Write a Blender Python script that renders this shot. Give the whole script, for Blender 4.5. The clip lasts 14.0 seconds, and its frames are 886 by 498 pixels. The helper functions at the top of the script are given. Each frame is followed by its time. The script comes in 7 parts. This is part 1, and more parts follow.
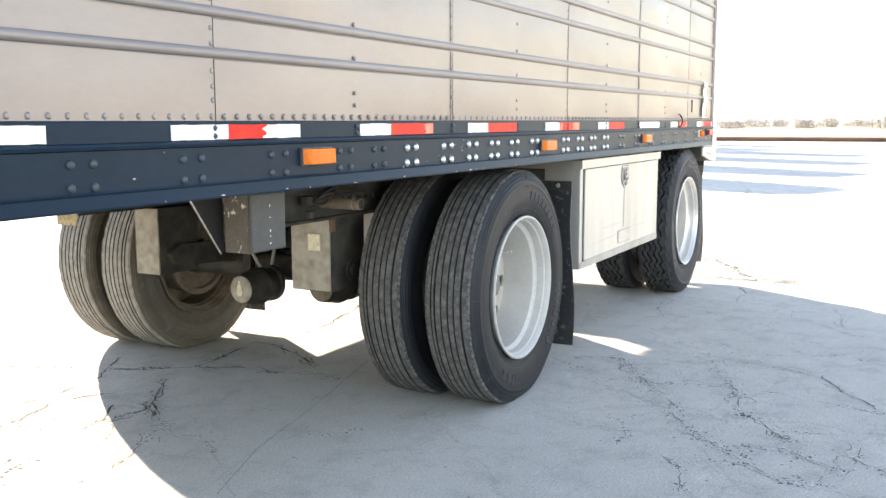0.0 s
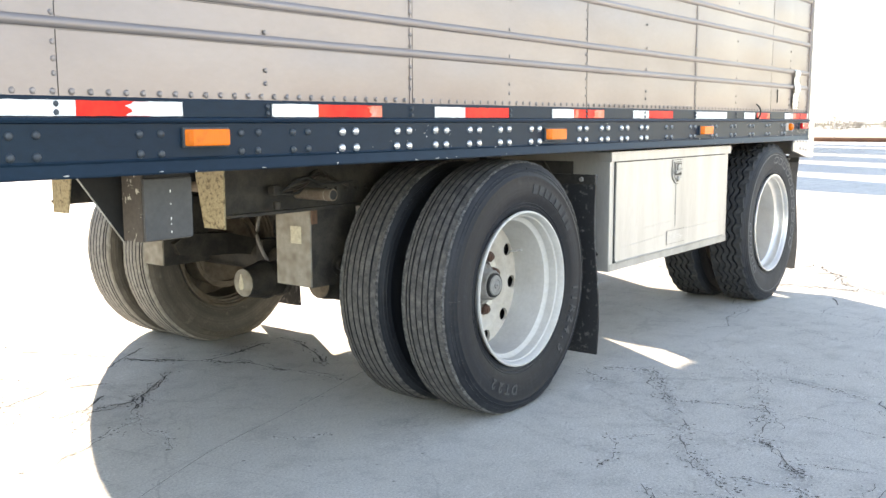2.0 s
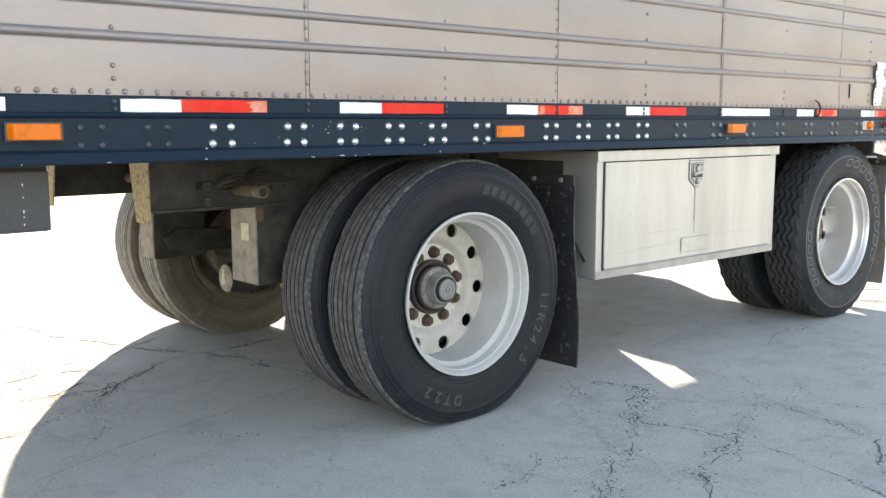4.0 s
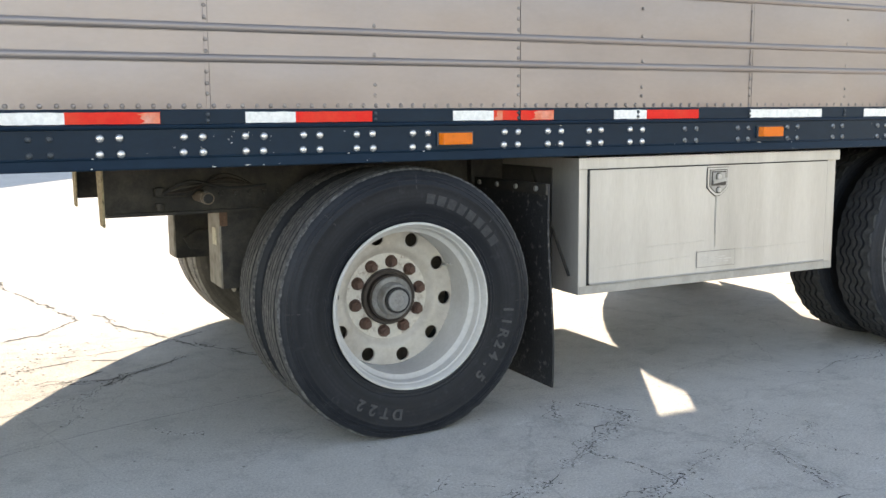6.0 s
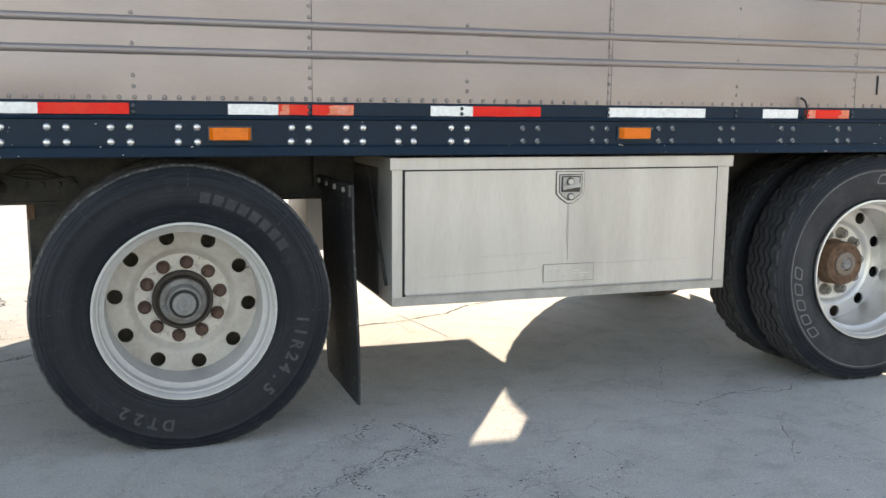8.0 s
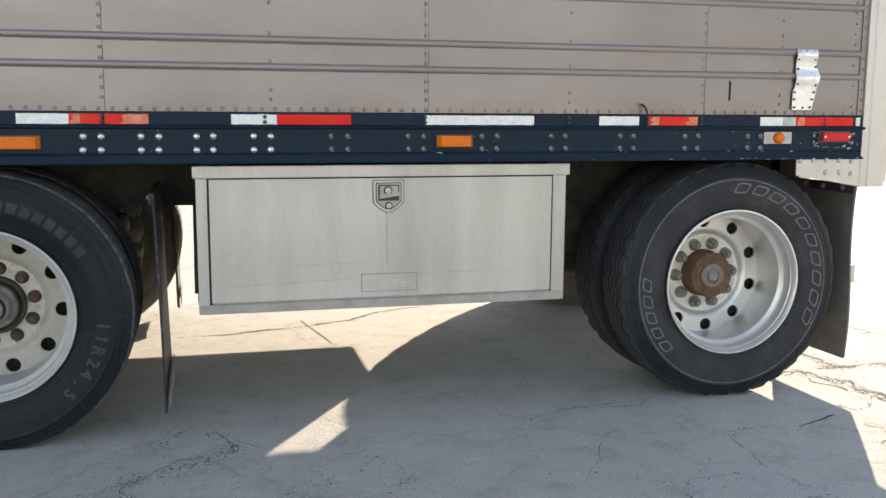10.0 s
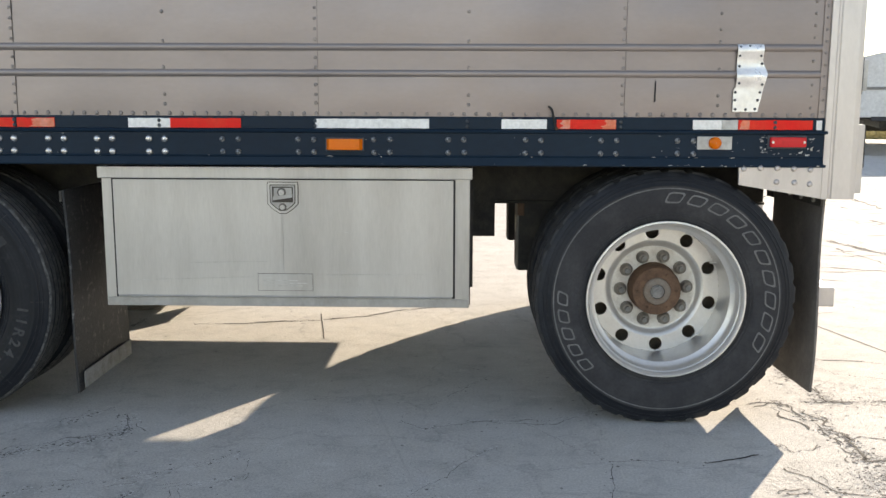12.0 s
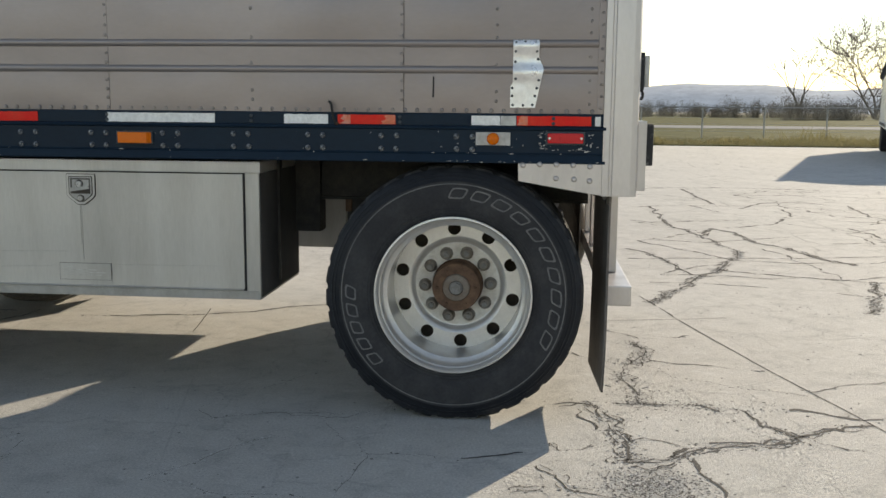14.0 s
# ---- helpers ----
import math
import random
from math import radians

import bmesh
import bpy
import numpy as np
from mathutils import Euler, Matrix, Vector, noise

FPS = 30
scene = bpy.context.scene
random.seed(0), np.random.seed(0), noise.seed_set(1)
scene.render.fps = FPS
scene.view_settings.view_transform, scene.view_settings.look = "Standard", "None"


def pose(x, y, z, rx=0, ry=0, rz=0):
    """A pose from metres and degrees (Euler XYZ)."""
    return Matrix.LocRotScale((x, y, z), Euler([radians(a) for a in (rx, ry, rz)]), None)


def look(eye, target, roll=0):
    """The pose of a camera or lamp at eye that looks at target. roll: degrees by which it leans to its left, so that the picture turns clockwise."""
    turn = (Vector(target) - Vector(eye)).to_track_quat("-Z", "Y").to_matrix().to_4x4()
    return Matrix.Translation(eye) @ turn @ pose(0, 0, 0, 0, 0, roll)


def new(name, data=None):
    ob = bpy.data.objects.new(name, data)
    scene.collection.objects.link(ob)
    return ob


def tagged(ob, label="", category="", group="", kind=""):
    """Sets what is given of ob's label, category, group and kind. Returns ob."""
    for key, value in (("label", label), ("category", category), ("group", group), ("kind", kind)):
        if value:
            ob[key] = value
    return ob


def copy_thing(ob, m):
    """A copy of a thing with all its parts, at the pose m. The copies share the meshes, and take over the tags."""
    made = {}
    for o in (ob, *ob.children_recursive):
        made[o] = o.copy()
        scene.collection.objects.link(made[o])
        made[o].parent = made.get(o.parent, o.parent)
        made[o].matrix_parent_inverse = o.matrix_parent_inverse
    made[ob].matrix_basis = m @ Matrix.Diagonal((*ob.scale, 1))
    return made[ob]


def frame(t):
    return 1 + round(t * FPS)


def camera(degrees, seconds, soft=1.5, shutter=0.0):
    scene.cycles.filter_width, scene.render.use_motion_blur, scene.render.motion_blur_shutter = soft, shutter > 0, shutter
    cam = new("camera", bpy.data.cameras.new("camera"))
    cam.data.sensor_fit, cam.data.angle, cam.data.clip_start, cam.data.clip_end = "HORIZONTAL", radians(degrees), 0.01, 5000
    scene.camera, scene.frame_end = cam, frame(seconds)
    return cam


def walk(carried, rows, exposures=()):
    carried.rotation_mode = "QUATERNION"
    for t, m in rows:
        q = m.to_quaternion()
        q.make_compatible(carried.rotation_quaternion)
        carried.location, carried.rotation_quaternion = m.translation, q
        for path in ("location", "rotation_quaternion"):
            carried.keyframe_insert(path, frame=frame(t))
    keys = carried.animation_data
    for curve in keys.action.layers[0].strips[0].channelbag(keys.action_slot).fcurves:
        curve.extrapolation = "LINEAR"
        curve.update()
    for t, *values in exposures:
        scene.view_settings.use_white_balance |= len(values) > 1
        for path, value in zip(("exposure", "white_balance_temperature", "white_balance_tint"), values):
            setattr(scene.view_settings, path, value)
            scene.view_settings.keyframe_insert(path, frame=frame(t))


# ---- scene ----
cam = camera(50.7, 14.0)
PATH = [
    (0, (-3.851, -1.611, 1.258), (-2.102, -0.679, 0.988), -0.2),
    (0.5, (-3.686, -1.678, 1.243), (-1.993, -0.649, 0.972), -0.2),
    (1, (-3.521, -1.786, 1.225), (-1.861, -0.703, 0.958), -0.4),
    (1.5, (-3.354, -1.89, 1.219), (-1.73, -0.754, 0.952), -0.3),
    (2, (-3.222, -2.045, 1.196), (-1.654, -0.832, 0.929), -0.2),
    (2.5, (-3.054, -2.256, 1.22), (-1.576, -0.936, 0.95), -0.1),
    (3, (-2.838, -2.422, 1.223), (-1.435, -1.021, 0.954), 0.0),
    (3.5, (-2.628, -2.548, 1.233), (-1.303, -1.075, 0.964), -0.0),
    (4, (-2.446, -2.641, 1.182), (-1.15, -1.141, 0.915), -0.1),
    (4.2, (-2.403, -2.678, 1.173), (-1.113, -1.175, 0.902), -0.1),
    (6.3, (-1.241, -3.174, 1.236), (-0.426, -1.371, 0.947), 0.0),
    (6.5, (-1.094, -3.171, 1.238), (-0.317, -1.352, 0.941), 0.4),
    (7, (-0.786, -3.245, 1.226), (-0.084, -1.394, 0.941), 0.2),
    (7.5, (-0.489, -3.353, 1.241), (0.178, -1.489, 0.956), 0.1),
    (8, (-0.17, -3.375, 1.238), (0.46, -1.5, 0.944), 0.5),
    (8.5, (0.058, -3.509, 1.238), (0.62, -1.611, 0.952), 0.4),
    (9, (0.378, -3.605, 1.262), (0.877, -1.691, 0.97), 0.3),
    (9.2, (0.447, -3.589, 1.247), (0.98, -1.683, 0.958), 0.6),
    (11.3, (1.812, -3.719, 1.309), (1.956, -1.748, 1.007), 0.2),
    (11.5, (1.993, -3.732, 1.309), (2.05, -1.756, 1.003), 0.3),
    (12, (2.249, -3.719, 1.316), (2.203, -1.744, 1.007), 0.2),
    (12.5, (2.489, -3.662, 1.266), (2.424, -1.685, 0.965), 0.3),
    (13, (2.764, -3.716, 1.288), (2.679, -1.742, 0.981), 0.3),
    (13.5, (3.072, -3.767, 1.315), (2.949, -1.793, 1.017), 0.3),
    (14, (3.387, -3.693, 1.275), (3.198, -1.724, 0.98), 0.5),
]
EXPOSURES = [(0, 2.26, 7450, 17), (1.0, 2.32, 7450, 17), (3.0, 2.22, 7450, 17), (4.2, 1.93, 7500, 17), (6.5, 1.68, 7550, 17), (7.0, 1.82, 7550, 17), (7.5, 1.60, 7550, 17), (8.0, 1.48, 7550, 17), (9.0, 1.32, 7550, 17), (11.5, 1.12, 7500, 17), (12.5, 1.03, 7450, 16), (13.0, 0.90, 7400, 15), (13.5, 0.57, 7350, 14), (14, 0.30, 7350, 13)]
walk(cam, [(t, look(eye, target, roll)) for t, eye, target, roll in PATH], EXPOSURES)

# ---------------------------------------------------------------- light
SUN_DIR = Vector((1.62, 2.55, 1.0)).normalized()
SUN_EL = math.asin(SUN_DIR.z)
SUN_ROT = math.atan2(SUN_DIR.x, SUN_DIR.y)
world = bpy.data.worlds.new("world")
scene.world = world
world.use_nodes = True
wn = world.node_tree
sky = wn.nodes.new("ShaderNodeTexSky")
sky.sky_type = "NISHITA"
sky.sun_disc = False
sky.sun_elevation = SUN_EL
sky.sun_rotation = SUN_ROT
sky.altitude = 200
sky.air_density = 1.0
sky.dust_density = 0.1
sky.ozone_density = 1.0
thin = wn.nodes.new("ShaderNodeHueSaturation")  # thin high haze pales the sky
thin.inputs["Saturation"].default_value = 0.88
wn.links.new(sky.outputs["Color"], thin.inputs["Color"])
wn.links.new(thin.outputs["Color"], wn.nodes["Background"].inputs["Color"])
wn.nodes["Background"].inputs["Strength"].default_value = 0.15
sun_data = bpy.data.lights.new("sun", "SUN")
sun_data.energy = 5.0
sun_data.angle = radians(0.55)
sun_data.color = (1.0, 0.94, 0.81)
sun = new("sun", sun_data)
sun.matrix_world = look(SUN_DIR * 60, (0, 0, 0))

# ---------------------------------------------------------------- materials


def nodes_of(m):
    m.use_nodes = True
    nt = m.node_tree
    return nt, nt.nodes["Principled BSDF"]


def node(nt, kind, **kw):
    n = nt.nodes.new("ShaderNode" + kind)
    for k, v in kw.items():
        n.inputs[k].default_value = v
    return n


def ramp(nt, src, stops):
    r = nt.nodes.new("ShaderNodeValToRGB")
    e = r.color_ramp.elements
    while len(e) < len(stops):
        e.new(0.5)
    for el, (p, c) in zip(e, stops):
        el.position = p
        el.color = (c, c, c, 1) if isinstance(c, (int, float)) else (*c, 1)
    nt.links.new(src, r.inputs["Fac"])
    return r.outputs["Color"]


def mix(nt, fac, a, b, mode="MIX"):
    m = nt.nodes.new("ShaderNodeMix")
    m.data_type = "RGBA"
    m.blend_type = mode
    for sock, v in ((m.inputs[0], fac), (m.inputs[6], a), (m.inputs[7], b)):
        if isinstance(v, (int, float)):
            sock.default_value = v
        elif isinstance(v, tuple):
            sock.default_value = (*v, 1)
        else:
            nt.links.new(v, sock)
    return m.outputs[2]


def coords(nt, scale=(1, 1, 1), kind="Object"):
    tc = nt.nodes.new("ShaderNodeTexCoord")
    mp = nt.nodes.new("ShaderNodeMapping")
    mp.inputs["Scale"].default_value = scale
    nt.links.new(tc.outputs[kind], mp.inputs["Vector"])
    return mp.outputs["Vector"]


def noise_tex(nt, vec, scale, detail=6.0, rough=0.6):
    n = node(nt, "TexNoise", Scale=scale, Detail=detail, Roughness=rough)
    nt.links.new(vec, n.inputs["Vector"])
    return n.outputs["Fac"]


def bump(nt, b, height, strength, dist):
    n = node(nt, "Bump", Strength=strength, Distance=dist)
    nt.links.new(height, n.inputs["Height"])
    nt.links.new(n.outputs["Normal"], b.inputs["Normal"])


def worn(name, base, dirt, rough=0.6, metal=0.0, big=2.0, fine=60.0, amount=0.6, relief=0.3, depth=0.002, stretch=(1, 1, 1), rough_var=0.15, dirt_at=(0.42, 0.68), grain=0.8, spec=0.5):
    """A painted, rubber or metal surface with dirt patches and fine grain."""
    m = bpy.data.materials.new(name)
    nt, b = nodes_of(m)
    v = coords(nt, stretch)
    n1 = noise_tex(nt, v, big, 8, 0.65)
    n2 = noise_tex(nt, v, fine, 6, 0.7)
    f1 = ramp(nt, n1, [(dirt_at[0], 0.0), (dirt_at[1], amount)])
    c = mix(nt, f1, base, dirt)
    f2 = ramp(nt, n2, [(0.3, 0.78), (0.7, 1.15)])
    c = mix(nt, grain, c, f2, "MULTIPLY")
    nt.links.new(c, b.inputs["Base Color"])
    mr = node(nt, "MapRange")
    mr.inputs["To Min"].default_value = max(0.05, rough - rough_var)
    mr.inputs["To Max"].default_value = min(1.0, rough + rough_var)
    nt.links.new(n1, mr.inputs["Value"])
    nt.links.new(mr.outputs["Result"], b.inputs["Roughness"])
    b.inputs["Metallic"].default_value = metal
    b.inputs["Specular IOR Level"].default_value = spec
    bump(nt, b, n2, relief, depth)
    return m


JOINT_A = (0.969, 0.247, -4.766)
JOINT_B = (-0.247, 0.969, -0.93)


def concrete_material():
    m = bpy.data.materials.new("old_concrete")
    nt, b = nodes_of(m)
    v = coords(nt)
    warp = node(nt, "TexNoise", Scale=1.1, Detail=5.0, Roughness=0.6)
    nt.links.new(v, warp.inputs["Vector"])
    sub = nt.nodes.new("ShaderNodeVectorMath")
    sub.operation = "MULTIPLY_ADD"
    nt.links.new(warp.outputs["Color"], sub.inputs[0])
    sub.inputs[1].default_value = (0.75, 0.75, 0.0)
    nt.links.new(v, sub.inputs[2])
    wv = sub.outputs["Vector"]
    warp2 = node(nt, "TexNoise", Scale=9.0, Detail=4.0, Roughness=0.6)
    nt.links.new(v, warp2.inputs["Vector"])
    sub2 = nt.nodes.new("ShaderNodeVectorMath")
    sub2.operation = "MULTIPLY_ADD"
    nt.links.new(warp2.outputs["Color"], sub2.inputs[0])
    sub2.inputs[1].default_value = (0.05, 0.05, 0.0)
    nt.links.new(wv, sub2.inputs[2])
    wv = sub2.outputs["Vector"]

    def cracks(scale, width, vec):
        vo = nt.nodes.new("ShaderNodeTexVoronoi")
        vo.feature = "DISTANCE_TO_EDGE"
        vo.inputs["Scale"].default_value = scale
        nt.links.new(vec, vo.inputs["Vector"])
        return vo.outputs["Distance"], ramp(nt, vo.outputs["Distance"], [(0.0, 1.0), (width * 0.5, 0.8), (width, 0.0)])

    def times(*fs):
        out = fs[0]
        for f in fs[1:]:
            out = mix(nt, 1.0, out, f, "MULTIPLY")
        return out

    vary = noise_tex(nt, v, 7.0, 4, 0.7)
    breaks = ramp(nt, vary, [(0.36, 0.15), (0.52, 1.0)])
    keep = ramp(nt, noise_tex(nt, v, 0.5, 3, 0.5), [(0.32, 0.45), (0.46, 1.0)])
    keep2 = ramp(nt, noise_tex(nt, v, 0.7, 3, 0.6), [(0.46, 0.0), (0.56, 0.85)])
    d1, c1 = cracks(1.0, 0.0085, wv)
    d2, c2 = cracks(2.7, 0.0085, wv)
    c1 = times(c1, keep, breaks)
    c2 = times(c2, keep2, breaks)
    # crumbling strips along the main cracks
    near1 = times(ramp(nt, d1, [(0.0, 1.0), (0.085, 0.0)]), ramp(nt, noise_tex(nt, v, 1.3, 3, 0.6), [(0.47, 0.0), (0.57, 1.0)]))
    near2 = times(ramp(nt, d2, [(0.0, 1.0), (0.10, 0.0)]), ramp(nt, noise_tex(nt, v, 1.7, 3, 0.6), [(0.56, 0.0), (0.64, 1.0)]))
    near = mix(nt, 1.0, near1, near2, "LIGHTEN")
    grit_v = nt.nodes.new("ShaderNodeTexVoronoi")
    grit_v.inputs["Scale"].default_value = 55.0
    nt.links.new(v, grit_v.inputs["Vector"])
    grit = ramp(nt, grit_v.outputs["Distance"], [(0.25, 0.0), (0.55, 1.0)])
    crumble = times(near, ramp(nt, noise_tex(nt, v, 22.0, 4, 0.7), [(0.42, 0.0), (0.58, 1.0)]))
    crack = mix(nt, 1.0, c1, c2, "LIGHTEN")
    # crack strength along x: weakest between the axles, strongest well past the tail
    sx = nt.nodes.new("ShaderNodeSeparateXYZ")
    nt.links.new(v, sx.inputs["Vector"])
    xr = node(nt, "MapRange")
    xr.inputs["From Min"].default_value = -3.0
    xr.inputs["From Max"].default_value = 13.0
    nt.links.new(sx.outputs["X"], xr.inputs["Value"])
    broken = ramp(nt, xr.outputs["Result"], [(0.0, 0.55), (0.10, 0.22), (0.50, 0.25), (0.62, 1.0)])
    crack = times(crack, broken, (0.75, 0.75, 0.75))
    crumble = times(crumble, (0.25, 0.25, 0.25))
    # straight saw-cut joints
    sep = nt.nodes.new("ShaderNodeSeparateXYZ")
    nt.links.new(v, sep.inputs["Vector"])

    def joint(ax, ay, c, wob):
        m1 = nt.nodes.new("ShaderNodeMath")
        m1.operation = "MULTIPLY"
        nt.links.new(sep.outputs["X"], m1.inputs[0])
        m1.inputs[1].default_value = ax
        m2 = nt.nodes.new("ShaderNodeMath")
        m2.operation = "MULTIPLY_ADD"
        nt.links.new(sep.outputs["Y"], m2.inputs[0])
        m2.inputs[1].default_value = ay
        nt.links.new(m1.outputs[0], m2.inputs[2])
        m3 = nt.nodes.new("ShaderNodeMath")
        m3.operation = "ADD"
        nt.links.new(m2.outputs[0], m3.inputs[0])
        m3.inputs[1].default_value = c
        m4 = nt.nodes.new("ShaderNodeMath")
        m4.operation = "PINGPONG"
        nt.links.new(m3.outputs[0], m4.inputs[0])
        m4.inputs[1].default_value = 1.453
        return ramp(nt, m4.outputs[0], [(0.0, 1.0), (wob, 0.7), (wob * 1.8, 0.0)])

    jts = mix(nt, 1.0, joint(*JOINT_A, 0.0035), joint(*JOINT_B, 0.0035), "LIGHTEN")
    crack = mix(nt, 1.0, crack, times(jts, ramp(nt, noise_tex(nt, v, 0.8, 3, 0.6), [(0.42, 0.05), (0.60, 0.6)]), broken), "LIGHTEN")
    n_big = noise_tex(nt, v, 0.5, 6, 0.6)
    n_mid = noise_tex(nt, v, 5.0, 10, 0.72)
    n_fine = noise_tex(nt, v, 110.0, 5, 0.75)
    col = mix(nt, ramp(nt, n_big, [(0.3, 0.0), (0.7, 1.0)]), (0.485, 0.468, 0.430), (0.55, 0.53, 0.485))
    col = mix(nt, ramp(nt, n_mid, [(0.5, 0.0), (0.70, 0.6)]), col, (0.31, 0.302, 0.28))
    col = mix(nt, ramp(nt, n_mid, [(0.30, 0.6), (0.44, 0.0)]), col, (0.64, 0.63, 0.595))
    scuff = noise_tex(nt, coords(nt, (1, 2.6, 1)), 3.2, 9, 0.75)
    col = mix(nt, ramp(nt, scuff, [(0.60, 0.0), (0.70, 0.55)]), col, (0.70, 0.69, 0.655))
    col = mix(nt, ramp(nt, scuff, [(0.30, 0.5), (0.42, 0.0)]), col, (0.33, 0.325, 0.305))
    col = mix(nt, 0.9, col, ramp(nt, n_fine, [(0.3, 0.64), (0.7, 1.26)]), "MULTIPLY")
    # small dark specks and stains
    spk = nt.nodes.new("ShaderNodeTexVoronoi")
    spk.inputs["Scale"].default_value = 9.0
    nt.links.new(v, spk.inputs["Vector"])
    col = mix(nt, ramp(nt, spk.outputs["Distance"], [(0.035, 0.75), (0.07, 0.0)]), col, (0.10, 0.095, 0.09))
    chip = ramp(nt, grit_v.outputs["Color"], [(0.25, (0.11, 0.104, 0.095)), (0.5, (0.30, 0.29, 0.27)), (0.78, (0.56, 0.55, 0.52))])
    col = mix(nt, crumble, col, chip)
    col = mix(nt, crack, col, (0.075, 0.070, 0.062))
    nt.links.new(col, b.inputs["Base Color"])
    b.inputs["Roughness"].default_value = 0.88
    h = mix(nt, 1.0, ramp(nt, n_fine, [(0.0, 0.0), (1.0, 0.28)]), ramp(nt, n_mid, [(0.0, 0.0), (1.0, 0.5)]), "ADD")
    h = mix(nt, crumble, h, grit)
    h = mix(nt, crack, h, (0.0, 0.0, 0.0))
    bump(nt, b, h, 0.9, 0.010)
    return m


M_CONCRETE = concrete_material()
M_ALU = worn("brushed_side_sheet", (0.298, 0.261, 0.255), (0.236, 0.205, 0.199), 0.40, 0.9, 0.8, 30.0, 0.65, 0.05, 0.0005, (1, 1, 2.2), 0.07, grain=0.16)
M_RIB = worn("sheet_rib", (0.305, 0.270, 0.258), (0.22, 0.193, 0.184), 0.46, 0.8, 2.5, 40.0, 0.5, 0.06, 0.0004, (0.3, 1, 1), 0.06, grain=0.3)
M_POST = worn("brushed_rear_post", (0.60, 0.565, 0.55), (0.44, 0.405, 0.385), 0.40, 0.75, 3.0, 50.0, 0.7, 0.10, 0.0005, (1.4, 1.4, 0.5), 0.08, grain=0.22)
M_BOX = worn("toolbox_aluminium", (0.545, 0.530, 0.505), (0.385, 0.365, 0.335), 0.42, 0.55, 2.2, 60.0, 0.75, 0.1, 0.0005, (2.4, 1, 0.32), 0.06, dirt_at=(0.40, 0.72), grain=0.3)
M_BOX_GRIMY = worn("grimy_toolbox_edge", (0.43, 0.42, 0.40), (0.30, 0.285, 0.26), 0.5, 0.5, 9.0, 60.0, 0.7, 0.15, 0.0005, (1, 1, 0.7), 0.06, grain=0.4)
M_RIVET = worn("sheet_rivet", (0.31, 0.278, 0.266), (0.19, 0.168, 0.158), 0.5, 0.5, 20.0, 90.0, 0.6)
# grimy panel seams, and the shade painted round the toolbox latch
M_SEAM_SHADE = worn("seam_grime_and_shade", (0.06, 0.052, 0.045), (0.11, 0.095, 0.08), 0.85)
M_RAIL = worn("slate_blue_paint", (0.0065, 0.0190, 0.0360), (0.0130, 0.0310, 0.0490), 0.40, 0.0, 4.0, 45.0, 0.45, 0.2, 0.001, (0.5, 1, 1), 0.08, spec=0.16)
M_BOLT = worn("bare_bolt_head", (0.78, 0.78, 0.77), (0.52, 0.5, 0.47), 0.3, 0.85, 30, 120, 0.6)
M_BOLT_DARK = worn("painted_bolt_head", (0.05, 0.065, 0.08), (0.02, 0.025, 0.03), 0.45, 0.0, 30, 120, 0.6)
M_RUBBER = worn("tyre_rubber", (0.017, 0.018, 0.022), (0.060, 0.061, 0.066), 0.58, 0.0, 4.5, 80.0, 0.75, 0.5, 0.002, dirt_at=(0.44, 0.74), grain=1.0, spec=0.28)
M_RUBBER_GREY = worn("greyed_sidewall_rubber", (0.034, 0.035, 0.039), (0.066, 0.066, 0.069), 0.70, 0.0, 7.0, 80.0, 0.8, 0.35, 0.0015, spec=0.2)
M_RINGS = worn("brown_dusty_rim_steel", (0.165, 0.140, 0.112), (0.085, 0.066, 0.052), 0.85, 0.0, 12.0, 70.0, 0.85, 0.5, 0.002, spec=0.2)
M_SPLASH = worn("road_splash_film", (0.045, 0.042, 0.040), (0.10, 0.092, 0.085), 0.75, 0.0, 5.0, 60.0, 0.7, 0.3, 0.001, (1, 1, 0.5))
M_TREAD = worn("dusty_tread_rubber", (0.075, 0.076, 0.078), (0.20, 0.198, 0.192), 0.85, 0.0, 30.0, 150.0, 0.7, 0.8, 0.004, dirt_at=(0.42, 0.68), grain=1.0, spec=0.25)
# far-side tread: tan dust, with bounce light from the sunny slab mixed in
M_TREAD_TAN_LIT = worn("tan_dusted_bounce_lit_tread", (0.225, 0.212, 0.192), (0.40, 0.375, 0.335), 0.88, 0.0, 30.0, 150.0, 0.8, 0.8, 0.004, dirt_at=(0.42, 0.68), grain=1.0, spec=0.2)
M_SHOULDER = worn("scuffed_shoulder_rubber", (0.060, 0.061, 0.063), (0.20, 0.198, 0.193), 0.9, 0.0, 70.0, 190.0, 0.85, 0.9, 0.005, dirt_at=(0.42, 0.64), grain=1.0, spec=0.2)
M_LETTER = worn("moulded_letter_rubber", (0.13, 0.13, 0.13), (0.22, 0.215, 0.21), 0.8, 0.0, 20, 120, 0.7)
M_RIM = worn("white_painted_rim", (0.54, 0.53, 0.505), (0.40, 0.375, 0.34), 0.5, 0.0, 4.0, 60.0, 0.5, 0.12, 0.001, grain=0.4)
M_RIM_ALU = worn("satin_aluminium_rim", (0.72, 0.705, 0.68), (0.57, 0.545, 0.505), 0.38, 0.6, 9.0, 90.0, 0.5, 0.04, 0.0003, grain=0.25, rough_var=0.05)
M_DISC = worn("dusty_cream_disc", (0.54, 0.50, 0.44), (0.36, 0.31, 0.25), 0.6, 0.0, 7.0, 60.0, 0.7, 0.15, 0.001, grain=0.4)
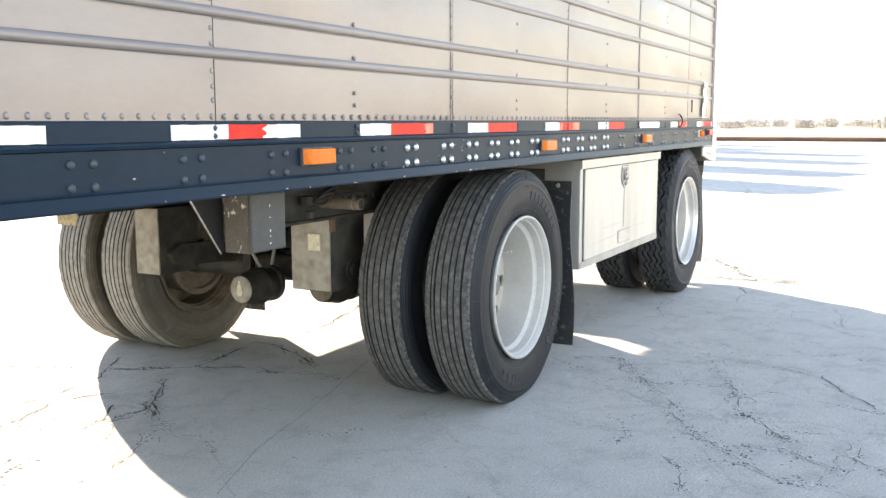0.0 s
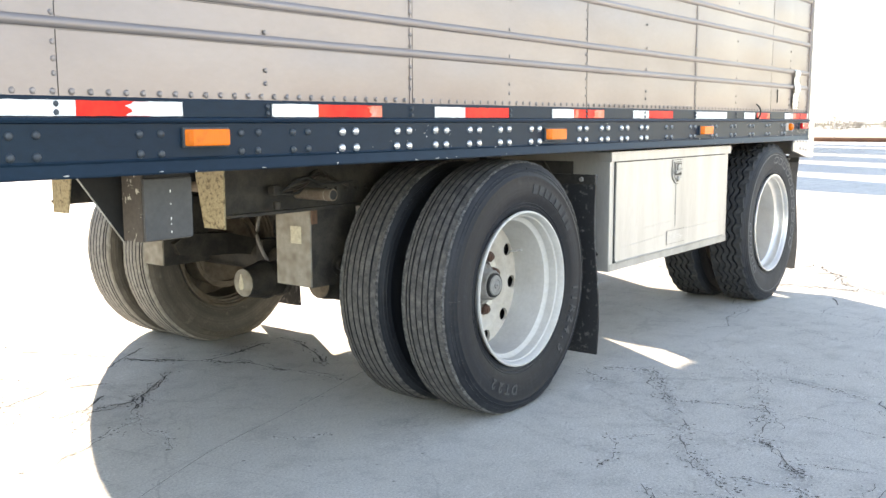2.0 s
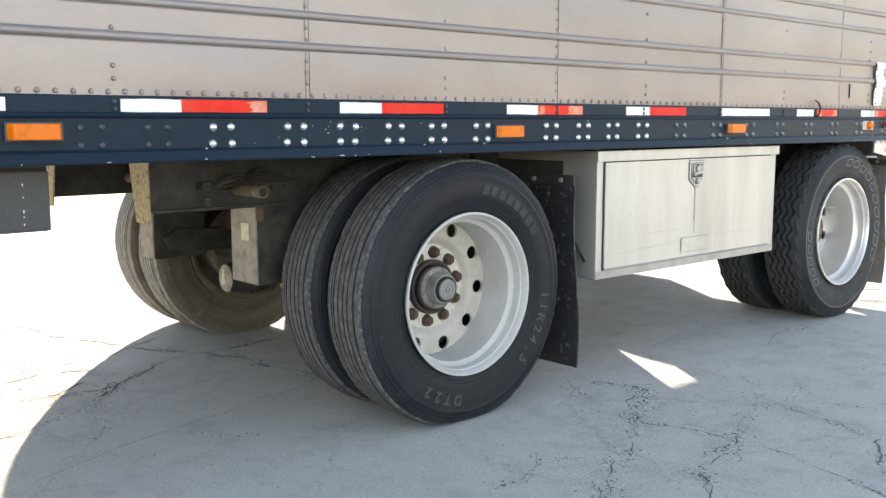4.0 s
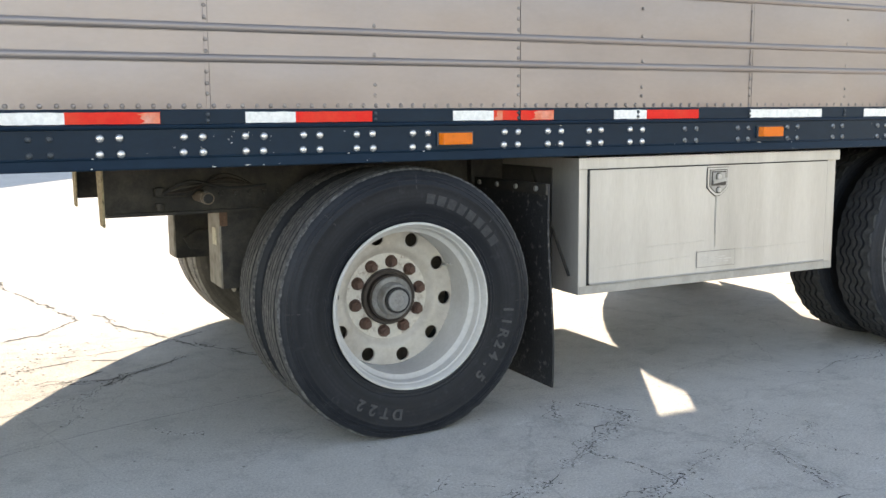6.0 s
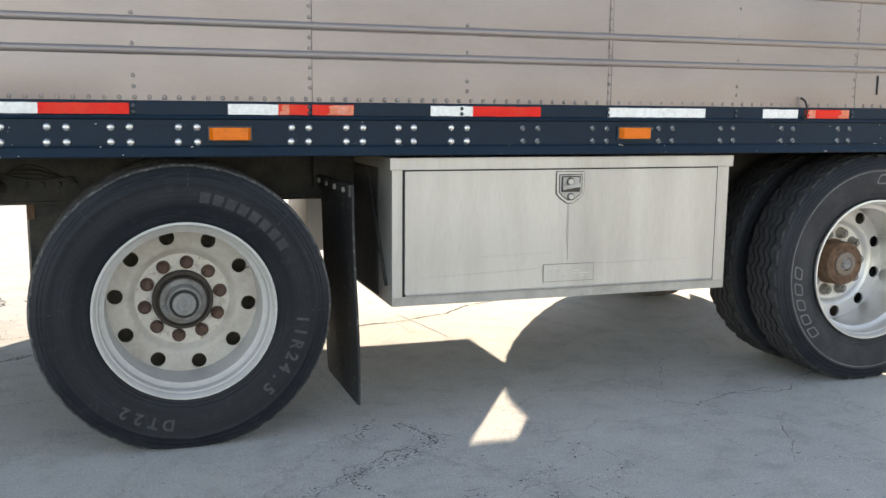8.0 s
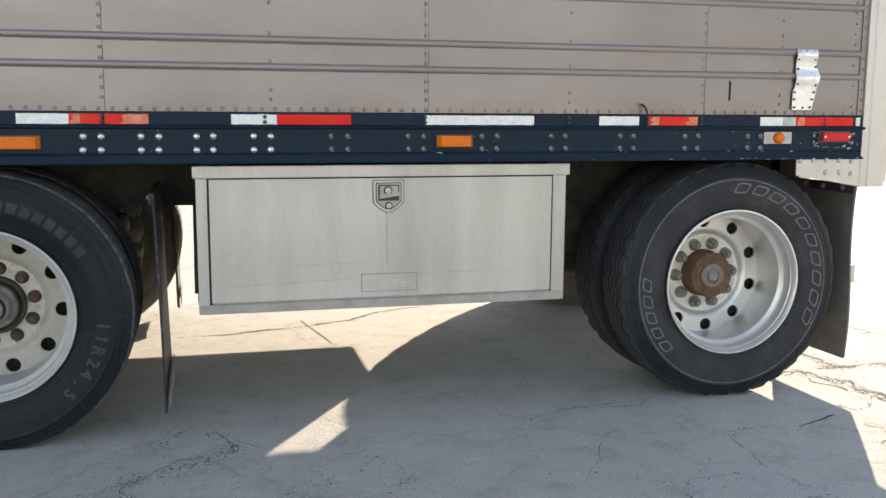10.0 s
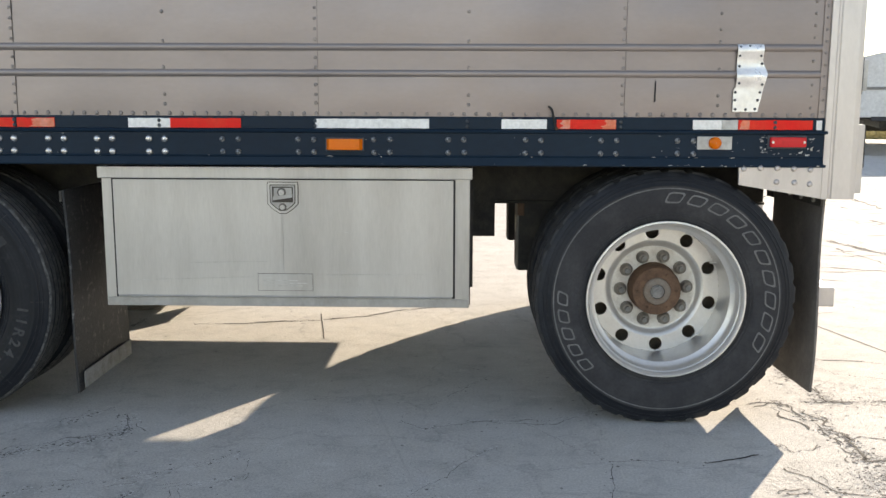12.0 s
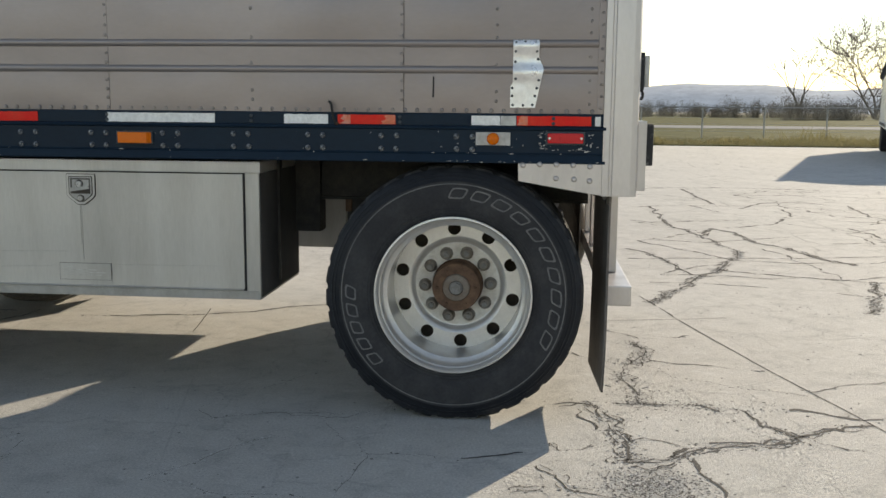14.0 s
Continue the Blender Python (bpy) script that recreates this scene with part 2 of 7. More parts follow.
M_LETTER_DARK = worn("worn_letter_rubber", (0.044, 0.046, 0.050), (0.075, 0.076, 0.078), 0.75, 0.0, 20, 120, 0.7, spec=0.22)
M_SIZE = worn("greyed_size_rubber", (0.060, 0.061, 0.064), (0.10, 0.10, 0.10), 0.8, 0.0, 20, 120, 0.7, spec=0.22)
M_RUST = worn("rusty_steel", (0.19, 0.115, 0.075), (0.085, 0.052, 0.038), 0.85, 0.05, 18.0, 120.0, 0.9, 0.6, 0.002, spec=0.25)
M_NUT = worn("rust_brown_nut", (0.115, 0.062, 0.045), (0.06, 0.038, 0.03), 0.65, 0.2, 25.0, 120.0, 0.8, 0.4, 0.001)
M_NUT_GREY = worn("dusty_grey_nut", (0.30, 0.275, 0.24), (0.16, 0.125, 0.095), 0.6, 0.3, 25.0, 120.0, 0.8, 0.4, 0.001)
M_CREAM = worn("chipped_cream_paint", (0.66, 0.62, 0.55), (0.26, 0.17, 0.11), 0.6, 0.0, 26.0, 90.0, 0.85, 0.3, 0.002, dirt_at=(0.56, 0.70), grain=0.6)
M_HUB = worn("greasy_hub_steel", (0.062, 0.048, 0.040), (0.025, 0.021, 0.019), 0.5, 0.3, 14.0, 90.0, 0.8, 0.4, 0.001)
M_CHASSIS = worn("black_chassis_paint", (0.026, 0.025, 0.024), (0.120, 0.106, 0.088), 0.6, 0.0, 9.0, 110.0, 0.7, 0.6, 0.003, dirt_at=(0.40, 0.80), grain=1.0, spec=0.3)
M_DUSTSTEEL = worn("tan_dusted_steel", (0.34, 0.315, 0.272), (0.17, 0.145, 0.118), 0.85, 0.0, 20.0, 80.0, 0.85, 0.5, 0.002, dirt_at=(0.42, 0.70), grain=1.0, spec=0.2)
M_TUBE = worn("dusty_brown_tube", (0.19, 0.155, 0.12), (0.10, 0.075, 0.055), 0.8, 0.0, 22.0, 90.0, 0.8, 0.4, 0.002, spec=0.25)
M_TAG = worn("pale_yellowed_tag", (0.62, 0.58, 0.45), (0.40, 0.34, 0.24), 0.7, 0.0, 40.0, 120.0, 0.7, 0.3, 0.001)
M_SLATE = worn("slate_box_paint", (0.046, 0.050, 0.055), (0.085, 0.085, 0.084), 0.5, 0.0, 8.0, 70.0, 0.5, 0.3, 0.001)
M_CHIPPED = worn("chipped_brown_paint", (0.105, 0.092, 0.080), (0.58, 0.55, 0.48), 0.8, 0.0, 34.0, 90.0, 0.95, 0.5, 0.002, dirt_at=(0.60, 0.635), grain=1.0, spec=0.25)
M_TREAD_DARK = worn("dark_tread_rubber", (0.038, 0.039, 0.041), (0.085, 0.084, 0.083), 0.8, 0.0, 26.0, 120.0, 0.6, 0.5, 0.002, grain=1.0, spec=0.25)
M_GREYSTEEL = worn("grey_dusty_steel", (0.27, 0.265, 0.255), (0.14, 0.12, 0.10), 0.7, 0.1, 14.0, 80.0, 0.8, 0.4, 0.002)
M_SPECKLE = worn("speckled_yellowed_plate", (0.47, 0.40, 0.26), (0.13, 0.105, 0.075), 0.85, 0.0, 62.0, 140.0, 0.95, 0.5, 0.002, dirt_at=(0.50, 0.66), grain=1.0, spec=0.2)
M_FLAP = worn("mud_flap_rubber", (0.017, 0.018, 0.021), (0.20, 0.197, 0.19), 0.6, 0.0, 34.0, 90.0, 0.85, 0.6, 0.004, dirt_at=(0.56, 0.70))
M_FLAP_BROWN = worn("dusty_brown_flap_rubber", (0.13, 0.117, 0.108), (0.21, 0.19, 0.17), 0.8, 0.0, 8.0, 60.0, 0.8, 0.5, 0.003)
# cracks are flat ribbons, so the shade of their depth is in this colour
M_CREVICE = worn("dark_crack_floor", (0.036, 0.033, 0.029), (0.075, 0.069, 0.060), 0.95, 0.0, 20.0, 120.0, 0.8)
# paler copy of the crack colour for the slab in the trailer's shade
M_CRACK_SHADED = worn("shaded_hairline_crack", (0.115, 0.108, 0.098), (0.19, 0.18, 0.165), 0.95, 0.0, 20.0, 120.0, 0.8)
M_CRUMB = worn("dark_concrete_crumbs", (0.085, 0.079, 0.070), (0.20, 0.19, 0.172), 0.95, 0.0, 40.0, 150.0, 0.8)
M_CHIP = worn("pale_concrete_chips", (0.64, 0.63, 0.60), (0.46, 0.45, 0.425), 0.9, 0.0, 40.0, 150.0, 0.8)
M_WHITE = worn("white_reflective_tape", (0.88, 0.88, 0.86), (0.76, 0.75, 0.71), 0.4, 0.0, 10, 60, 0.6)
M_RED = worn("red_reflective_tape", (0.82, 0.018, 0.012), (0.78, 0.075, 0.035), 0.45, 0.0, 7, 60, 0.7, grain=0.4, spec=0.2)
M_FADED = worn("bleached_red_tape", (0.78, 0.21, 0.11), (0.80, 0.42, 0.34), 0.45, 0.0, 25, 60, 0.8, spec=0.2)
M_SILVER = worn("worn_silver_tape", (0.55, 0.55, 0.53), (0.35, 0.33, 0.3), 0.45, 0.2, 20, 60, 0.8)
M_PATCH = worn("crumpled_foil_patch", (0.86, 0.86, 0.85), (0.70, 0.69, 0.67), 0.3, 0.7, 10, 40, 0.6, 0.4, 0.004)
# black for hoses and rubber, and for shade painted into gaps
M_DARKGAP = worn("dark_rubber_and_gap_shade", (0.02, 0.02, 0.02), (0.05, 0.05, 0.05), 0.8)


def sidewall_rubber(name, base, dust, amount, relief=0.35):
    """Tyre wall: rubber greyed in rings about the axle, scuffed and dusty in patches."""
    m = bpy.data.materials.new(name)
    nt, b = nodes_of(m)
    tc = nt.nodes.new("ShaderNodeTexCoord")
    flat = nt.nodes.new("ShaderNodeVectorMath")
    flat.operation = "MULTIPLY"
    flat.inputs[1].default_value = (1, 0, 1)
    nt.links.new(tc.outputs["Object"], flat.inputs[0])
    rad = nt.nodes.new("ShaderNodeVectorMath")
    rad.operation = "LENGTH"
    nt.links.new(flat.outputs["Vector"], rad.inputs[0])
    line = nt.nodes.new("ShaderNodeCombineXYZ")
    nt.links.new(rad.outputs["Value"], line.inputs["X"])
    rings_ = noise_tex(nt, line.outputs["Vector"], 17.0, 3, 0.6)
    v = tc.outputs["Object"]
    blot = noise_tex(nt, v, 6.0, 8, 0.68)
    scuff = noise_tex(nt, v, 26.0, 6, 0.72)
    grain = noise_tex(nt, v, 150.0, 4, 0.7)
    f = mix(nt, 1.0, ramp(nt, rings_, [(0.38, 0.0), (0.66, 0.75)]), ramp(nt, blot, [(0.34, 0.25), (0.66, 1.0)]), "MULTIPLY")
    f = mix(nt, 1.0, f, ramp(nt, scuff, [(0.56, 0.0), (0.72, 0.55)]), "SCREEN")
    f = mix(nt, 1.0, f, (amount, amount, amount), "MULTIPLY")
    c = mix(nt, f, base, dust)
    c = mix(nt, 0.8, c, ramp(nt, grain, [(0.3, 0.74), (0.7, 1.2)]), "MULTIPLY")
    nt.links.new(c, b.inputs["Base Color"])
    mr = node(nt, "MapRange")
    mr.inputs["To Min"].default_value = 0.36
    mr.inputs["To Max"].default_value = 0.66
    nt.links.new(blot, mr.inputs["Value"])
    nt.links.new(mr.outputs["Result"], b.inputs["Roughness"])
    b.inputs["Specular IOR Level"].default_value = 0.26
    h = mix(nt, 0.5, rings_, grain)
    bump(nt, b, h, relief, 0.003)
    return m


M_WALL = sidewall_rubber("tyre_sidewall", (0.0060, 0.0075, 0.0112), (0.036, 0.040, 0.048), 0.95, 0.2)
# dusty walls under the trailer, colour also raised for ground bounce light
M_WALL_DUSTY_LIT = sidewall_rubber("dusty_bounce_lit_sidewall", (0.062, 0.056, 0.049), (0.200, 0.178, 0.150), 0.95)
M_PALEFACE = worn("pale_dusty_face", (0.80, 0.77, 0.71), (0.50, 0.44, 0.36), 0.55, 0.0, 14.0, 90.0, 0.75, 0.2, 0.001, grain=0.5)
M_GREYRUST = worn("rust_tinged_cap", (0.20, 0.155, 0.12), (0.26, 0.245, 0.225), 0.6, 0.2, 22.0, 110.0, 0.8, 0.3, 0.001)
M_BOLT_WORN = worn("part_painted_bolt_head", (0.40, 0.41, 0.42), (0.03, 0.04, 0.05), 0.36, 0.5, 60, 160, 0.95, dirt_at=(0.46, 0.58))


def lens_material(name, colour):
    m = bpy.data.materials.new(name)
    nt, b = nodes_of(m)
    w = nt.nodes.new("ShaderNodeTexWave")
    w.inputs["Scale"].default_value = 55
    w.inputs["Distortion"].default_value = 0.3
    nt.links.new(coords(nt), w.inputs["Vector"])
    dirt = noise_tex(nt, coords(nt), 30, 5)
    c = mix(nt, ramp(nt, dirt, [(0.5, 0.0), (0.75, 0.5)]), colour, tuple(x * 0.45 for x in colour))
    nt.links.new(c, b.inputs["Base Color"])
    b.inputs["Roughness"].default_value = 0.25
    b.inputs["Coat Weight"].default_value = 0.08
    b.inputs["Specular IOR Level"].default_value = 0.3
    bump(nt, b, w.outputs["Fac"], 0.25, 0.001)
    return m


M_AMBER = lens_material("amber_lens", (0.80, 0.165, 0.002))
M_REDLENS = lens_material("red_lens", (0.65, 0.02, 0.025))

# ---------------------------------------------------------------- builders
SLOPE = 0.0  # the body stands level


def part(name, bm, material, parent=None, label="", shear=False, smooth=False, bevel=0.0):
    if bevel:
        sharp = [e for e in bm.edges if len(e.link_faces) == 2 and e.calc_face_angle(0) > 0.5]
        bmesh.ops.bevel(bm, geom=sharp, offset=bevel, segments=2, profile=0.7, affect="EDGES", clamp_overlap=True)
    if shear:
        for v in bm.verts:
            v.co.z += SLOPE * v.co.x
    bmesh.ops.recalc_face_normals(bm, faces=bm.faces)
    if smooth:
        for f in bm.faces:
            f.smooth = True
        for e in bm.edges:
            if len(e.link_faces) == 2 and e.calc_face_angle(0) > 0.6:
                e.smooth = False
    me = bpy.data.meshes.new(name)
    bm.to_mesh(me)
    bm.free()
    me.materials.append(material)
    ob = new(name, me)
    if parent:
        ob.parent = parent
    if label:
        ob["label"] = label
    return ob


def again(ob, name, loc=(0, 0, 0), parent=None, rot=None):
    """Another object on the same mesh."""
    o = new(name, ob.data)
    o.location = loc
    if rot:
        o.rotation_euler = rot
    if parent:
        o.parent = parent
    return o


def add_box(bm, x0, x1, y0, y1, z0, z1):
    r = bmesh.ops.create_cube(bm, size=1.0)
    for v in r["verts"]:
        v.co = Vector(((x0 + x1) / 2 + v.co.x * (x1 - x0), (y0 + y1) / 2 + v.co.y * (y1 - y0), (z0 + z1) / 2 + v.co.z * (z1 - z0)))
    return r["verts"]


def box(x0, x1, y0, y1, z0, z1):
    bm = bmesh.new()
    add_box(bm, x0, x1, y0, y1, z0, z1)
    return bm


def add_cyl(bm, a, b, r, r2=None, seg=16, caps=True):
    a, b = Vector(a), Vector(b)
    d = b - a
    m = Matrix.Translation((a + b) / 2) @ d.to_track_quat("Z", "Y").to_matrix().to_4x4()
    return bmesh.ops.create_cone(bm, cap_ends=caps, segments=seg, radius1=r, radius2=r if r2 is None else r2, depth=d.length, matrix=m)["verts"]


def cyl(a, b, r, r2=None, seg=16):
    bm = bmesh.new()
    add_cyl(bm, a, b, r, r2, seg)
    return bm


def extrude_x(profile, x0, x1, steps=1):
    """A closed (y, z) outline drawn along x."""
    bm = bmesh.new()
    rings = []
    for i in range(steps + 1):
        x = x0 + (x1 - x0) * i / steps
        rings.append([bm.verts.new((x, y, z)) for y, z in profile])
    n = len(profile)
    for a, b in zip(rings, rings[1:]):
        for j in range(n):
            bm.faces.new((a[j], a[(j + 1) % n], b[(j + 1) % n], b[j]))
    bm.faces.new(rings[0])
    bm.faces.new(rings[-1][::-1])
    return bm


def plate_xz(points, y0, y1):
    """A flat plate with an (x, z) outline between two y."""
    bm = bmesh.new()
    a = [bm.verts.new((x, y0, z)) for x, z in points]
    b = [bm.verts.new((x, y1, z)) for x, z in points]
    n = len(points)
    bm.faces.new(a)
    bm.faces.new(b[::-1])
    for j in range(n):
        bm.faces.new((a[j], b[j], b[(j + 1) % n], a[(j + 1) % n]))
    return bm


def lathe_y(profile, seg=96, closed=False, zig=None):
    """Rings of (radius, y) about the y axis; zig(j, i) shifts ring j sideways at step i."""
    bm = bmesh.new()
    rings = []
    for i in range(seg):
        a = 2 * math.pi * i / seg
        ring = []
        for j, (r, y) in enumerate(profile):
            if zig:
                dr, dy = zig(j, i)
                ring.append(bm.verts.new(((r + dr) * math.sin(a), y + dy, -(r + dr) * math.cos(a))))
            else:
                ring.append(bm.verts.new((r * math.sin(a), y, -r * math.cos(a))))
        rings.append(ring)
    n = len(profile)
    for i in range(seg):
        p, q = rings[i], rings[(i + 1) % seg]
        for j in range(n if closed else n - 1):
            bm.faces.new((p[j], p[(j + 1) % n], q[(j + 1) % n], q[j]))
    return bm


def tube(points, r, seg=8):
    """A bent tube through points."""
    bm = bmesh.new()
    pts = [Vector(p) for p in points]
    rings = []
    for i, p in enumerate(pts):
        d = (pts[min(i + 1, len(pts) - 1)] - pts[max(i - 1, 0)]).normalized()
        q = d.to_track_quat("Z", "Y")
        rings.append([bm.verts.new(p + q @ Vector((r * math.cos(2 * math.pi * k / seg), r * math.sin(2 * math.pi * k / seg), 0))) for k in range(seg)])
    for a, b in zip(rings, rings[1:]):
        for k in range(seg):
            bm.faces.new((a[k], a[(k + 1) % seg], b[(k + 1) % seg], b[k]))
    bm.faces.new(rings[0][::-1])
    bm.faces.new(rings[-1])
    return bm


def arc(points, steps=6):
    """A smooth run of points through the given ones."""
    pts = [Vector(p) for p in points]
    out = []
    for i in range(len(pts) - 1):
        p0, p1, p2, p3 = pts[max(i - 1, 0)], pts[i], pts[i + 1], pts[min(i + 2, len(pts) - 1)]
        for k in range(steps):
            t = k / steps
            out.append(0.5 * ((2 * p1) + (p2 - p0) * t + (2 * p0 - 5 * p1 + 4 * p2 - p3) * t * t + (3 * p1 - p0 - 3 * p2 + p3) * t ** 3))
    return out + [pts[-1]]


# ---------------------------------------------------------------- ground and distance
def ground_height(x, y):
    d = max(0.0, math.hypot(x - 1, y - 0) - 6)
    return -0.004 * (1 - math.exp(-d / 10)) + 0.006 * noise.noise(Vector((x * 0.12, y * 0.12, 0))) * min(1, d / 10)


def axis_steps(limit, near, fine):
    out, v, step = [0.0], 0.0, fine
    while v < limit:
        if v > near:
            step *= 1.35
        v = min(limit, v + step)
        out.append(v)
    return [-a for a in out[:0:-1]] + out


def build_ground():
    bm = bmesh.new()
    xs, ys = axis_steps(3000, 20, 1.0), axis_steps(3000, 20, 1.0)
    grid = [[bm.verts.new((x + 1.5, y, ground_height(x, y))) for x in xs] for y in ys]
    for r0, r1 in zip(grid, grid[1:]):
        for i in range(len(xs) - 1):
            bm.faces.new((r0[i], r0[i + 1], r1[i + 1], r1[i]))
    return tagged(part("ground", bm, M_CONCRETE, smooth=True), "cracked pale concrete yard slab, dry and gritty", "ground", kind="structure")


ground = build_ground()

# ---------------------------------------------------------------- the trailer
trailer = new("semi_trailer")
trailer.empty_display_size = 0.2
tagged(trailer, "bare-metal semi trailer with slate frame rail on spread dual axles", "trailer")

X0, X1, YF = -11.5, 3.655, 2.50
H0, H1 = 1.258, 4.05


def side_sheet(x0, x1, proud, seed):
    """One sheet of the side skin, slightly dished between its rivet lines."""
    bm = bmesh.new()
    nx, nz = 24, 72
    rows = []
    for k in range(nz + 1):
        z = H0 + (H1 - H0) * (k / nz) ** 1.25
        cell = math.floor((z - 1.530) / 0.297)
        v = (z - 1.530 - 0.297 * cell) / 0.196 if z > 1.530 else (z - H0) / 0.171
        swell_z = math.sin(math.pi * v) if 0 < v < 1 else 0.0
        row = []
        for i in range(nx + 1):
            x = x0 + (x1 - x0) * i / nx
            u = i / nx * 2 % 1.0
            puff = 0.0040 + 0.0045 * noise.noise(Vector((math.floor(i / nx * 2) * 3.7 + seed, cell * 2.3, 0.5)))
            dish = math.sin(math.pi * u) ** 0.8 * (0.0016 * noise.noise(Vector((x * 1.3, z * 2.4, seed))) - puff * swell_z)
            row.append(bm.verts.new((x, 0.008 - proud + dish + 0.0012 * noise.noise(Vector((x * 4, z * 5, seed))), z)))
        rows.append(row)
    for a, b in zip(rows, rows[1:]):
        for i in range(nx):
            bm.faces.new((a[i], a[i + 1], b[i + 1], b[i]))
    r = bmesh.ops.extrude_face_region(bm, geom=list(bm.faces))
    for v in r["geom"]:
        if isinstance(v, bmesh.types.BMVert):
            v.co.y = 0.03
    return bm


def rib_profile(z, h=0.013, proud=0.0085):
    pts = [(0.012, z - h - 0.004), (0.004, z - h - 0.002)]
    for k in range(7):
        a = math.pi * (k / 6) - math.pi / 2
        pts.append((0.004 - proud * math.cos(a) ** 0.8, z + h * math.sin(a)))
    return pts + [(0.004, z + h + 0.002), (0.012, z + h + 0.004)]


def column_x(k):
    """Where the k-th rivet column of the skin stands."""
    return 1.655 + 0.6015 * k if k >= -4 else -0.751 + 0.645 * (k + 4)


SEAMS = [column_x(k) for k in range(-20, 3, 2)]
sheet_edges = [X0] + [s for s in SEAMS if s > X0 + 0.2] + [X1]
for i, (a, b) in enumerate(zip(sheet_edges, sheet_edges[1:])):
    part("side_panel", side_sheet(a, b + 0.012, 0.0028 * (i % 2), i * 3.7), M_ALU, trailer, shear=True, smooth=True)

for x in SEAMS:
    if x > X0 + 0.2:
        part("panel_seam", box(x + 0.0124, x + 0.0139, 0.0040, 0.0095, H0 + 0.004, H1 - 0.004), M_SEAM_SHADE, trailer)

RIBS = []
for k in range(9):
    RIBS += [1.429 + 0.297 * k, 1.530 + 0.297 * k]
for z in RIBS:
    part("side_rib", extrude_x(rib_profile(z), X0, 3.624, 40), M_RIB, trailer, shear=True, smooth=True)

# closed body behind the near skin
part("far_side_wall", box(X0, X1, YF - 0.03, YF, H0, H1), M_ALU, trailer, shear=True)
part("front_wall", box(X0 - 0.03, X0 - 0.001, 0.02, YF, 1.08, H1), M_ALU, trailer, shear=True)
part("roof", box(X0 - 0.03, X1 + 0.12, 0.0, YF, H1 + 0.002, H1 + 0.06), M_ALU, trailer, shear=True)
part("floor_deck", box(X0, X1, 0.035, YF - 0.035, 1.20, 1.255), M_CHASSIS, trailer, shear=True)

# frame rails
RAIL = [(0.05, 1.262), (0.003, 1.262), (0.000, 1.258), (0.000, 1.214), (-0.012, 1.211), (-0.015, 1.206), (-0.013, 1.200), (-0.004, 1.197),
        (-0.004, 1.110), (-0.007, 1.106), (-0.004, 1.101), (-0.012, 1.074), (-0.011, 1.069), (0.05, 1.069)]
part("frame_rail", extrude_x(RAIL, X0, 3.662, 1), M_RAIL, trailer, "dark slate-blue painted side rail with chipped lower lip", shear=True)
part("frame_rail", extrude_x([(YF - y, z) for y, z in RAIL], X0, 3.662, 1), M_RAIL, trailer, shear=True)

# cross members under the floor
cm = part("cross_member", box(-0.03, 0.03, 0.06, YF - 0.06, 1.085, 1.199), M_CHASSIS)
cm.location = (-10.8, 0, -0.06)
cm.parent = trailer
for k in range(1, 46):
    x = -10.8 + 0.315 * k
    again(cm, "cross_member", (x, 0, SLOPE * x), trailer)

# rivets of the skin: one row at the foot, columns at the seams and between them
def rivet_verts(bm, x, z, r=0.0075, h=0.006, y=0.0055):
    a = [bm.verts.new((x + r * math.cos(t), y, z + r * math.sin(t))) for t in [k * math.pi / 4 for k in range(8)]]
    b = [bm.verts.new((x + 0.62 * r * math.cos(t), y - h * 0.75, z + 0.62 * r * math.sin(t))) for t in [k * math.pi / 4 for k in range(8)]]
    c = bm.verts.new((x, y - h, z))
    for k in range(8):
        bm.faces.new((a[k], a[(k + 1) % 8], b[(k + 1) % 8], b[k]))
        bm.faces.new((b[k], b[(k + 1) % 8], c))


bm = bmesh.new()
for k in range(-150, 41):
    rivet_verts(bm, 1.659 + 0.0487 * k, 1.2725, 0.0086, 0.0055)
for k in range(-13, 3):
    xc = column_x(k)
    seam = k % 2 == 0
    if seam:
        rel = [1.313, 1.347, 1.385, 1.452, 1.490, 1.560, 1.600, 1.640, 1.680, 1.745, 1.775]
    else:
        rel = [1.309, 1.346, 1.452, 1.553, 1.665]
    for m in range(3):
        for z in rel:
            z2 = z + (0.575 if seam else 0.575) * m
            rivet_verts(bm, xc + 0.004, z2, 0.0074, 0.0045)
for z in [1.309, 1.346, 1.448, 1.552, 1.6, 1.66]:
    rivet_verts(bm, 3.235, z, 0.0065, 0.005)
for k in range(24):
    rivet_verts(bm, 3.596, 1.30 + 0.045 * k, 0.006, 0.005)
    rivet_verts(bm, 3.640, 1.285 + 0.045 * k, 0.0065, 0.006, 0.0015)
rivets = part("rivets", bm, M_RIVET, trailer, shear=True, smooth=True)
rivets["kind"] = "stuff"

# bolts of the rail
def bolt_head(name_label, material, k):
    """A domed bolt head facing -y; k scales it."""
    bm = bmesh.new()
    pr = [(0.0135, 0.0), (0.0133, -0.003), (0.0115, -0.0072), (0.0075, -0.0100), (0.003, -0.0110)]
    loops = [[bm.verts.new((k * r * math.cos(j * math.pi / 5), k * y, k * r * math.sin(j * math.pi / 5))) for j in range(10)] for r, y in pr]
    for la, lb in zip(loops, loops[1:]):
        for j in range(10):
            bm.faces.new((la[j], la[(j + 1) % 10], lb[(j + 1) % 10], lb[j]))
    bm.faces.new(loops[-1])
    return part("bolt", bm, material, trailer, name_label, smooth=True)


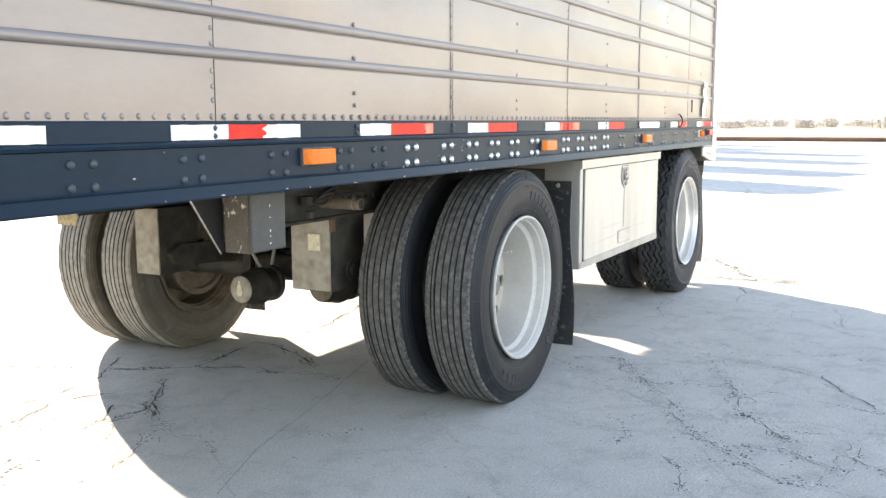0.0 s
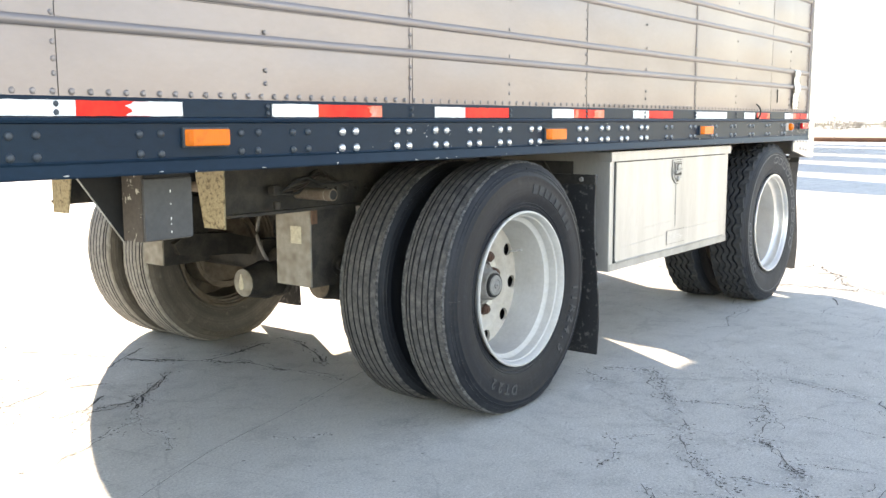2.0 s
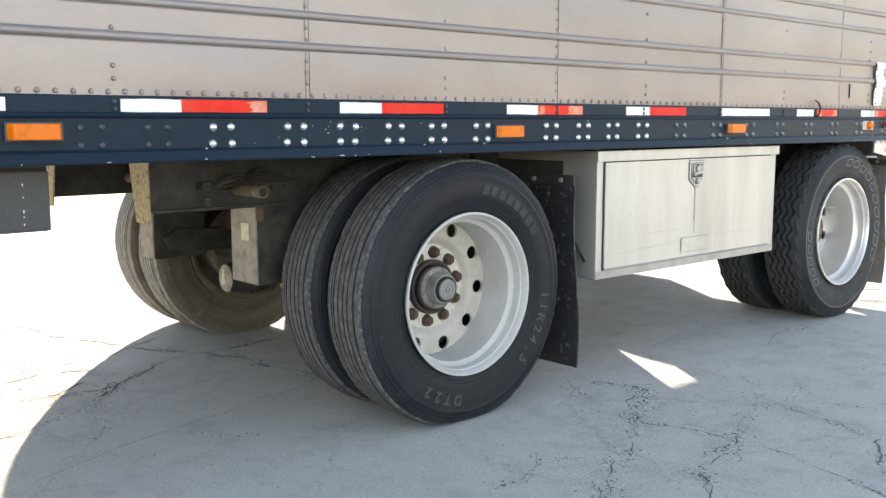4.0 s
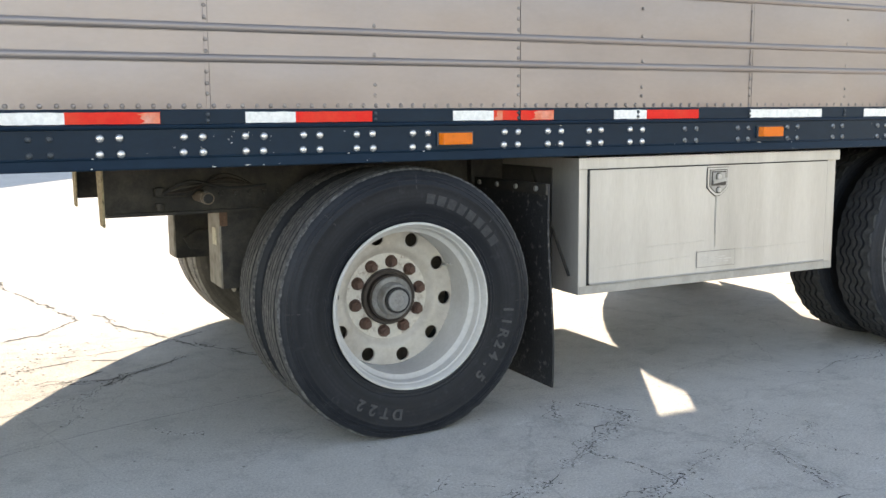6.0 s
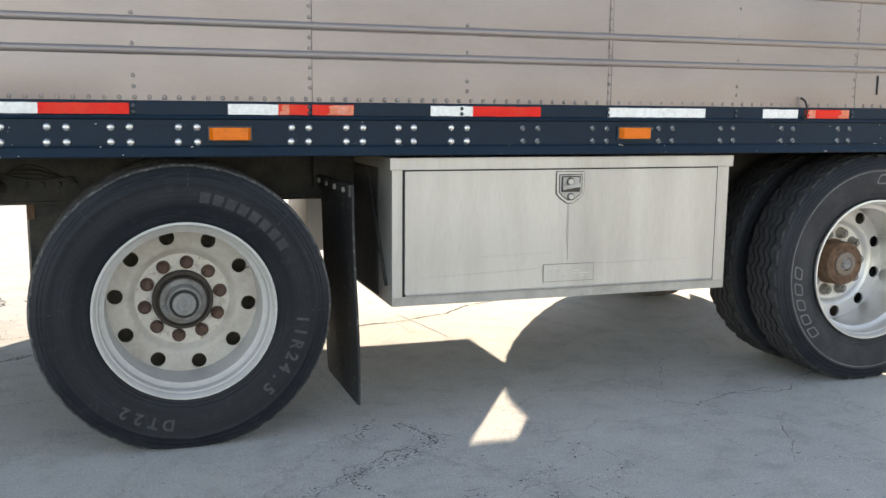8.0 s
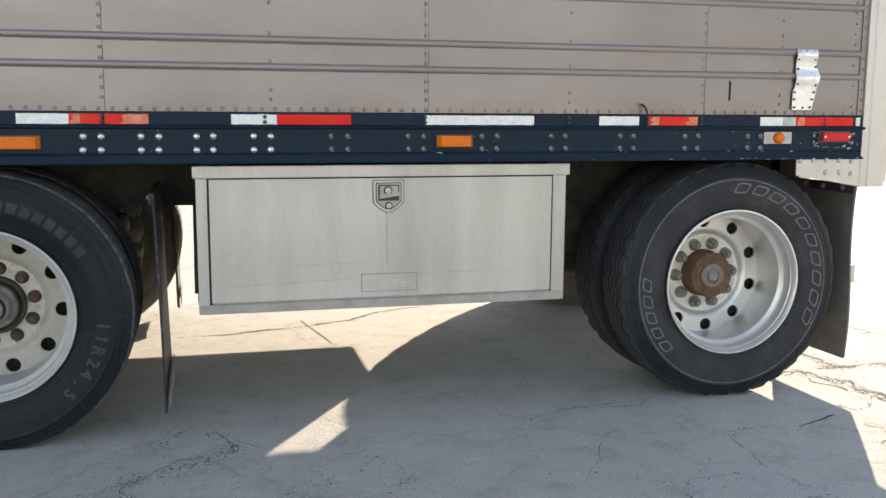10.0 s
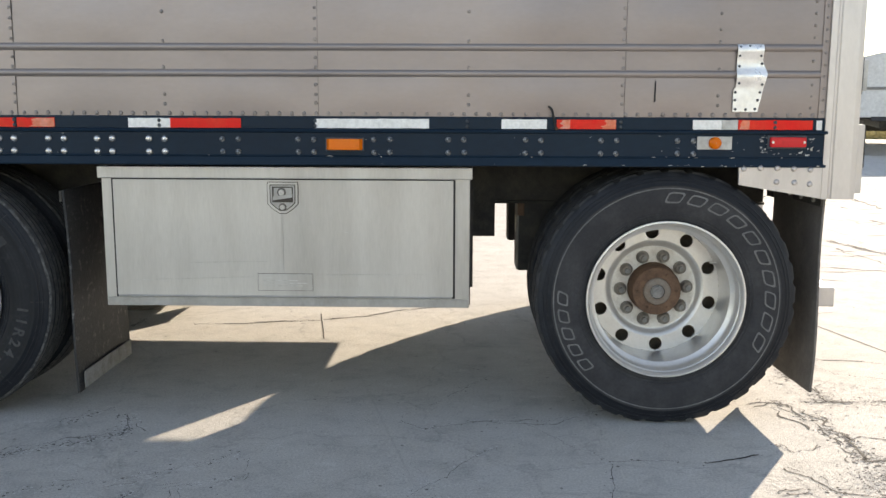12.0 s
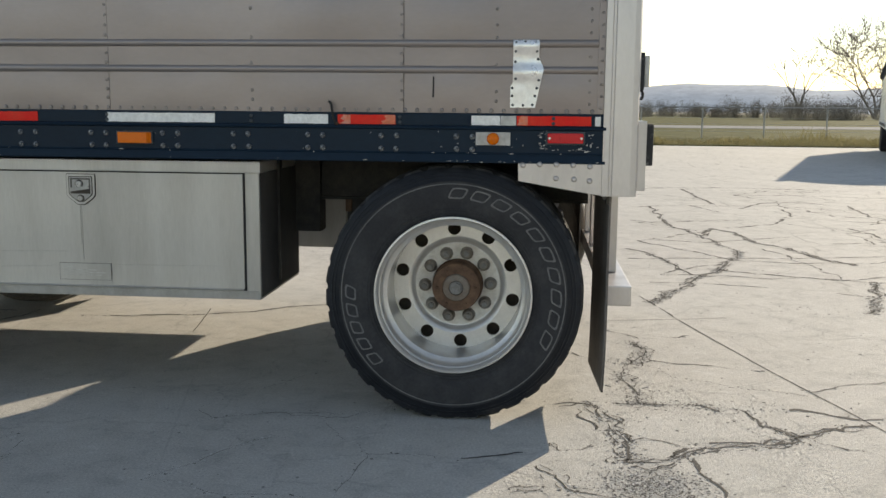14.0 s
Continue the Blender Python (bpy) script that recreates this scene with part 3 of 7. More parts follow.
bright = bolt_head("bare silver bolt head", M_BOLT, 1.0)
worn_bolt = bolt_head("bolt head with chipped slate paint", M_BOLT_WORN, 0.84)
dark = bolt_head("bolt head painted slate blue", M_BOLT_DARK, 0.80)
BOLTS = [-2.466, -2.135, -1.8, -1.476, -1.28, -1.072, -0.81, -0.603, -0.40, -0.2, 0.02, 0.41, 0.61, 0.806, 1.015, 1.31, 1.61, 1.912, 2.206, 2.51, 2.806, 3.108]
first = {"bare": bright, "worn": worn_bolt, "dark": dark}
heads = dict(first)
for c in [-2.466 - 0.33 * k for k in range(8, 0, -1)] + BOLTS:
    for dx in (-0.031, 0.031):
        for z in (1.121, 1.171):
            kind = "bare" if -1.2 < c < 1.2 else "worn" if c > 0 else "dark"
            loc = (c + 0.007 + dx + random.uniform(-0.002, 0.002), -0.0035, z + SLOPE * c + random.uniform(-0.001, 0.001))
            if first.get(kind):
                first[kind].location = loc
                first[kind] = None
            else:
                again(heads[kind], "bolt", loc, trailer)

# reflective tape
TAPES = [(-3.3, -3.12, "w"), (-3.12, -2.85, "r"), (-2.75, -2.552, "w"), (-2.2, -2.0, "w"), (-2.0, -1.80, "r"), (-1.80, -1.697, "w"), (-1.387, -1.203, "w"), (-1.203, -0.913, "r"), (-0.632, -0.456, "w"),
         (-0.456, -0.17, "r"), (0.158, 0.333, "w"), (0.333, 0.444, "r"), (0.455, 0.607, "r"), (0.902, 1.07, "w"), (1.07, 1.352, "r"), (1.648, 2.098, "w"), (2.383, 2.561, "w"),
         (2.60, 2.832, "r"), (3.132, 3.244, "w"), (3.246, 3.307, "s"), (3.309, 3.597, "r"), (3.612, 3.633, "w")]
for a, b, c in TAPES:
    a, b = a + 0.008, b + 0.008
    bm = bmesh.new()
    n = max(2, int((b - a) / 0.02))
    top, bot = 1.2525, 1.2155
    va = [bm.verts.new((a + (b - a) * i / n, -0.0035, top + random.uniform(-0.0009, 0.0009))) for i in range(n + 1)]
    vb = [bm.verts.new((a + (b - a) * i / n, -0.0035, bot + random.uniform(-0.0007, 0.0007))) for i in range(n + 1)]
    for i in range(n):
        bm.faces.new((va[i], va[i + 1], vb[i + 1], vb[i]))
    r = bmesh.ops.extrude_face_region(bm, geom=list(bm.faces))
    for v in r["geom"]:
        if isinstance(v, bmesh.types.BMVert):
            v.co.y = -0.0005
    part("reflective_tape", bm, {"w": M_WHITE, "r": M_RED, "s": M_SILVER}[c], trailer,
         {"w": "white reflective tape strip", "r": "faded red reflective tape strip", "s": "worn silver tape end"}[c], shear=True)
# faded and peeled ends of the red strips
for x0, x1, m_, seed in ((-1.865, -1.793, M_WHITE, 1), (-0.975, -0.906, M_FADED, 2), (0.50, 0.614, M_FADED, 3), (0.342, 0.38, M_FADED, 4), (2.61, 2.66, M_FADED, 5), (2.775, 2.839, M_FADED, 6), (3.315, 3.36, M_FADED, 7)):
    pts = [(x1, 1.2515), (x0 + 0.4 * (x1 - x0), 1.2515)]
    for k in range(1, 7):
        z = 1.2515 - 0.035 * k / 7
        pts.append((x0 + (x1 - x0) * (0.25 + 0.45 * noise.noise(Vector((k * 0.9, seed * 3.3, 0)))), z))
    pts += [(x0 + 0.1 * (x1 - x0), 1.2168), (x1, 1.2168)]
    part("faded_patch", plate_xz(pts, -0.0043, -0.0036), m_, trailer, "sun-bleached patch on the red tape", shear=True)
bm = bmesh.new()
for k in range(-7, 4):
    for z in (1.224, 1.244):
        rivet_verts(bm, column_x(k) - (0.02 if k == -1 else 0.0), z, 0.008, 0.006, 0.0 - 0.003)
part("tape_rivets", bm, M_BOLT_DARK, trailer, "dark rivets through the rail flange", shear=True, smooth=True)["kind"] = "stuff"


def side_lamp(x, z, w=0.152, h=0.052):
    base = part("side_marker_lamp", box(x - w / 2, x + w / 2, -0.014, -0.0045, z - h / 2, z + h / 2), M_BOLT_DARK, trailer, "amber oblong side marker lamp", shear=True, bevel=0.003)
    bm = bmesh.new()
    add_box(bm, x - w / 2 + 0.004, x + w / 2 - 0.004, -0.036, -0.0145, z - h / 2 + 0.004, z + h / 2 - 0.004)
    for v in bm.verts:
        if v.co.y < -0.03:
            v.co.x += 0.012 if v.co.x < x else -0.012
    part("lens", bm, M_AMBER, base, shear=True, bevel=0.004)
    return base


side_lamp(-1.622, 1.1605)
side_lamp(0.170, 1.149)
side_lamp(1.772, 1.1525)

# chipped paint along the lower lip
rng = random.Random(3)
bm = bmesh.new()
for k in range(95):
    x = rng.choice((rng.uniform(-2.6, 3.6), rng.uniform(-0.4, 3.6), rng.gauss(-0.65, 0.12), rng.gauss(3.25, 0.14)))
    w, h = 0.002 + 0.010 * rng.random() ** 3, rng.uniform(0.0006, 0.0022)
    if k % 2:
        z, y = rng.uniform(1.112, 1.196), -0.0044
        w *= 0.5
    else:
        z = rng.choice((1.0735, 1.076, 1.1055)) + rng.uniform(-0.002, 0.002)
        y = -0.0128 + max(0.0, (z - 1.074)) * 0.30 if z < 1.09 else -0.0075
    vs = [bm.verts.new((x + w * a, y + d, z + h * b)) for d in (-0.0006, 0.0015) for a, b in ((-1, -0.2), (-0.3, -1), (0.6, -0.6), (1, 0.2), (0.2, 1), (-0.5, 0.6))]
    bm.faces.new(vs[:6])
    for i in range(6):
        bm.faces.new((vs[i], vs[(i + 1) % 6], vs[6 + (i + 1) % 6], vs[6 + i]))
part("paint_chips", bm, M_SILVER, trailer, "bare metal showing through chipped rail paint")["kind"] = "stuff"

# round marker lamp on a bracket and the red lamp near the tail
mk = part("round_marker_lamp", box(3.158, 3.294, -0.010, -0.0045, 1.138, 1.189), M_SILVER, trailer, "round amber lamp on a tarnished metal bracket", shear=True, bevel=0.003)
bm = lathe_y([(0.024, -0.0105), (0.024, -0.022), (0.02, -0.031), (0.011, -0.037), (0.001, -0.039)], 24)
bmesh.ops.translate(bm, verts=bm.verts, vec=(3.226, 0, 1.1635))
part("lens", bm, M_AMBER, mk, shear=True, smooth=True)
rl = part("red_tail_lamp", box(3.431, 3.583, -0.012, -0.0045, 1.143, 1.194), M_BOLT_DARK, trailer, "red oblong tail lamp on scraped rail", shear=True, bevel=0.003)
part("lens", box(3.438, 3.576, -0.032, -0.0125, 1.149, 1.188), M_REDLENS, rl, shear=True, bevel=0.006)
for sx in (3.446, 3.568):
    part("lamp_screw", cyl((sx, -0.0325, 1.1685), (sx, -0.0350, 1.1685), 0.0055, 0.0045, 10), M_BOLT, rl)
bm = bmesh.new()
for k in range(70):
    a = rng.uniform(0, 2 * math.pi)
    d = rng.gauss(1.0, 0.10)
    x, z = 3.510 + 0.098 * d * math.copysign(abs(math.cos(a)) ** 0.6, math.cos(a)), 1.163 + 0.044 * d * math.copysign(abs(math.sin(a)) ** 0.6, math.sin(a))
    if not 1.116 < z < 1.194:
        continue
    w, h = 0.0015 + 0.0065 * rng.random() ** 2, 0.001 + 0.004 * rng.random() ** 2
    vs = [bm.verts.new((x + w * p, -0.0040 - e, z + h * q)) for e in (0.0012, 0.0) for p, q in ((-1, -0.2), (-0.3, -1), (0.6, -0.6), (1, 0.2), (0.2, 1), (-0.5, 0.6))]
    bm.faces.new(vs[:6])
    for i in range(6):
        bm.faces.new((vs[i], vs[(i + 1) % 6], vs[6 + (i + 1) % 6], vs[6 + i]))
part("scraped_spots", bm, M_SILVER, trailer, "bare metal scrapes round the tail lamp")["kind"] = "stuff"

# foil patch riveted over the ribs
bm = bmesh.new()
rows = []
for k in range(17):
    z = 1.285 + 0.258 * k / 16
    xl = 3.290 if z < 1.37 else 3.299
    xr = 3.387 + (z - 1.286) * 0.208 if z < 1.435 else max(3.399, 3.418 - (z - 1.435) * 0.5)
    row = []
    for i in range(9):
        xx = xl + (xr - xl) * i / 8
        bulge = 0.0
        for rz in (1.420, 1.519):
            bulge = max(bulge, 0.012 * max(0.0, 1 - abs(z - rz) / 0.03))
        y = -0.004 - bulge - 0.004 * abs(noise.noise(Vector((xx * 28, z * 22, 3))))
        row.append(bm.verts.new((xx, y, z)))
    rows.append(row)
for a, b in zip(rows, rows[1:]):
    for i in range(8):
        bm.faces.new((a[i], a[i + 1], b[i + 1], b[i]))
r = bmesh.ops.extrude_face_region(bm, geom=list(bm.faces))
for v in r["geom"]:
    if isinstance(v, bmesh.types.BMVert):
        v.co.y += 0.0025
foil = part("foil_patch", bm, M_PATCH, trailer, "crumpled bright metal patch riveted over two ribs", shear=True, smooth=True)
bm = bmesh.new()
for xx, zz in [(3.31, 1.533), (3.345, 1.536), (3.385, 1.533), (3.308, 1.50), (3.308, 1.46), (3.31, 1.395), (3.297, 1.36), (3.297, 1.33), (3.30, 1.295), (3.34, 1.294), (3.376, 1.296), (3.385, 1.33), (3.392, 1.36), (3.399, 1.39), (3.405, 1.425), (3.395, 1.47), (3.39, 1.50)]:
    rivet_verts(bm, xx, zz, 0.0055, 0.005, -0.008)
part("patch_rivets", bm, M_BOLT_DARK, foil, shear=True, smooth=True)["kind"] = "stuff"

# loose hose end and the scratch beside it
part("hose_end", tube(arc([(2.60, 0.0, 1.205), (2.598, -0.022, 1.23), (2.592, -0.03, 1.262), (2.586, -0.02, 1.29), (2.574, -0.008, 1.303)]), 0.0045), M_DARKGAP, trailer, "bent black wire sticking out of the rail", shear=True, smooth=True)
part("hose_clip", box(2.598, 2.612, -0.012, -0.001, 1.199, 1.222), M_RUST, trailer, shear=True)
part("gouge", plate_xz([(2.985, 1.322), (2.991, 1.322), (2.992, 1.40), (2.987, 1.404)], -0.0005, 0.006), M_DARKGAP, trailer, "dark vertical gouge in the side sheet", shear=True)

# tail frame
POST = [(3.652, 0.02), (3.652, -0.010), (3.676, -0.011), (3.680, -0.007), (3.688, -0.007), (3.692, -0.013), (3.760, -0.016), (3.780, -0.010), (3.787, 0.004), (3.787, 0.12), (3.652, 0.12)]
bm = bmesh.new()
a = [bm.verts.new((x, y, 0.945)) for x, y in POST]
b = [bm.verts.new((x, y, 4.09)) for x, y in POST]
bm.faces.new(a[::-1])
bm.faces.new(b)
for j in range(len(POST)):
    bm.faces.new((a[j], a[(j + 1) % len(POST)], b[(j + 1) % len(POST)], b[j]))
part("edge_strip", box(3.626, 3.6515, 0.001, 0.02, 1.262, 4.04), M_ALU, trailer, "riveted metal strip along the tail edge of the skin", bevel=0.001)
part("rear_post", bm, M_POST, trailer, "bright vertical tail corner post", shear=False)
part("rear_post", box(3.652, 3.787, YF - 0.12, YF + 0.012, 0.96, 4.09), M_POST, trailer)
part("rear_door", box(3.70, 3.765, 0.122, YF - 0.122, 1.26, 4.0), M_ALU, trailer, "closed bare-metal tail doors")
part("rear_header", box(3.66, 3.786, 0.122, YF - 0.122, 4.0, 4.09), M_POST, trailer)
part("rear_sill", box(3.66, 3.784, 0.122, YF - 0.122, 0.965, 1.258), M_POST, trailer)
part("gusset_plate", plate_xz([(3.326, 1.068), (3.328, 1.0), (3.633, 0.95), (3.651, 0.948), (3.651, 1.068)], -0.009, 0.004), M_POST, trailer, "bare metal gusset plate with bolts", bevel=0.002)
gb = bolt_head("bare metal bolt of the gusset", M_POST, 0.85)
gb.location = (3.605, -0.009, 1.060)
for bx, bz in [(3.345, 1.062), (3.41, 1.066), (3.475, 1.066), (3.54, 1.064), (3.475, 1.012), (3.545, 1.010), (3.605, 1.004)]:
    again(gb, "bolt", (bx, -0.009, bz), trailer)
part("dock_plate", box(3.788, 3.823, 0.03, 0.62, 0.965, 1.237), M_POST, trailer, bevel=0.004)
part("dock_bumper", box(3.824, 3.858, 0.10, 0.34, 1.06, 1.225), M_FLAP, trailer, "black rubber dock bumper", bevel=0.008)
lamp = part("tail_clearance_lamp", box(3.788, 3.806, 0.04, 0.11, 1.355, 1.50), M_FLAP, trailer, "upright dark clearance lamp at the tail", bevel=0.004)
part("lens", box(3.8065, 3.826, 0.047, 0.103, 1.368, 1.488), M_SILVER, lamp, "greyed clear lens", bevel=0.006)
part("cable", tube(arc([(3.80, 0.07, 1.356), (3.805, 0.065, 1.335), (3.798, 0.07, 1.32)]), 0.006), M_DARKGAP, lamp)

# underride guard
bm = box(3.69, 3.802, 0.165, YF - 0.165, 0.474, 0.558)
part("underride_bar", bm, M_POST, trailer, "square bare-metal underride guard bar", bevel=0.006)
for y in (0.50, 1.05, YF - 1.13, YF - 0.58):
    part("underride_strut", box(3.70, 3.765, y, y + 0.08, 0.559, 0.964), M_POST, trailer, bevel=0.004)


# ------------------------------------------------ toolboxes
def toolbox(y0, side, zb=0.482, xr=2.262, depth=0.63):
    """side 1: front faces -y; side -1: faces +y."""
    Y = lambda d: y0 + side * d

    def bx(x0, x1, d0, d1, z0, z1):
        a, b = sorted((Y(d0), Y(d1)))
        return box(x0, x1, a, b, z0, z1)

    body = part("toolbox", bx(0.765, xr, 0.0, depth, zb, 1.056), M_BOX, trailer, "brushed aluminium toolbox hung under the rail, closed", bevel=0.006)
    part("lid_trim", bx(0.754, 2.272, -0.014, 0.06, 1.011, 1.058), M_BOX, body, bevel=0.004)
    part("bottom_trim", bx(0.770, xr - 0.005, -0.0035, -0.0004, 0.486, 0.519), M_BOX_GRIMY, body)
    # black sheet behind the door leaf gives its gap a painted shade
    part("door_gap", bx(0.806, 2.204, -0.0022, -0.0005, 0.521, 1.0105), M_DARKGAP, body)
    # the door leaf is very slightly dished, as thin sheet is
    bm = bmesh.new()
    nx, nz = 24, 10
    rows = []
    for k in range(nz + 1):
        z = 0.5305 + (1.0055 - 0.5305) * k / nz
        row = []
        for i in range(nx + 1):
            x = 0.8145 + (2.1955 - 0.8145) * i / nx
            e = min(1.0, 6 * min(i / nx, 1 - i / nx, k / nz, 1 - k / nz))
            row.append(bm.verts.new((x, Y(-0.009 + e * (0.002 + 0.0022 * noise.noise(Vector((x * 2.2, z * 3, 1))))), z)))
        rows.append(row)
    for a, b in zip(rows, rows[1:]):
        for i in range(nx):
            bm.faces.new((a[i], a[i + 1], b[i + 1], b[i]))
    r = bmesh.ops.extrude_face_region(bm, geom=list(bm.faces))
    for v in r["geom"]:
        if isinstance(v, bmesh.types.BMVert):
            v.co.y = Y(-0.001)
    part("door", bm, M_BOX, body, smooth=True)
    part("hinge", tube([(0.818, Y(-0.008), 0.5265), (2.192, Y(-0.008), 0.5265)], 0.0045), M_BOX_GRIMY, body)
    # paddle latch in a shield-shaped dish
    pts = [(1.447, 0.996), (1.565, 0.996), (1.567, 0.985), (1.566, 0.91), (1.55, 0.893), (1.520, 0.872), (1.492, 0.872), (1.462, 0.893), (1.446, 0.91), (1.445, 0.985)]
    cx, cz = 1.506, 0.94

    def grown(q, k):
        return [(cx + (x - cx) * k, cz + (z - cz) * k) for x, z in q]

    def layer(name, q, d0, d1, mat_, label="", bevel=0.0):
        a, b = sorted((Y(d0), Y(d1)))
        return part(name, plate_xz(q, a, b), mat_, body, label, bevel=bevel)

    # flat dark layers outline the latch; the one under the paddle paints its shadow
    layer("latch_dark_outline", grown(pts, 1.05), -0.0105, -0.0085, M_SEAM_SHADE)
    layer("latch", pts, -0.0140, -0.0106, M_BOX, "pressed steel shield-shaped paddle latch", 0.0012)
    layer("latch_dark_border", grown(pts, 0.86), -0.0145, -0.0141, M_SEAM_SHADE)
    layer("latch_face", grown(pts, 0.80), -0.0165, -0.0146, M_BOX_GRIMY, "", 0.0008)
    layer("latch_dish", [(1.464, 0.980), (1.549, 0.980), (1.549, 0.916), (1.464, 0.916)], -0.0172, -0.0166, M_SEAM_SHADE)
    layer("latch_dish_floor", [(1.471, 0.975), (1.544, 0.975), (1.544, 0.925), (1.471, 0.925)], -0.0182, -0.0173, M_BOX_GRIMY)
    layer("paddle_painted_shadow", [(1.466, 0.937), (1.546, 0.946), (1.546, 0.926), (1.466, 0.918)], -0.0188, -0.0183, M_SEAM_SHADE)
    layer("latch_paddle", [(1.468, 0.941), (1.547, 0.951), (1.547, 0.937), (1.468, 0.925)], -0.0270, -0.0189, M_BOX_GRIMY, "", 0.002)
    for lx, lz, lr, d in ((1.503, 0.957, 0.0125, -0.0182), (1.506, 0.897, 0.011, -0.0165)):
        bm = lathe_y([(lr * 1.4, side * 0.001), (lr * 1.4, -side * 0.0012), (lr, -side * 0.0014)], 18)
        bmesh.ops.translate(bm, verts=bm.verts, vec=(lx, Y(d), lz))
        part("latch_ring", bm, M_SEAM_SHADE, body)
        bm = lathe_y([(lr, side * 0.001), (lr, -side * 0.007), (lr * 0.8, -side * 0.009), (lr * 0.35, -side * 0.009), (lr * 0.3, -side * 0.006), (0.0004, -side * 0.006)], 18)
        bmesh.ops.translate(bm, verts=bm.verts, vec=(lx, Y(d), lz))
        part("latch_lock", bm, M_BOX, body, smooth=True)
    # grime that has run down from the latch
    for sx, sw, sz in ((1.497, 0.0010, 0.70), (1.503, 0.0012, 0.64)):
        layer("grime_run", [(sx, 0.868), (sx + sw, 0.868), (sx + sw * 0.6, sz), (sx + 0.0002, sz)], -0.0096, -0.0070, M_BOX_GRIMY)
    a, b = sorted((Y(-0.0118), Y(-0.0095)))
    a2, b2 = sorted((Y(-0.0105), Y(-0.0095)))
    part("plate_edge", plate_xz([(1.3955, 0.6235), (1.6235, 0.6235), (1.6235, 0.5505), (1.3955, 0.5505)], a2, b2), M_GREYSTEEL, body)
    part("maker_plate", plate_xz([(1.398, 0.621), (1.621, 0.621), (1.621, 0.553), (1.398, 0.553)], a, b), M_BOX, body, "small embossed plate with worn lettering", bevel=0.0008)
    a, b = sorted((Y(-0.0126), Y(-0.0119)))
    for x0, x1, z in [(1.415, 1.455, 0.606), (1.415, 1.56, 0.594), (1.415, 1.60, 0.583), (1.415, 1.58, 0.572)]:
        part("plate_line", plate_xz([(x0, z + 0.002), (x1, z + 0.002), (x1, z - 0.002), (x0, z - 0.002)], a, b), M_SILVER, body)
    a, b = sorted((Y(-0.0098), Y(-0.0070)))
    for x0, x1, z0, z1 in ((0.86, 1.36, 0.590, 0.607), (1.66, 2.10, 0.618, 0.624), (1.12, 1.44, 0.665, 0.672), (1.72, 1.80, 0.80, 0.788)):
        part("scratch", plate_xz([(x0, z0), (x1, z1), (x1, z1 + 0.0006), (x0, z0 + 0.0009)], a, b), M_SILVER, body, "thin grey scratch")
    if side == 1:
        part("front_side", box(0.7605, 0.7645, 0.24, 0.665, zb + 0.012, 1.01), M_SPLASH, body, "toolbox end blackened by road splash")
        part("front_brace", tube([(0.757, 0.40, 1.0), (0.757, 0.10, 0.56)], 0.007, 6), M_CHASSIS, body)
        part("rear_side", box(xr + 0.0005, xr + 0.004, 0.05, 0.665, zb + 0.012, 1.01), M_SPLASH, body, "toolbox end blackened by road splash")
        part("side_brace", box(xr + 0.0045, xr + 0.016, 0.30, 0.34, 0.52, 1.05), M_CHASSIS, body)
        part("back_bracket", box(xr + 0.001, xr + 0.12, 0.62, 0.74, 0.70, 1.069), M_CHASSIS, body, "black mounting bracket behind the toolbox")
    else:
        part("rear_side", box(xr + 0.0005, xr + 0.004, Y(depth) + 0.004, Y(0.004), zb + 0.006, 1.05), M_SPLASH, body, "toolbox end blackened by road splash")
    for x in (0.83, 2.16):
        a, b = sorted((Y(0.10), Y(0.14)))
        part("hanger_strap", box(x, x + 0.05, a, b, 1.0565, 1.09), M_CHASSIS, body)
    return body


toolbox(0.042, 1).location.x = 0.007
toolbox(YF - 0.045, -1, 0.446, 2.287, 0.65)


# ------------------------------------------------ wheels
RT = 0.534
WIDE = 0.905  # the tyres are a little narrower than their nominal section
Y_OUT, Y_IN = 0.149, 0.478


def tyre_profile(grooves, widths, depth=0.011):
    p = [(0.314, -0.098), (0.322, -0.112), (0.334, -0.118), (0.340, -0.1198), (0.3415, -0.1228), (0.3445, -0.1235), (0.346, -0.1216), (0.352, -0.1236), (0.3535, -0.1262), (0.3565, -0.1270), (0.358, -0.1256), (0.380, -0.133), (0.400, -0.1365),
         (0.440, -0.140), (0.462, -0.138), (0.466, -0.1395), (0.470, -0.139), (0.473, -0.1365), (0.483, -0.1334), (0.4845, -0.1352), (0.4875, -0.1342), (0.489, -0.1314), (0.497, -0.1277), (0.4985, -0.1292), (0.5012, -0.1278), (0.5025, -0.1248), (0.508, -0.122), (0.521, -0.114), (0.529, -0.107)]
    n_side = len(p)

    def crown(y):
        return RT - 0.009 * (abs(y) / 0.105) ** 3

    tread = []
    for g, width in zip(grooves, widths):
        tread += [(crown(g - width), g - width / 2 - 0.0015), (crown(g) - depth, g - width / 2 + 0.001), (crown(g) - depth, g + width / 2 - 0.001), (crown(g + width), g + width / 2 + 0.0015)]
    tread = [(crown(0.1), -0.100)] + tread + [(crown(0.1), 0.100)]
    return p + tread + [(r, -y) for r, y in p[::-1]], n_side, len(tread)


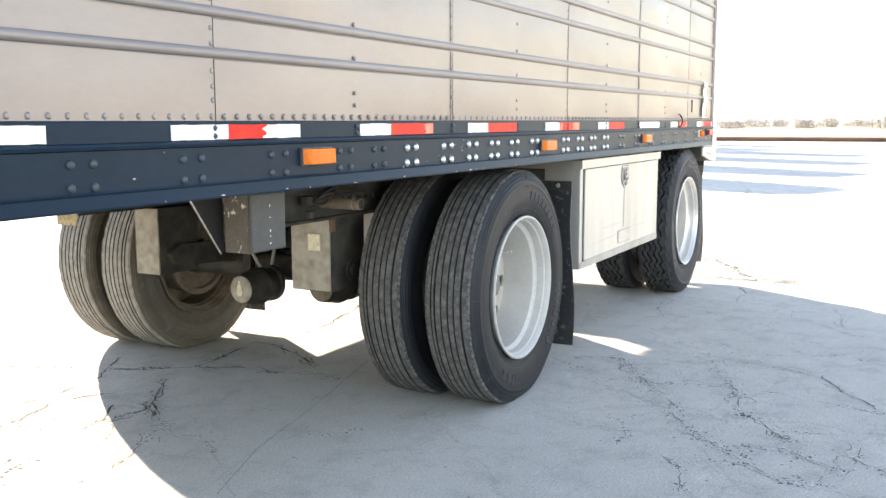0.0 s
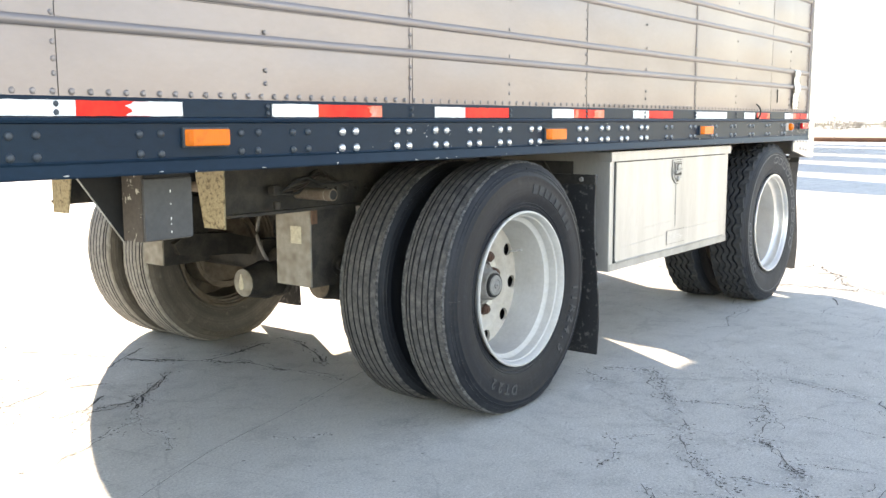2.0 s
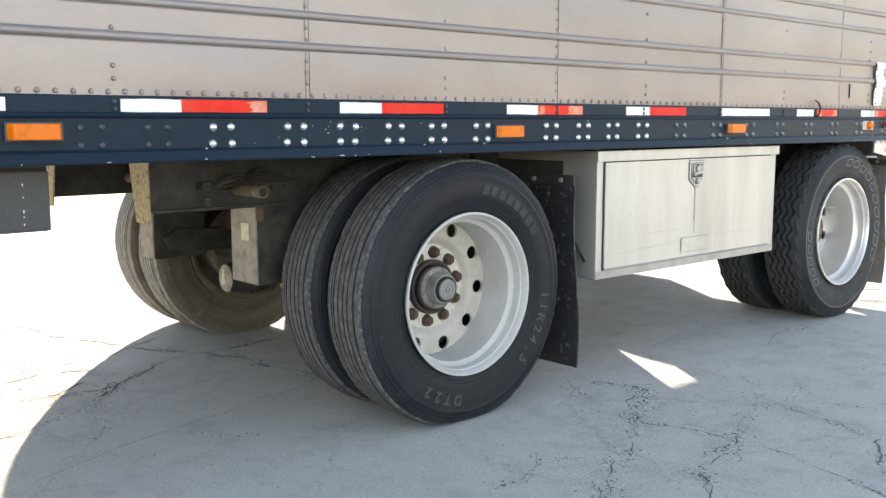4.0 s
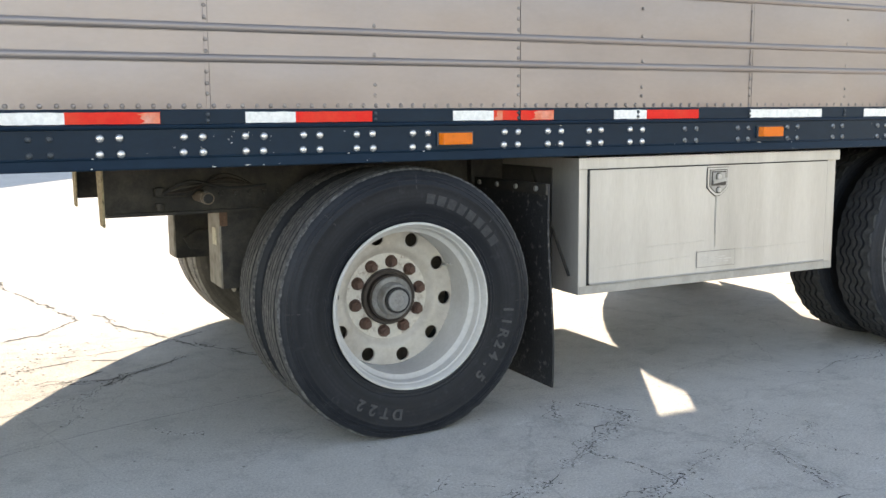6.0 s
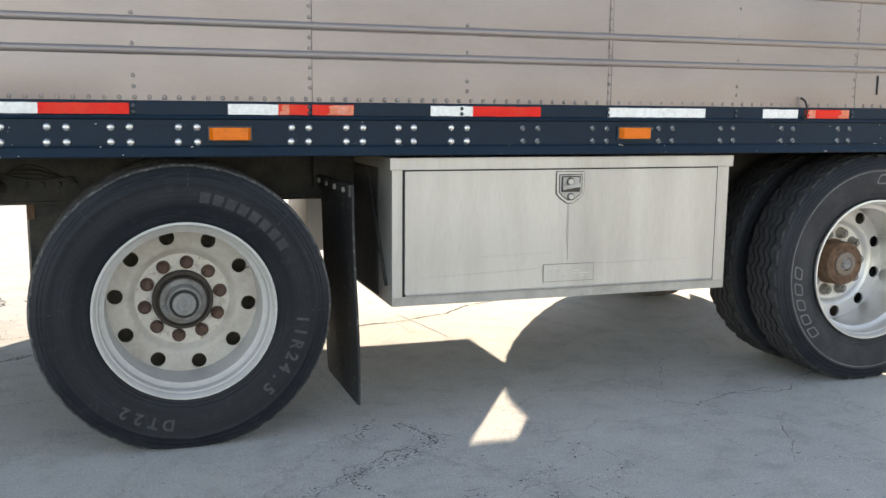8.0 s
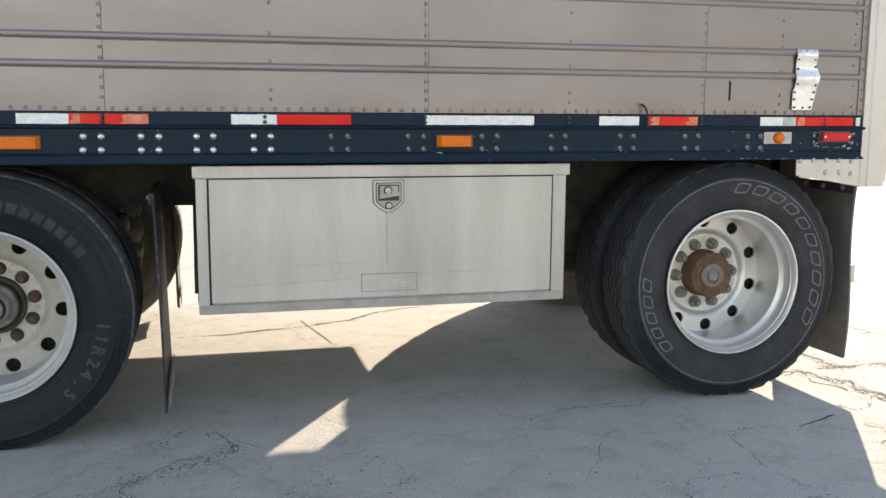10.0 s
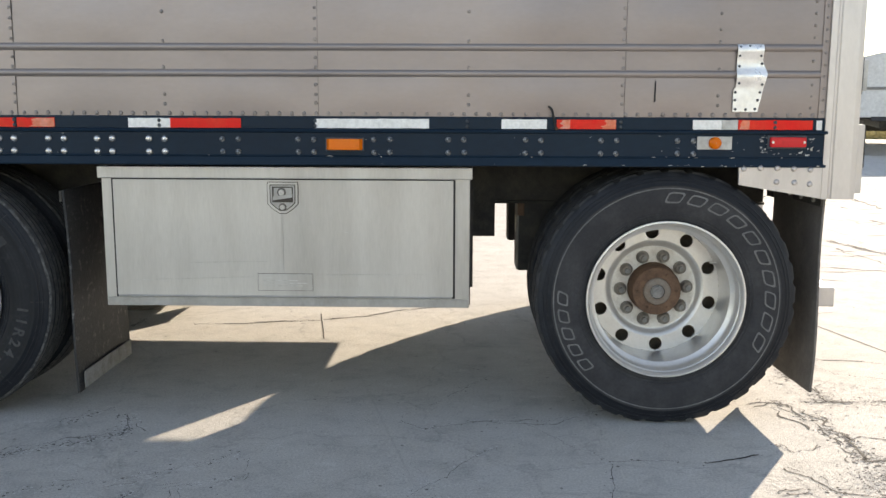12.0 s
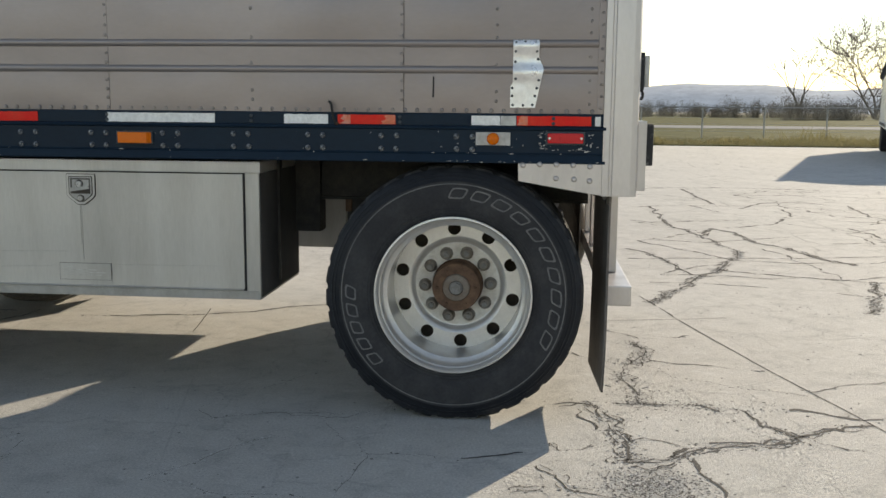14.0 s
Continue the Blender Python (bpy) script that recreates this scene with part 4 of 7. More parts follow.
def tyre(kind, yc, hub_z):
    groove = set()
    if kind == "ribbed":
        prof, ns, nt_ = tyre_profile([-0.074, -0.038, -0.008, 0.026, 0.060, 0.080], (0.0065, 0.0042, 0.0046, 0.0040, 0.0062, 0.004), 0.014)

        def zig(j, i):
            if j in (ns - 2, ns - 1, ns, ns + nt_ - 1, ns + nt_, ns + nt_ + 1):
                return (-0.0065 * max(0.0, noise.noise(Vector((i * 0.83, j * 0.3, yc * 9))) - 0.05), 0.004 * noise.noise(Vector((i * 0.7, j * 0.4 + 9, yc * 9))))
            return (0.0008 * noise.noise(Vector((i * 0.5, j, yc * 9))), 0.0008 * noise.noise(Vector((i * 0.9, j // 4, 5))))

        seg = 216
    else:
        prof, ns, nt_ = tyre_profile([-0.063, -0.022, 0.022, 0.063], (0.0115, 0.0095, 0.0095, 0.0115), 0.019)

        def zig(j, i):
            k = i % 12
            tri_ = min(1.0, max(0.0, (k if k < 6 else 12 - k) / 3.0 - 0.5)) - 0.5
            if ns < j < ns + nt_ - 1:
                return (0.0, 0.020 * tri_)
            if j in (ns - 2, ns - 1, ns, ns + nt_ - 1, ns + nt_, ns + nt_ + 1):
                deep = 0.010 if j in (ns - 1, ns + nt_) else 0.004 if j in (ns, ns + nt_ - 1) else 0.002
                return (-deep if k in (2, 3, 4) else 0.0, 0.006 * tri_)
            return (0.0, 0.0)

        seg = 408
    prof = [(r, y * WIDE) for r, y in prof]
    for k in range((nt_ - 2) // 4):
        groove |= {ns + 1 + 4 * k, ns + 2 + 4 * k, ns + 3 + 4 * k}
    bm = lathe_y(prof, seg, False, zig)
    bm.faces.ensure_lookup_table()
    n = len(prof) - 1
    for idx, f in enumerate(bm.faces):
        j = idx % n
        # groove faces take darker, undusted rubber, which also colours in their shade
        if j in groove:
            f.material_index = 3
        elif kind == "ribbed" and (ns - 2 <= j < ns or ns + nt_ - 1 <= j < ns + nt_ + 1):
            f.material_index = 2
        elif ns - 2 <= j < ns + nt_ + 1:
            f.material_index = 1
        elif kind == "lug" and j < n // 2 and prof[j][0] < 0.463:
            f.material_index = 2
        elif j > n // 2:
            f.material_index = 4
    for v in bm.verts:
        v.co.y += yc
        low = -hub_z - v.co.z
        if low > -0.06:
            v.co.z = -hub_z + (-low + math.sqrt(low * low + 0.00022)) / 2 - 0.001
        if low > -0.09:
            s = 1 + 0.05 * min(1.0, 1 + low / 0.09)
            v.co.y = yc + (v.co.y - yc) * s
    return bm


def rim_disc(y, r_out, r_in, n, r_hole, r_ring, phase, thick=0.012):
    bm = bmesh.new()

    def loop(cx, cz, r, seg):
        vs = [bm.verts.new((cx + r * math.cos(2 * math.pi * k / seg), y, cz + r * math.sin(2 * math.pi * k / seg))) for k in range(seg)]
        return [bm.edges.new((vs[k], vs[(k + 1) % seg])) for k in range(seg)]

    edges = loop(0, 0, r_out, 64) + loop(0, 0, r_in, 48)
    for k in range(n):
        a = phase + 2 * math.pi * k / n
        edges += loop(r_ring * math.sin(a), -r_ring * math.cos(a), r_hole, 16)
    bmesh.ops.triangle_fill(bm, use_beauty=True, use_dissolve=False, edges=edges, normal=(0, -1, 0))
    r = bmesh.ops.extrude_face_region(bm, geom=list(bm.faces))
    for v in r["geom"]:
        if isinstance(v, bmesh.types.BMVert):
            v.co.y += thick
    return bm


def letter_bars(bm, y, r0, r1, a0, a1, outline, gap=0.25):
    """One moulded character cell on the sidewall: a bar or its outline, from angle a0 to a1 about the axle."""
    def cell(ra, rb, ta, tb):
        vs = []
        for d in (0.0, 0.0022):
            for r, t in ((ra, ta), (rb, ta), (rb, (ta + tb) / 2), (rb, tb), (ra, tb), (ra, (ta + tb) / 2)):
                vs.append(bm.verts.new((r * math.sin(t), y(r) - d, r * math.cos(t))))
        bm.faces.new(vs[6:])
        for k in range(6):
            bm.faces.new((vs[k], vs[(k + 1) % 6], vs[6 + (k + 1) % 6], vs[6 + k]))
    if outline:
        # a slanted, round-cornered ring of rubber
        w, lean, n = 0.0046, 0.16 * (a1 - a0), 20
        rm, am, hr, ha = (r0 + r1) / 2, (a0 + a1) / 2, (r1 - r0) / 2, (a1 - a0) / 2

        def spot(k, inset, lift):
            c, q = math.cos(2 * math.pi * k / n), math.sin(2 * math.pi * k / n)
            cx = math.copysign(abs(c) ** 0.42, c) * (ha - inset / rm)
            cy = math.copysign(abs(q) ** 0.42, q) * (hr - inset)
            r, t = rm + cy, am + cx + lean * cy / hr
            return bm.verts.new((r * math.sin(t), y(r) - lift, r * math.cos(t)))
        loops = [[spot(k, i_, l_) for k in range(n)] for i_, l_ in ((-0.001, 0.0), (0.0, 0.0018), (w, 0.0018), (w + 0.001, 0.0))]
        for la, lb in zip(loops, loops[1:]):
            for k in range(n):
                bm.faces.new((la[k], la[(k + 1) % n], lb[(k + 1) % n], lb[k]))
    else:
        cell(r0, r1, a0, a1)


def sidewall_y(yc):
    def y(r):
        if r < 0.40:
            d = -0.1365 + (0.40 - r) * 0.24
        elif r < 0.44:
            d = -0.1365 - (r - 0.40) * 0.0875
        elif r < 0.462:
            d = -0.140 + (r - 0.44) * 0.09
        else:
            d = -0.138 + (r - 0.462) * 0.27
        return yc + d * WIDE
    return y


def sidewall_text(txt, size, r, a_mid, parent, material, y, step):
    """Readable raised characters set one by one round the sidewall; angle 0 is the top, clockwise as seen from outside."""
    n = len(txt)
    for i, ch in enumerate(txt):
        cu = bpy.data.curves.new("letter", "FONT")
        cu.body = ch
        cu.size = size
        cu.extrude = 0.0022
        cu.offset = 0.0018
        cu.align_x, cu.align_y = "CENTER", "CENTER"
        tmp = new("letter", cu)
        me = bpy.data.meshes.new_from_object(tmp.evaluated_get(bpy.context.evaluated_depsgraph_get()))
        bpy.data.objects.remove(tmp)
        a = a_mid + (i - (n - 1) / 2) * step
        m = Matrix.Translation((r * math.sin(a), y(r) - 0.001, r * math.cos(a))) @ Matrix.Rotation(a, 4, "Y") @ Matrix.Rotation(math.pi / 2, 4, "X")
        me.transform(m)
        me.materials.clear()
        me.materials.append(material)
        o = new("letter", me)
        o.parent = parent


def nut(bm, x, y, z, r, h):
    add_cyl(bm, (x, y, z), (x, y - h * 0.18, z), r * 1.12, r * 1.08, 14)
    add_cyl(bm, (x, y - h * 0.17, z), (x, y - h * 0.7, z), r, r * 0.96, 6)
    add_cyl(bm, (x, y - h * 0.69, z), (x, y - h * 0.82, z), r * 0.86, r * 0.70, 12)
    add_cyl(bm, (x, y - h * 0.81, z), (x, y - h, z), r * 0.55, r * 0.48, 10)


def outer_wheel(x, z, kind, rim_mat, nut_mat, phase, far=False):
    yc = Y_OUT
    steel = kind == "ribbed"
    y_hole = 0.106 if steel else 0.128  # the ring of hand holes, behind the tyre's middle
    y_face = 0.136 if steel else 0.163  # the bolting face, deeper still
    lip = [(0.314, -0.098), (0.320, -0.108), (0.325, -0.117), (0.3235, -0.1235), (0.317, -0.1245), (0.312, -0.118), (0.3085, -0.106)]
    if steel:
        barrel = [(0.3065, -0.098), (0.3015, -0.094), (0.2995, -0.082), (0.298, -0.060), (0.2915, -0.052), (0.2810, -0.046), (0.2790, -0.020), (0.2785, 0.030), (0.2783, 0.078), (0.2782, y_hole + 0.0005)]
    else:
        barrel = [(0.3075, -0.100), (0.3035, -0.096), (0.3020, -0.074), (0.3005, -0.058), (0.2940, -0.050), (0.2800, -0.042), (0.2775, -0.010), (0.2770, 0.050), (0.2775, 0.095), (0.2782, y_hole + 0.0005)]
    back = [(0.286, y_hole - 0.006), (0.2905, 0.082), (0.298, 0.088), (0.314, 0.098)]
    w = part("wheel", lathe_y(lip + barrel + back, 128),
             rim_mat, trailer, {True: "white-painted steel dual wheel, deep dished", False: "polished aluminium dual wheel, deep dished"}[steel], smooth=True)
    for v in w.data.vertices:
        v.co.y += yc
    t = part("tyre", tyre(kind, yc, z), M_WALL_DUSTY_LIT if far else M_WALL, w, "worn black truck tyre with straight ribbed tread" if steel else "black truck tyre with zigzag traction tread", smooth=True)
    t.data.materials.append(M_TREAD_TAN_LIT if far else M_TREAD if steel else M_TREAD_DARK)
    t.data.materials.append(M_TREAD_TAN_LIT if far else M_SHOULDER if steel else M_RUBBER_GREY)
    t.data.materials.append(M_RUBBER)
    t.data.materials.append(M_WALL_DUSTY_LIT if far else M_WALL)
    part("wheel_disc", rim_disc(yc + y_hole, 0.2780, 0.2135, 10, 0.0285, 0.2460, phase), M_DISC if steel else rim_mat, w)
    if steel:
        bowl = [(0.2140, y_hole + 0.012), (0.2140, y_hole + 0.0004), (0.206, y_hole + 0.0015), (0.194, y_hole + 0.008), (0.184, y_face - 0.006), (0.174, y_face), (0.074, y_face), (0.074, y_face + 0.012)]
    else:
        bowl = [(0.2140, y_hole + 0.014), (0.2140, y_hole + 0.0004), (0.206, y_hole + 0.003), (0.195, y_hole + 0.012), (0.187, y_face - 0.012), (0.182, y_face - 0.010), (0.180, y_face - 0.010)]
    part("disc_bowl", lathe_y([(r, yc + q) for r, q in bowl], 96), M_DISC if steel else rim_mat, w, smooth=True)
    ym = yc + y_face
    if steel:
        part("mounting_face", lathe_y([(0.176, ym - 0.0002), (0.172, ym - 0.0028), (0.104, ym - 0.0028), (0.104, ym + 0.01)], 64), M_CREAM, w, "chipped cream paint under the nuts", smooth=True)
        part("hub", lathe_y([(0.1135, ym + 0.006), (0.1135, ym - 0.024), (0.110, ym - 0.028), (0.101, ym - 0.028), (0.100, ym - 0.018), (0.094, ym - 0.018), (0.093, ym - 0.044), (0.086, ym - 0.050)], 48), M_HUB, w, "greasy dark hub", smooth=True)
        part("hub_cap", lathe_y([(0.0865, ym - 0.046), (0.0865, ym - 0.052), (0.083, ym - 0.056), (0.068, ym - 0.058), (0.066, ym - 0.064), (0.064, ym - 0.098), (0.060, ym - 0.104), (0.056, ym - 0.105), (0.0555, ym - 0.100), (0.0515, ym - 0.100)], 40), M_GREYSTEEL, w, "grey cast hub cap with a round sight window", smooth=True)
        part("cap_seal", lathe_y([(0.0518, ym - 0.098), (0.0515, ym - 0.112), (0.049, ym - 0.115), (0.044, ym - 0.115), (0.0435, ym - 0.110)], 40), M_DARKGAP, w, "black rubber ring of the sight window", smooth=True)
        part("sight_window", lathe_y([(0.0437, ym - 0.105), (0.043, ym - 0.116), (0.040, ym - 0.119), (0.026, ym - 0.121), (0.025, ym - 0.118), (0.014, ym - 0.118), (0.0135, ym - 0.122), (0.006, ym - 0.123), (0.0055, ym - 0.120), (0.0005, ym - 0.120)], 36), M_GREYSTEEL, w, smooth=True)
        for k in range(6):
            a = 2 * math.pi * (k + 0.3) / 6
            bm = bmesh.new()
            nut(bm, 0.0765 * math.sin(a), ym - 0.0565, 0.0765 * math.cos(a), 0.0075, 0.008)
            part("cap_bolt", bm, M_GREYSTEEL, w)
    else:
        part("mounting_face", lathe_y([(0.181, ym - 0.004), (0.180, ym - 0.0105), (0.176, ym - 0.0125), (0.112, ym - 0.0125), (0.110, ym + 0.006), (0.075, ym + 0.006)], 64), M_PALEFACE, w, "pale dusty bolting face under the nuts", smooth=True)
        part("hub", lathe_y([(0.1095, ym + 0.006), (0.1095, ym - 0.012), (0.1055, ym - 0.016), (0.1045, ym - 0.088), (0.101, ym - 0.099), (0.094, ym - 0.102), (0.060, ym - 0.101), (0.058, ym - 0.098)], 48), M_RUST, w, "rust-brown hub", smooth=True)
        part("hub_cap", lathe_y([(0.0585, ym - 0.098), (0.0580, ym - 0.106), (0.053, ym - 0.110), (0.034, ym - 0.111), (0.031, ym - 0.113)], 32), M_GREYRUST, w, "worn grey-brown hub cap", smooth=True)
        bm = bmesh.new()
        nut(bm, 0, ym - 0.110, 0, 0.026, 0.014)
        part("cap_plug", bm, M_GREYSTEEL, w)
        for k in range(6):
            a = 2 * math.pi * (k + 0.5) / 6
            bm = bmesh.new()
            nut(bm, 0.083 * math.sin(a), ym - 0.101, 0.083 * math.cos(a), 0.0075, 0.006)
            part("cap_bolt", bm, M_RUST, w)
    for k in range(10):
        a = 2 * math.pi * k / 10 + radians(7.5 if steel else 15.5)
        px, pz = 0.1425 * math.sin(a), 0.1425 * math.cos(a)
        if steel:
            bm = bmesh.new()
            nut(bm, px, ym - 0.0026, pz, 0.0235, 0.032)
            part("wheel_nut", bm, nut_mat, w)
        else:
            bm = lathe_y([(0.0285, 0.0), (0.0285, -0.005), (0.0245, -0.009), (0.0225, -0.030), (0.0185, -0.036), (0.0150, -0.037), (0.0145, -0.031), (0.0005, -0.031)], 14)
            bmesh.ops.translate(bm, verts=bm.verts, vec=(px, ym - 0.0123, pz))
            n_ = part("wheel_nut", bm, nut_mat, w, smooth=True)
            bm = cyl((px, ym - 0.040, pz), (px, ym - 0.057, pz), 0.0115, 0.0105, 12)
            part("stud", bm, M_GREYSTEEL, n_, smooth=True)
    part("valve_stem", tube(arc([(0.236, yc + y_hole - 0.001, 0.115), (0.238, yc + y_hole - 0.03, 0.118), (0.252, yc + y_hole - 0.055, 0.122)]), 0.004), M_BOLT, w)
    w.location = (x, 0, z)
    return w, t


def add_lettering(t, kind):
    """Raised sidewall characters: names as plain bars, the size as it reads."""
    y = sidewall_y(Y_OUT)
    rad = math.radians

    def bars(n, a0, a1, r0, r1, outline):
        step = (a1 - a0) / n
        for k in range(n):
            bm = bmesh.new()
            letter_bars(bm, y, r0, r1, rad(a0 + step * k), rad(a0 + step * (k + 0.72)), outline)
            part("letter_bar", bm, M_LETTER if outline else M_LETTER_DARK, t)

    if kind == "ribbed":
        bars(8, 8, 60, 0.398, 0.436, False)
        sidewall_text("DT22", 0.058, 0.418, rad(201.5), t, M_SIZE, y, rad(7.4))
        sidewall_text("11R24.5", 0.062, 0.418, rad(117), t, M_SIZE, y, rad(6.7))
        for k in range(8):
            bm = bmesh.new()
            a0 = rad(45 * k + 2)
            letter_bars(bm, y, 0.452, 0.505, a0, a0 + 0.006, False)
            part("mould_mark", bm, M_LETTER_DARK, t)
    else:
        bars(10, -2, 122, 0.398, 0.442, True)
        bars(5, 226, 277, 0.398, 0.442, True)
        bm = lathe_y([(0.4545, Y_OUT - 0.1380 * WIDE), (0.4555, Y_OUT - 0.1412 * WIDE), (0.4585, Y_OUT - 0.1410 * WIDE), (0.4600, Y_OUT - 0.1378 * WIDE)], 96)
        part("sidewall_ring", bm, M_LETTER, t, smooth=True)


def inner_wheel(x, z, kind, far=False):
    yc = Y_IN
    w = part("inner_wheel", lathe_y([(0.314, yc + 0.098), (0.331, yc + 0.117), (0.327, yc + 0.125), (0.318, yc + 0.124), (0.314, yc + 0.110), (0.305, yc + 0.108), (0.303, yc + 0.095), (0.290, yc + 0.092), (0.288, yc + 0.07), (0.280, yc + 0.066), (0.279, yc - 0.03), (0.278, yc - 0.075), (0.08, yc - 0.085), (0.08, yc - 0.095), (0.29, yc - 0.09), (0.314, yc - 0.098)], 72), M_RINGS, trailer, "dusty steel inner dual wheel", smooth=True)
    t = part("tyre", tyre(kind, yc, z), M_WALL_DUSTY_LIT if far else M_WALL, w, "dusty brown-black inner tyre", smooth=True)
    t.data.materials.append(M_TREAD_TAN_LIT if far else M_TREAD if kind == "ribbed" else M_TREAD_DARK)
    t.data.materials.append(M_TREAD_TAN_LIT if far else M_SHOULDER if kind == "ribbed" else M_RUBBER)
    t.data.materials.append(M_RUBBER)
    t.data.materials.append(M_WALL_DUSTY_LIT)
    part("brake_drum", lathe_y([(0.10, yc - 0.07), (0.205, yc - 0.06), (0.212, yc + 0.0), (0.206, yc + 0.02), (0.206, yc + 0.06), (0.222, yc + 0.068), (0.222, yc + 0.10), (0.208, yc + 0.104), (0.205, yc + 0.112), (0.188, yc + 0.114), (0.186, yc + 0.09), (0.10, yc + 0.088)], 48), M_RINGS, w, "dusty brown brake drum", smooth=True)
    w.location = (x, 0, z)
    return w


HUB = {0.006: 0.513, 3.07: 0.525}
for x, kind, rim_mat, nut_mat, phase in ((0.006, "ribbed", M_RIM, M_NUT, 0.215), (3.07, "lug", M_RIM_ALU, M_NUT_GREY, 0.065)):
    z = HUB[x]
    w, t = outer_wheel(x, z, kind, rim_mat, nut_mat, phase)
    inner_wheel(x, z, kind)
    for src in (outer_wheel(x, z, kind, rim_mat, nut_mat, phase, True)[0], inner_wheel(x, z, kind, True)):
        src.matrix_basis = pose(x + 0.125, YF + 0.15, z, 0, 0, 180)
    add_lettering(t, kind)

    # axle, drums, brake chambers, suspension
    part("axle", cyl((x, 0.3, z), (x, YF - 0.3, z), 0.068, None, 24), M_CHASSIS, trailer, "black tube axle", smooth=True)
    for side in (0, 1):
        Y = (lambda d: d) if side == 0 else (lambda d: YF - d)

        def bx(x0, x1, d0, d1, z0, z1):
            a, b = sorted((Y(d0), Y(d1)))
            return box(x0, x1, a, b, z0, z1)

        d0, d1 = ((0.690, 0.895), (0.665, 0.815))[side]
        h = part("hanger", bx(x - 0.565, x - 0.30, d0, d1, 0.525, 0.85), M_CHASSIS, trailer, "black suspension hanger with grey dusty front", bevel=0.006)
        part("hanger_front", bx(x - 0.573, x - 0.5655, d0 + 0.002, d1 - 0.002, 0.53, 0.848), M_DUSTSTEEL, h, "tan dusty hanger front")
        if side == 0:
            part("rusty_weld", box(x - 0.572, x - 0.540, 0.680, 0.6885, 0.79, 0.851), M_RUST, h, "rust-brown weld on the hanger corner", bevel=0.006)
            part("yellowed_tag", bx(x - 0.578, x - 0.5735, 0.740, 0.802, 0.706, 0.778), M_TAG, h, "pale yellowed square tag", bevel=0.0015)
        for dx, dz in ((-0.41, 0.605),):
            bm = bmesh.new()
            a, b = Y(0.6895), Y(0.668)
            add_cyl(bm, (x + dx, a, dz), (x + dx, (a * 3 + b) / 4, dz), 0.044, 0.044, 20)
            add_cyl(bm, (x + dx, (a * 3 + b) / 4, dz), (x + dx, b, dz), 0.026, 0.024, 6)
            part("hanger_bolt", bm, M_CHASSIS, h)
        pts = [(x - 0.46, 0.67), (x - 0.53, 0.63), (x - 0.50, 0.575), (x - 0.36, 0.555), (x - 0.15, 0.545), (x + 0.12, 0.50), (x + 0.45, 0.41), (x + 0.45, 0.471), (x + 0.17, 0.56), (x - 0.2, 0.655)]
        a, b = sorted((Y(0.74), Y(0.85)))
        part("trailing_arm", plate_xz(pts, a, b), M_CHASSIS, trailer, bevel=0.006)
        bm = lathe_y([(0.07, 0), (0.13, 0.005), (0.14, 0.05), (0.125, 0.09), (0.14, 0.13), (0.14, 0.19), (0.125, 0.23), (0.14, 0.28), (0.13, 0.33), (0.07, 0.335)], 32)
        bmesh.ops.rotate(bm, verts=bm.verts, matrix=Matrix.Rotation(math.pi / 2, 3, "X"))
        bmesh.ops.translate(bm, verts=bm.verts, vec=(x + 0.33, Y(0.795), 0.472))
        part("air_spring", bm, M_FLAP, trailer, "black rubber air spring", smooth=True)
        # brake chamber ahead of the axle
        xb, yb, zb = (x + 0.09, x)[side], Y((0.96, 1.13)[side]), (0.475, 0.45)[side]
        bm = lathe_y([(0.001, -0.22), (0.052, -0.219), (0.066, -0.212), (0.074, -0.185), (0.088, -0.105), (0.093, -0.097), (0.092, -0.075), (0.080, -0.07), (0.08, -0.01), (0.092, -0.005), (0.092, 0.015), (0.075, 0.02), (0.05, 0.07), (0.02, 0.08)], 32)
        bmesh.ops.rotate(bm, verts=bm.verts, matrix=Matrix.Rotation(-math.pi / 2, 3, "Z"))
        bmesh.ops.translate(bm, verts=bm.verts, vec=(xb - 0.14, yb, zb))
        ch = part("brake_chamber", bm, M_CHASSIS, trailer, ("black brake chamber with brown end cap", "dusty brake chamber with pale end cap")[side], smooth=True)
        bm = lathe_y([(0.001, -0.006), (0.04, -0.005), (0.06, -0.001), (0.066, 0.004)], 24)
        bmesh.ops.rotate(bm, verts=bm.verts, matrix=Matrix.Rotation(-math.pi / 2, 3, "Z"))
        bmesh.ops.translate(bm, verts=bm.verts, vec=(xb - 0.361, yb, zb))
        part("end_cap", bm, (M_TUBE, M_DUSTSTEEL)[side], ch, smooth=True)
        if side:
            drop = [(0.017 * math.cos(math.radians(160 + 27.5 * k)), 0.017 * math.sin(math.radians(160 + 27.5 * k)) - 0.014) for k in range(9)]
            drop += [(0.004, 0.044), (-0.004, 0.044)]
            bm = bmesh.new()
            caps = [[bm.verts.new((xb + d, yb + p, 0.45 + q)) for p, q in drop] for d in (-0.3715, -0.362)]
            for f in caps:
                bm.faces.new(f)
            for k in range(len(drop)):
                m = (k + 1) % len(drop)
                bm.faces.new((caps[0][k], caps[0][m], caps[1][m], caps[1][k]))
            bmesh.ops.recalc_face_normals(bm, faces=bm.faces)
            part("release_slot", bm, M_TAG, ch, "pale teardrop release slot")
        part("air_hose", tube(arc([(xb - 0.20, yb, 0.53), (xb - 0.22, yb + 0.05, 0.66), (xb - 0.20, yb + 0.02, 0.80), (xb - 0.12, yb - 0.03, 0.92), (xb + 0.0, yb, 1.02)]), 0.009), M_GREYSTEEL, ch, smooth=True)
